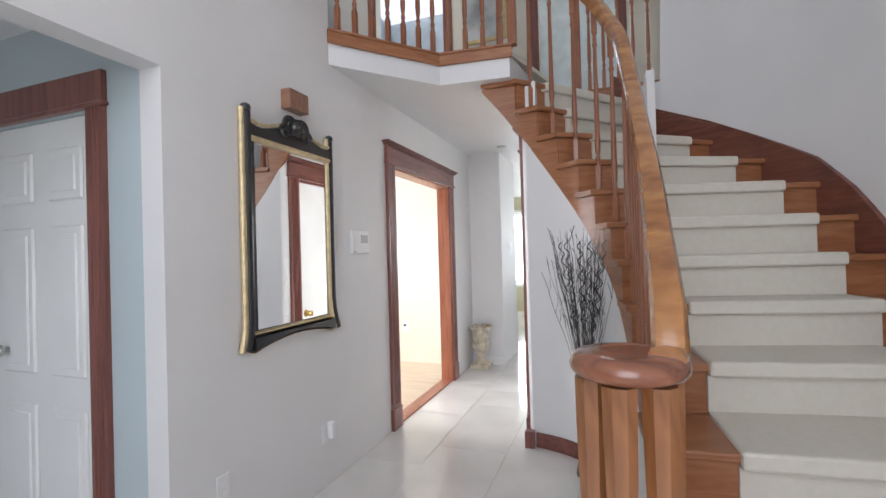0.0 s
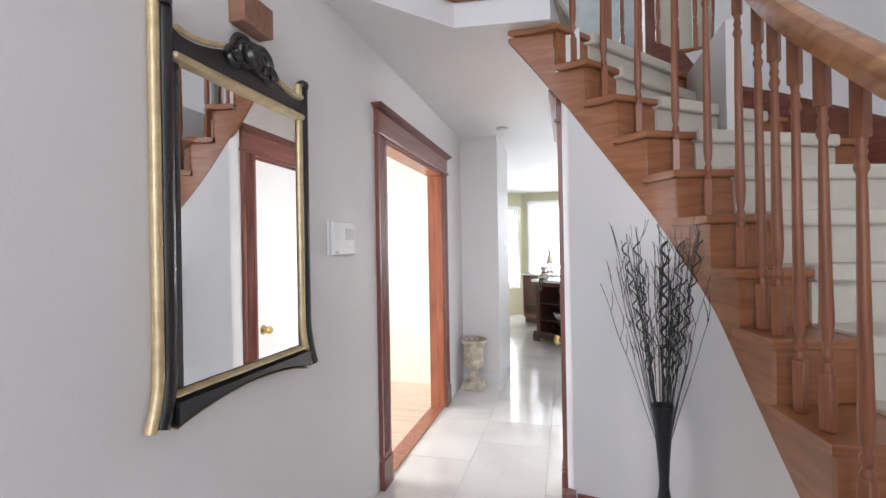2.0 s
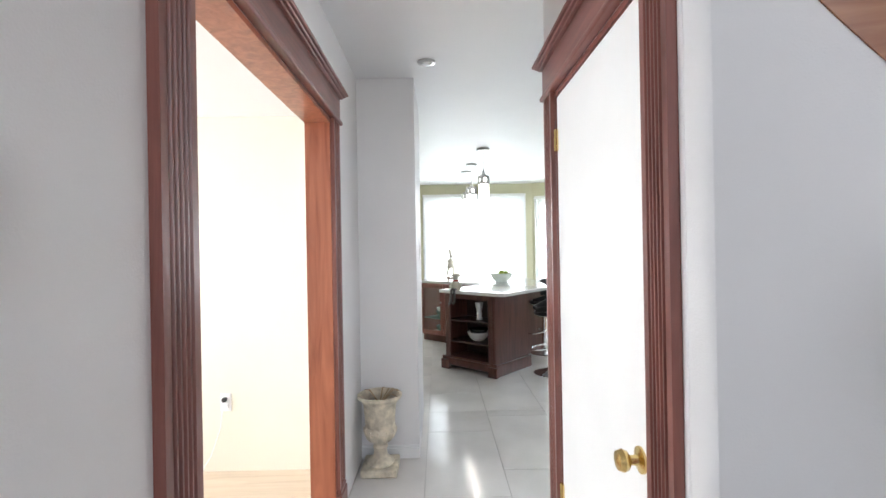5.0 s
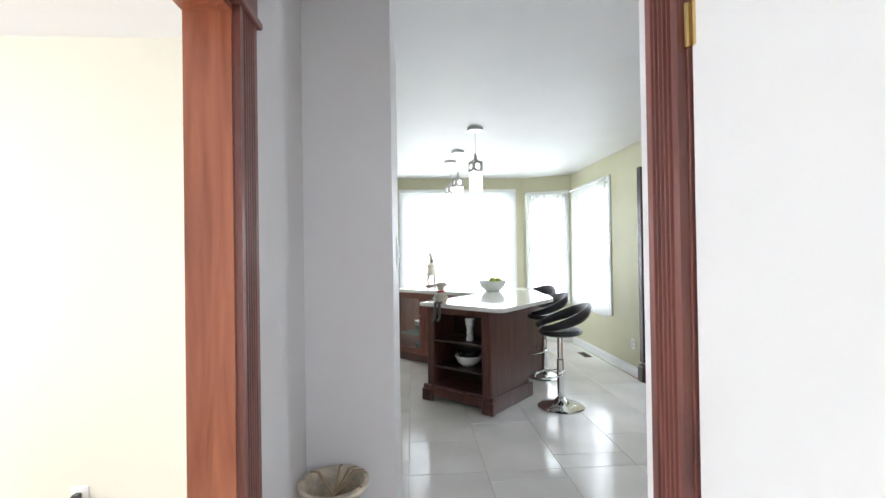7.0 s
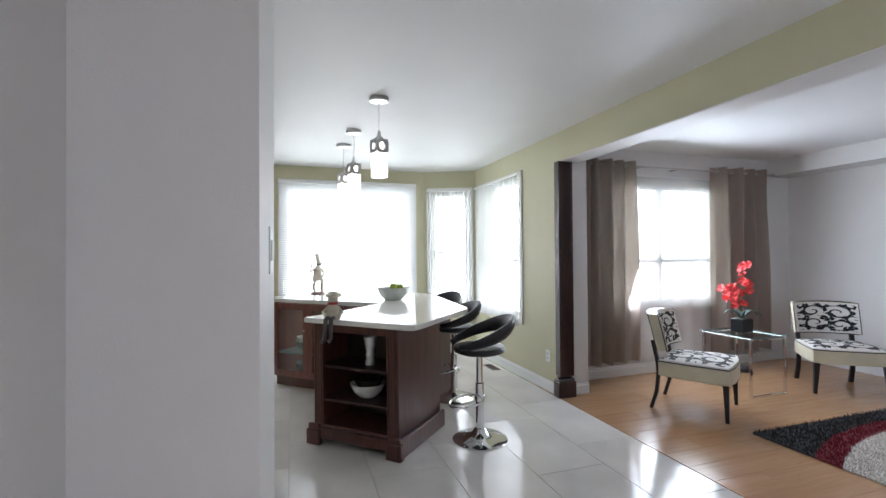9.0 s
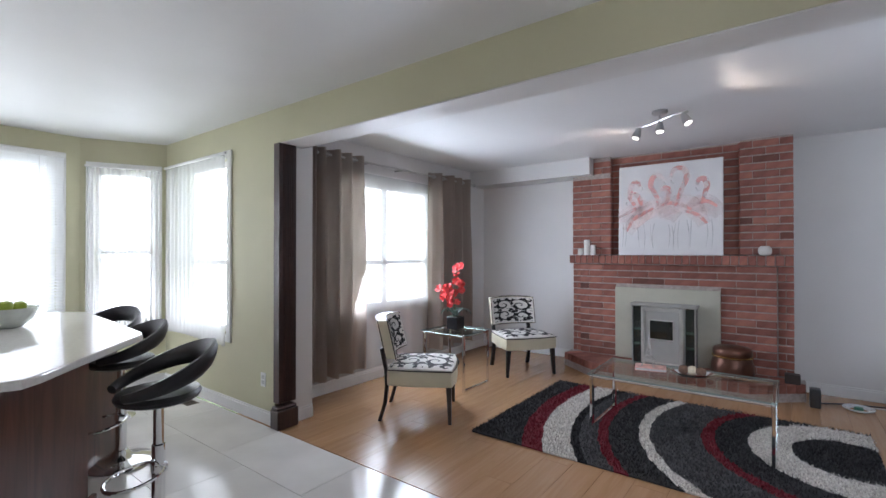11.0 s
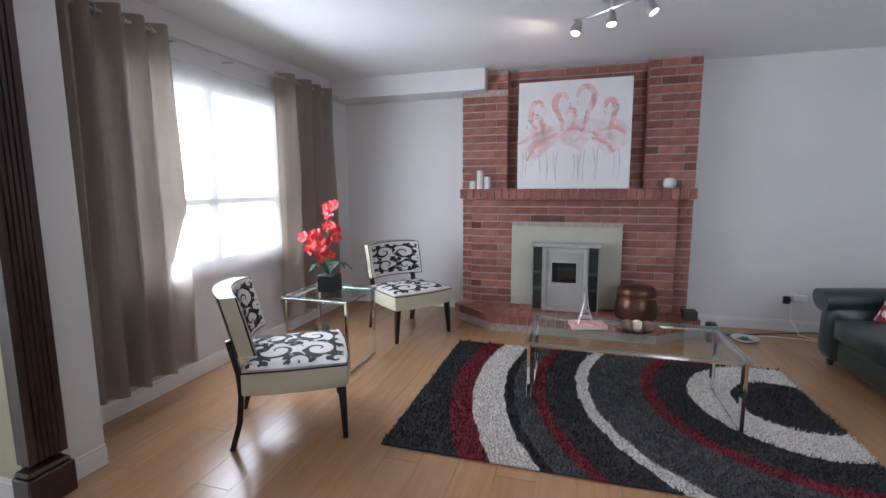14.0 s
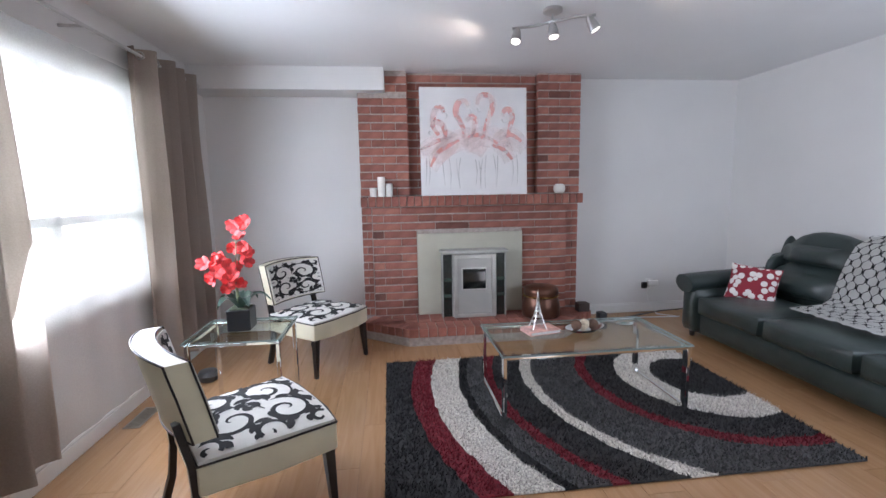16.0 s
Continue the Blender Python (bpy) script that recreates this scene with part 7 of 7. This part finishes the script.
    for off in (0.036, -0.046):
        bm = bmesh.new()
        loop = [Vector(c[-1]) for c in rows] + [Vector(p) for p in rows[-1][::-1][1:]] + [Vector(c[0]) for c in rows[::-1][1:]] + [Vector(p) for p in rows[0][1:-1]]
        sweep(bm, [p + Vector((0, off, 0)) for p in loop], round_section(0.0045, 6), closed=True, up=(0, 1, 0.1))
        part("piping", bm, BLACKLEG, th, "", True)
    for sx in (-1, 1):
        bm = bmesh.new()
        taper(bm, (sx * 0.27, 0.26, 0.305), (sx * 0.29, 0.27, 0.0), 0.022, 0.013)
        part("leg", bm, BLACKLEG, th)
        bm = bmesh.new()
        pts = [(sx * 0.235, -0.30, 0.60), (sx * 0.235, -0.262, 0.42), (sx * 0.235, -0.255, 0.30), (sx * 0.237, -0.27, 0.15), (sx * 0.24, -0.315, 0.0)]
        sweep(bm, pts, [(-0.019, -0.014), (0.019, -0.014), (0.019, 0.014), (-0.019, 0.014)], up=(0, 1, 0))
        part("leg", bm, BLACKLEG, th)


slipper_chair(2.445, 7.255, -147, "cream chair with black scroll fabric beside the curtain")
slipper_chair(4.24, 7.22, 143, "cream chair with black scroll fabric beside the fireplace")

TABLEGLASS = glass_mat("table_glass", (0.90, 0.95, 0.93))
EDGEGLASS = mat("green_glass_edge", (0.22, 0.27, 0.26), 0.1, var=0.1)


def glass_table(name, label, x0, y0, x1, y1, h, leg, along_x=True):
    th = thing(name, label, "table")
    bm = bmesh.new()
    box(bm, x0, y0, h - 0.012, x1, y1, h, 0.002)
    part("glass_top", bm, TABLEGLASS, th, "clear glass top").visible_shadow = False
    bm = bmesh.new()
    for s in ((x0 - 0.002, y0 - 0.002, x1 + 0.002, y0 + 0.001), (x0 - 0.002, y1 - 0.001, x1 + 0.002, y1 + 0.002), (x0 - 0.002, y0 + 0.001, x0 + 0.001, y1 - 0.001), (x1 - 0.001, y0 + 0.001, x1 + 0.002, y1 - 0.001)):
        box(bm, s[0], s[1], h - 0.011, s[2], s[3], h - 0.001)
    part("glass_edge", bm, EDGEGLASS, th, "green glass edge")
    t = 0.022
    for yy in (y0 + 0.01, y1 - 0.01 - t):
        for xx in (x0 + 0.01, x1 - 0.01 - leg):
            bm = bmesh.new()
            box(bm, xx, yy, 0.0, xx + leg, yy + t, h - 0.013, 0.003)
            part("leg", bm, CHROME, th, "flat chrome leg")
        bm = bmesh.new()
        box(bm, x0 + 0.01 + leg, yy, 0.0, x1 - 0.01 - leg, yy + t, 0.022, 0.003)
        part("floor_bar", bm, CHROME, th)
        bm = bmesh.new()
        box(bm, x0 + 0.01 + leg, yy, h - 0.035, x1 - 0.01 - leg, yy + t, h - 0.013, 0.003)
        part("top_bar", bm, CHROME, th)
    for xx in (x0 + 0.012, x1 - 0.034):
        bm = bmesh.new()
        box(bm, xx, y0 + 0.01 + t, h - 0.033, xx + t, y1 - 0.01 - t, h - 0.013, 0.003)
        part("side_rail", bm, CHROME, th)


glass_table("coffee_table", "low glass coffee table with chrome legs on the rug", 2.945, 4.745, 3.60, 5.955, 0.425, 0.05)
glass_table("side_table", "square glass side table with chrome legs under the window", 3.085, 7.24, 3.585, 7.79, 0.572, 0.03)
for o in bpy.data.objects:
    if o.name.startswith("coffee_table") and o.parent is None:
        o.location.z = 0.014

# table pieces
th = thing("book", "white and red book on the coffee table", "book")
bm = bmesh.new()
BM = pose(3.36, 5.585, 0.4395, 0, 0, 12)
box(bm, -0.075, -0.115, 0, 0.075, 0.115, 0.004, 0.001, BM)
box(bm, -0.075, -0.115, 0.022, 0.075, 0.115, 0.026, 0.001, BM)
box(bm, -0.075, 0.111, 0.004, 0.075, 0.115, 0.022, 0, BM)
part("cover", bm, mat("red_white_cover", (0.68, 0.40, 0.35), 0.4, var=0.5, scale=12), th, "red and white cover")
bm = bmesh.new()
box(bm, -0.072, -0.112, 0.0045, 0.072, 0.11, 0.0215, 0, BM)
part("pages", bm, CANVAS, th, "white pages")
th = thing("tower_ornament", "silver lattice tower ornament standing on the book", "ornament")
T0 = Matrix.Translation((3.37, 5.60, 0.4665))
bm = bmesh.new()
for sx in (-1, 1):
    for sy in (-1, 1):
        pts = [T0 @ Vector((sx * (0.042 * (1 - f) ** 1.8 + 0.005), sy * (0.042 * (1 - f) ** 1.8 + 0.005), f * 0.2)) for f in np.linspace(0, 1, 9)]
        sweep(bm, pts, round_section(0.0042, 6), up=(0.3, 1, 0))
for z, s in ((0.035, 0.04), (0.075, 0.026), (0.115, 0.017)):
    box(bm, -s, -s, z, s, s, z + 0.008, 0.002, T0)
part("lattice", bm, STEEL, th, "", True)
bm = bmesh.new()
lathe(bm, [(0.009, 0.195), (0.011, 0.205), (0.006, 0.21), (0.008, 0.225), (0.003, 0.24), (0.001, 0.265)], 10, T0)
part("spire", bm, STEEL, th, "", True)
th = thing("dish", "oval silver dish with decorative balls", "dish")
bm = bmesh.new()
DM = Matrix.Translation((3.33, 5.28, 0.4395)) @ Matrix.Rotation(radians(20), 4, "Z") @ Matrix.Diagonal((0.75, 1.25, 1, 1))
lathe(bm, [(0.06, 0), (0.09, 0.006), (0.125, 0.03), (0.12, 0.03), (0.085, 0.01), (0.005, 0.006)], 28, DM)
part("plate", bm, CHROME, th, "", True)
for i, (dx, dy, c) in enumerate(((0.0, 0.06, (0.16, 0.09, 0.06)), (0.01, 0.0, (0.66, 0.6, 0.48)), (0.0, -0.06, (0.14, 0.08, 0.055)))):
    bm = bmesh.new()
    bmesh.ops.create_icosphere(bm, subdivisions=3, radius=0.036, matrix=Matrix.Translation((3.33 + dx, 5.28 + dy, 0.4395 + 0.043)))
    tagged(part("decor_ball", bm, mat(f"ball_weave_{'abc'[i]}", c, 0.8, var=0.35, scale=40, bump=0.8, bump_scale=90), None, "", True), "woven decorative ball in the dish" if i != 1 else "cream decorative ball in the dish", "ball", "balls in the dish")

# orchid
th = thing("orchid", "red artificial orchid in a square black pot", "plant", Matrix.Translation((3.345, 7.53, 0.5725)))
bm = bmesh.new()
box(bm, -0.07, -0.07, 0, 0.07, 0.07, 0.135, 0.006)
part("pot", bm, VASE, th, "square black pot")
bm = bmesh.new()
box(bm, -0.06, -0.06, 0.13, 0.06, 0.06, 0.138)
part("soil", bm, mat("moss", (0.05, 0.06, 0.03), 0.95, var=0.4, scale=30), th, "moss")
LEAF = mat("blue_green_leaf", (0.10, 0.16, 0.13), 0.35, var=0.25, scale=12)
for a, l in ((20, 0.15), (75, 0.12), (150, 0.15), (215, 0.13), (285, 0.16), (330, 0.12)):
    bm, rows = bmesh.new(), []
    for i in range(9):
        f = i / 8
        r, z = 0.02 + l * f, 0.135 + 0.09 * math.sin(f * 2.6) - 0.02 * f
        wd = 0.032 * math.sin(math.pi * (0.12 + 0.86 * f)) ** 0.7
        rows.append([bm.verts.new((r, s * wd, z + 0.012 * abs(s))) for s in (-1, 0, 1)])
    for p, q in zip(rows, rows[1:]):
        for j in range(2):
            bm.faces.new((p[j], p[j + 1], q[j + 1], q[j]))
    bmesh.ops.solidify(bm, geom=list(bm.faces), thickness=0.003)
    part("leaf", bm, LEAF, th, "", True, Matrix.Rotation(radians(a), 4, "Z"))
STEM = mat("grey_green_stem", (0.22, 0.25, 0.14), 0.6)
PETAL = mat("coral_red_petal", (0.85, 0.10, 0.10), 0.55, var=0.25, scale=30)
random.seed(21)


def flower_mesh():
    bm = bmesh.new()
    for k in range(5):
        a = k * 72 + random.uniform(-8, 8)
        m = Matrix.Rotation(radians(a), 4, "Z") @ Matrix.Rotation(radians(-22), 4, "Y")
        grid = []
        for i in range(5):
            f = i / 4
            wd = 0.026 * math.sin(math.pi * (0.1 + 0.82 * f)) ** 0.6
            grid.append([bm.verts.new(m @ Vector((0.004 + 0.05 * f, s * wd, 0.012 * f * f - 0.006 * abs(s) + 0.003 * math.sin(9 * f + s * 3)))) for s in (-1, -0.4, 0.4, 1)])
        for p, q in zip(grid, grid[1:]):
            for j in range(3):
                bm.faces.new((p[j], p[j + 1], q[j + 1], q[j]))
    lathe(bm, [(0.003, -0.004), (0.009, 0.004), (0.006, 0.014), (0.001, 0.018)], 8)
    me = finish(bm, True)
    me.materials.append(PETAL)
    return me


FLOWERS = [flower_mesh() for _ in range(3)]
for s, (tip, n) in enumerate((((0.02, 0.0, 0.64), 8), ((0.0, 0.14, 0.40), 15), ((-0.04, 0.06, 0.33), 12), ((0.04, -0.02, 0.5), 5))):
    base = Vector((0.01 * s - 0.015, 0.005, 0.13))
    ctrl = [base, base + Vector((0, 0.01, 0.16)), Vector((tip[0] * 0.5, tip[1] * 0.35, tip[2] * 0.82 + 0.05)), Vector(tip)]
    pts = [spline(ctrl, f) for f in np.linspace(0, 2.999, 16)]
    bm = bmesh.new()
    sweep(bm, pts, round_section(0.0035, 6), up=(1, 0.2, 0))
    part("stem", bm, STEM, th, "", True)
    for i in range(n):
        c = pts[15 - min(15, int(i * (6 if s else 4) / n))] + Vector((random.uniform(-0.055, 0.05), random.uniform(-0.06, 0.06), random.uniform(-0.07, 0.05)))
        if s == 0 and i > 4:
            c = Vector((0.0, -0.04, 0.5)) + Vector((random.uniform(-0.03, 0.03), random.uniform(-0.03, 0.03), random.uniform(-0.03, 0.03)))
        ob = new("flower", FLOWERS[i % 3])
        ob.parent = th
        q = Vector((random.uniform(-1, -0.2), random.uniform(-0.7, 0.5), random.uniform(-0.2, 0.6))).to_track_quat("Z", "Y")
        ob.matrix_basis = Matrix.LocRotScale(c, q, Vector((1, 1, 1)) * random.uniform(0.72, 0.98))

# bowl and basket things under the side table
bm = bmesh.new()
lathe(bm, [(0.05, 0), (0.07, 0.01), (0.08, 0.05), (0.06, 0.08), (0.02, 0.085)], 18, Matrix.Translation((3.95, 8.0, 0)))
tagged(part("dark_pot", bm, mat("dark_pot_glaze", (0.05, 0.05, 0.05), 0.4), None, "", True), "small dark pot on the floor by the curtain", "pot")

# ---- sofa ----
GREEN = mat("dark_green_leather", (0.026, 0.040, 0.038), 0.32, var=0.25, scale=5, bump=0.25, bump_scale=120, coat=0.15)
sofa = thing("sofa", "dark green leather sofa with rolled arms", "sofa")


def cushion(x0, y0, z0, x1, y1, z1, puff=0.03, bev=0.05, tilt=0.0):
    bm = bmesh.new()
    box(bm, x0, y0, z0, x1, y1, z1)
    bmesh.ops.subdivide_edges(bm, edges=list(bm.edges), cuts=7, use_grid_fill=True)
    c = Vector(((x0 + x1) / 2, (y0 + y1) / 2, (z0 + z1) / 2))
    h = Vector(((x1 - x0) / 2, (y1 - y0) / 2, (z1 - z0) / 2))
    for v in bm.verts:
        d = v.co - c
        u = Vector((d.x / h.x, d.y / h.y, d.z / h.z))
        for k in range(3):
            others = [abs(u[j]) for j in range(3) if j != k]
            edge = max(others)
            d[k] *= 1 - (bev / h[k]) * edge**6 * 0.8
            if abs(u[k]) > 0.98:
                d[k] += math.copysign(puff, d[k]) * (1 - others[0] ** 2) * (1 - others[1] ** 2)
        d.y += tilt * d.z
        d += Vector((noise.noise(v.co * 6), noise.noise(v.co * 6 + Vector((9, 0, 0))), noise.noise(v.co * 6 + Vector((0, 9, 0))))) * 0.006
        v.co = c + d
    return bm


SX0, SX1 = 2.02, 4.18
part("base", cushion(SX0, 2.98, 0.05, SX1 + 0.02, 3.80, 0.26, 0.01, 0.02), GREEN, sofa, "", True)
for i in range(3):
    a = SX0 + (SX1 - SX0) * i / 3
    b = SX0 + (SX1 - SX0) * (i + 1) / 3
    part("seat_cushion", cushion(a + 0.003, 3.15, 0.24, b - 0.003, 3.86, 0.43, 0.012, 0.03), GREEN, sofa, "", True)
    part("back_cushion", cushion(a + 0.006, 2.86, 0.40, b - 0.006, 3.18, 0.72, 0.05, 0.07, -0.18), GREEN, sofa, "", True)
    part("head_cushion", cushion(a + 0.006, 2.80, 0.66, b - 0.006, 3.08, 0.95, 0.05, 0.08, -0.18), GREEN, sofa, "", True)
part("back_frame", cushion(SX0 - 0.06, 2.78, 0.06, SX1 + 0.06, 3.0, 0.88, 0.01, 0.1), GREEN, sofa, "", True)
for x0 in (SX1 - 0.12, SX0 - 0.16):
    part("back_shoulder", cushion(x0, 2.80, 0.42, x0 + 0.28, 3.10, 0.89, 0.05, 0.13, -0.16), GREEN, sofa, "", True)
for x0 in (SX1, SX0 - 0.27):
    part("arm", cushion(x0 + 0.03, 2.86, 0.03, x0 + 0.25, 3.83, 0.50, 0.015, 0.04), GREEN, sofa, "", True)
    bm = bmesh.new()
    prof = [(0.12 * math.cos(a), 0.085 * math.sin(a)) for a in np.linspace(0, 2 * math.pi, 18, endpoint=False)]
    sweep(bm, [(x0 + 0.14, 2.88, 0.55), (x0 + 0.14, 3.2, 0.545), (x0 + 0.14, 3.6, 0.53), (x0 + 0.14, 3.83, 0.515), (x0 + 0.14, 3.87, 0.51)], prof)
    part("arm_roll", bm, GREEN, sofa, "rolled arm top", True)
    for yy in (2.92, 3.76):
        bm = bmesh.new()
        lathe(bm, [(0.02, 0), (0.028, 0.05)], 10, Matrix.Translation((x0 + 0.14, yy, 0)))
        part("foot", bm, BLACKLEG, sofa)


def flower_print():
    m = bpy.data.materials.new("red_white_print")
    m.use_nodes = True
    nt = m.node_tree
    b = nt.nodes["Principled BSDF"]
    b.inputs["Roughness"].default_value = 0.85
    tc = nt.nodes.new("ShaderNodeTexCoord")
    v = nt.nodes.new("ShaderNodeTexVoronoi")
    v.inputs["Scale"].default_value, v.inputs["Randomness"].default_value = 17.0, 0.8
    nt.links.new(tc.outputs["Object"], v.inputs["Vector"])
    cr = nt.nodes.new("ShaderNodeValToRGB")
    cr.color_ramp.elements[0].position, cr.color_ramp.elements[0].color = 0.42, (0.72, 0.68, 0.66, 1)
    cr.color_ramp.elements[1].position, cr.color_ramp.elements[1].color = 0.48, (0.26, 0.02, 0.035, 1)
    nt.links.new(v.outputs["Distance"], cr.inputs["Fac"])
    nt.links.new(cr.outputs[0], b.inputs["Base Color"])
    return m


bm, rows = bmesh.new(), []
for i in range(15):
    u = i / 7 - 1
    rows.append([])
    for j in range(15):
        v = j / 7 - 1
        h = 0.06 * ((1 - u * u) * (1 - v * v)) ** 0.45 + 0.004
        x, z = 0.19 * u * (1 - 0.07 * (1 - v * v)), 0.16 * v * (1 - 0.07 * (1 - u * u))
        rows[-1].append([bm.verts.new((x, s * (h + 0.004 * noise.noise(Vector((u * 2, v * 2, s)))), z)) for s in (1, -1)])
for i in range(14):
    for j in range(14):
        for s in (0, 1):
            q = [rows[i][j][s], rows[i + 1][j][s], rows[i + 1][j + 1][s], rows[i][j + 1][s]]
            bm.faces.new(q[::-1] if s == 0 else q)
ring = [rows[i][0] for i in range(14)] + [rows[14][j] for j in range(14)] + [rows[i][14] for i in range(14, 0, -1)] + [rows[0][j] for j in range(14, 0, -1)]
for a, b in zip(ring, ring[1:] + ring[:1]):
    bm.faces.new((a[0], a[1], b[1], b[0]))
bmesh.ops.recalc_face_normals(bm, faces=list(bm.faces))
ob = part("throw_pillow", bm, flower_print(), None, "", True, pose(3.97, 3.47, 0.558, 22, -5, 38))
tagged(ob, "dark red pillow with white flowers on the sofa", "pillow")
bm, rows = bmesh.new(), []
path = [(2.76, 0.72), (2.77, 0.9), (2.84, 0.985), (2.98, 0.985), (3.10, 0.92), (3.155, 0.80), (3.20, 0.66), (3.24, 0.52), (3.32, 0.475), (3.5, 0.47), (3.62, 0.468)]
for i in range(25):
    f = i / 24
    col = []
    for j, (y, z) in enumerate(path):
        g = j / (len(path) - 1)
        x = 3.43 - 0.62 * f - 0.02 * math.sin(g * 7) + 0.05 * g * (0.5 - f)
        wv = 0.008 * math.sin(f * 22 + g * 5)
        col.append(bm.verts.new((x, y + wv + 0.012, z + 0.016 + abs(wv))))
    rows.append(col)
for a, b in zip(rows, rows[1:]):
    for j in range(len(path) - 1):
        bm.faces.new((a[j], a[j + 1], b[j + 1], b[j]))
bmesh.ops.solidify(bm, geom=list(bm.faces), thickness=0.008)
tagged(part("throw_blanket", bm, mat("white_throw_cloth", (0.80, 0.79, 0.77), 0.9, var=0.04, scale=20, bump=0.3, bump_scale=300), None, "", True), "white throw with black net pattern over the sofa", "blanket")
throw = bpy.data.objects["throw_blanket"]


def on_throw(f, g):
    """A point just above the throw, f across and g along it."""
    k = max(0, min(int(g * (len(path) - 1)), len(path) - 2))
    q = g * (len(path) - 1) - k
    (ya, za), (yb, zb) = path[k], path[k + 1]
    y, z = ya + (yb - ya) * q, za + (zb - za) * q
    nrm = Vector((za - zb, yb - ya)).normalized() * 0.011
    x = 3.43 - 0.62 * f - 0.02 * math.sin(g * 7) + 0.05 * g * (0.5 - f)
    wv = 0.008 * math.sin(f * 22 + g * 5)
    return x, y + wv + 0.012 + nrm.x, z + 0.016 + abs(wv) + nrm.y


bm = bmesh.new()
for k in range(16):
    last = None
    for i in range(321):
        g = 0.02 + 0.96 * i / 320
        c = (k + 0.5 + (0.40 if k % 2 else -0.40) * math.tanh(2.2 * math.cos(math.pi * 26 * g)) / 0.98) / 16
        row = [bm.verts.new(on_throw(min(max(c + e, 0.004), 0.996), g)) for e in (-0.0065, 0.0065)]
        if last:
            bm.faces.new((last[0], last[1], row[1], row[0]))
        last = row
part("net_print", bm, INK, throw, "black printed net")
# ---- laid floors ----
def tile_floor():
    holder = thing("floor_tiles", "polished cream marble floor tiles laid in staggered rows", "floor", kind="structure")
    sizes, W, L = {}, 0.49, 0.92
    for c in range(-6, 7):
        x0, x1 = -0.99 + c * W, -0.99 + (c + 1) * W
        for r in range(-8, 9):
            y0 = 3.855 + 0.307 * (c % 3) + r * L
            y1 = y0 + L
            for lo, hi, xl, xr in ((-2.45, 1.22, -3.07, 1.55), (1.22, 4.28, XW, 1.55), (4.28, 6.12, XW if y0 < 5.2 else -1.42, 1.44), (6.12, 10.32, -3.45, 1.44)):
                a, b, p, q = max(x0, xl), min(x1, xr), max(y0, lo), min(y1, hi)
                if b - a < 0.02 or q - p < 0.02:
                    continue
                key = (round(b - a, 3), round(q - p, 3))
                if key not in sizes:
                    bm = bmesh.new()
                    w, h = key[0] / 2 - 0.0015, key[1] / 2 - 0.0015
                    box(bm, -w, -h, -0.01, w, h, 0, 0.0012)
                    sizes[key] = finish(bm)
                    sizes[key].materials.append(TILE)
                ob = new("tile", sizes[key])
                ob.parent = holder
                ob.location = ((a + b) / 2, (p + q) / 2, 0)


def plank_floor():
    holder = thing("floor_planks", "honey-coloured glossy laminate floor planks", "floor", kind="structure")
    sizes = {}
    W, L = 0.192, 1.28
    for r in range(30):
        y0, y1 = 2.75 + r * W, min(2.75 + (r + 1) * W, 8.33)
        if y1 - y0 < 0.02:
            continue
        x = 1.445 - (r * 0.43) % L
        while x < 5.19:
            a, b = max(x, 1.445 if y0 > 4.2 else 1.62), min(x + L, 5.19)
            x += L
            if b - a < 0.03:
                continue
            key = (round(b - a, 3), round(y1 - y0, 3))
            if key not in sizes:
                bm = bmesh.new()
                w, h = key[0] / 2 - 0.0006, key[1] / 2 - 0.0006
                box(bm, -w, -h, -0.008, w, h, 0.0, 0.0008)
                sizes[key] = finish(bm)
                sizes[key].materials.append(PLANK)
            ob = new("plank", sizes[key])
            ob.parent = holder
            ob.location = ((a + b) / 2, (y0 + y1) / 2, 0.001)


tile_floor()
plank_floor()
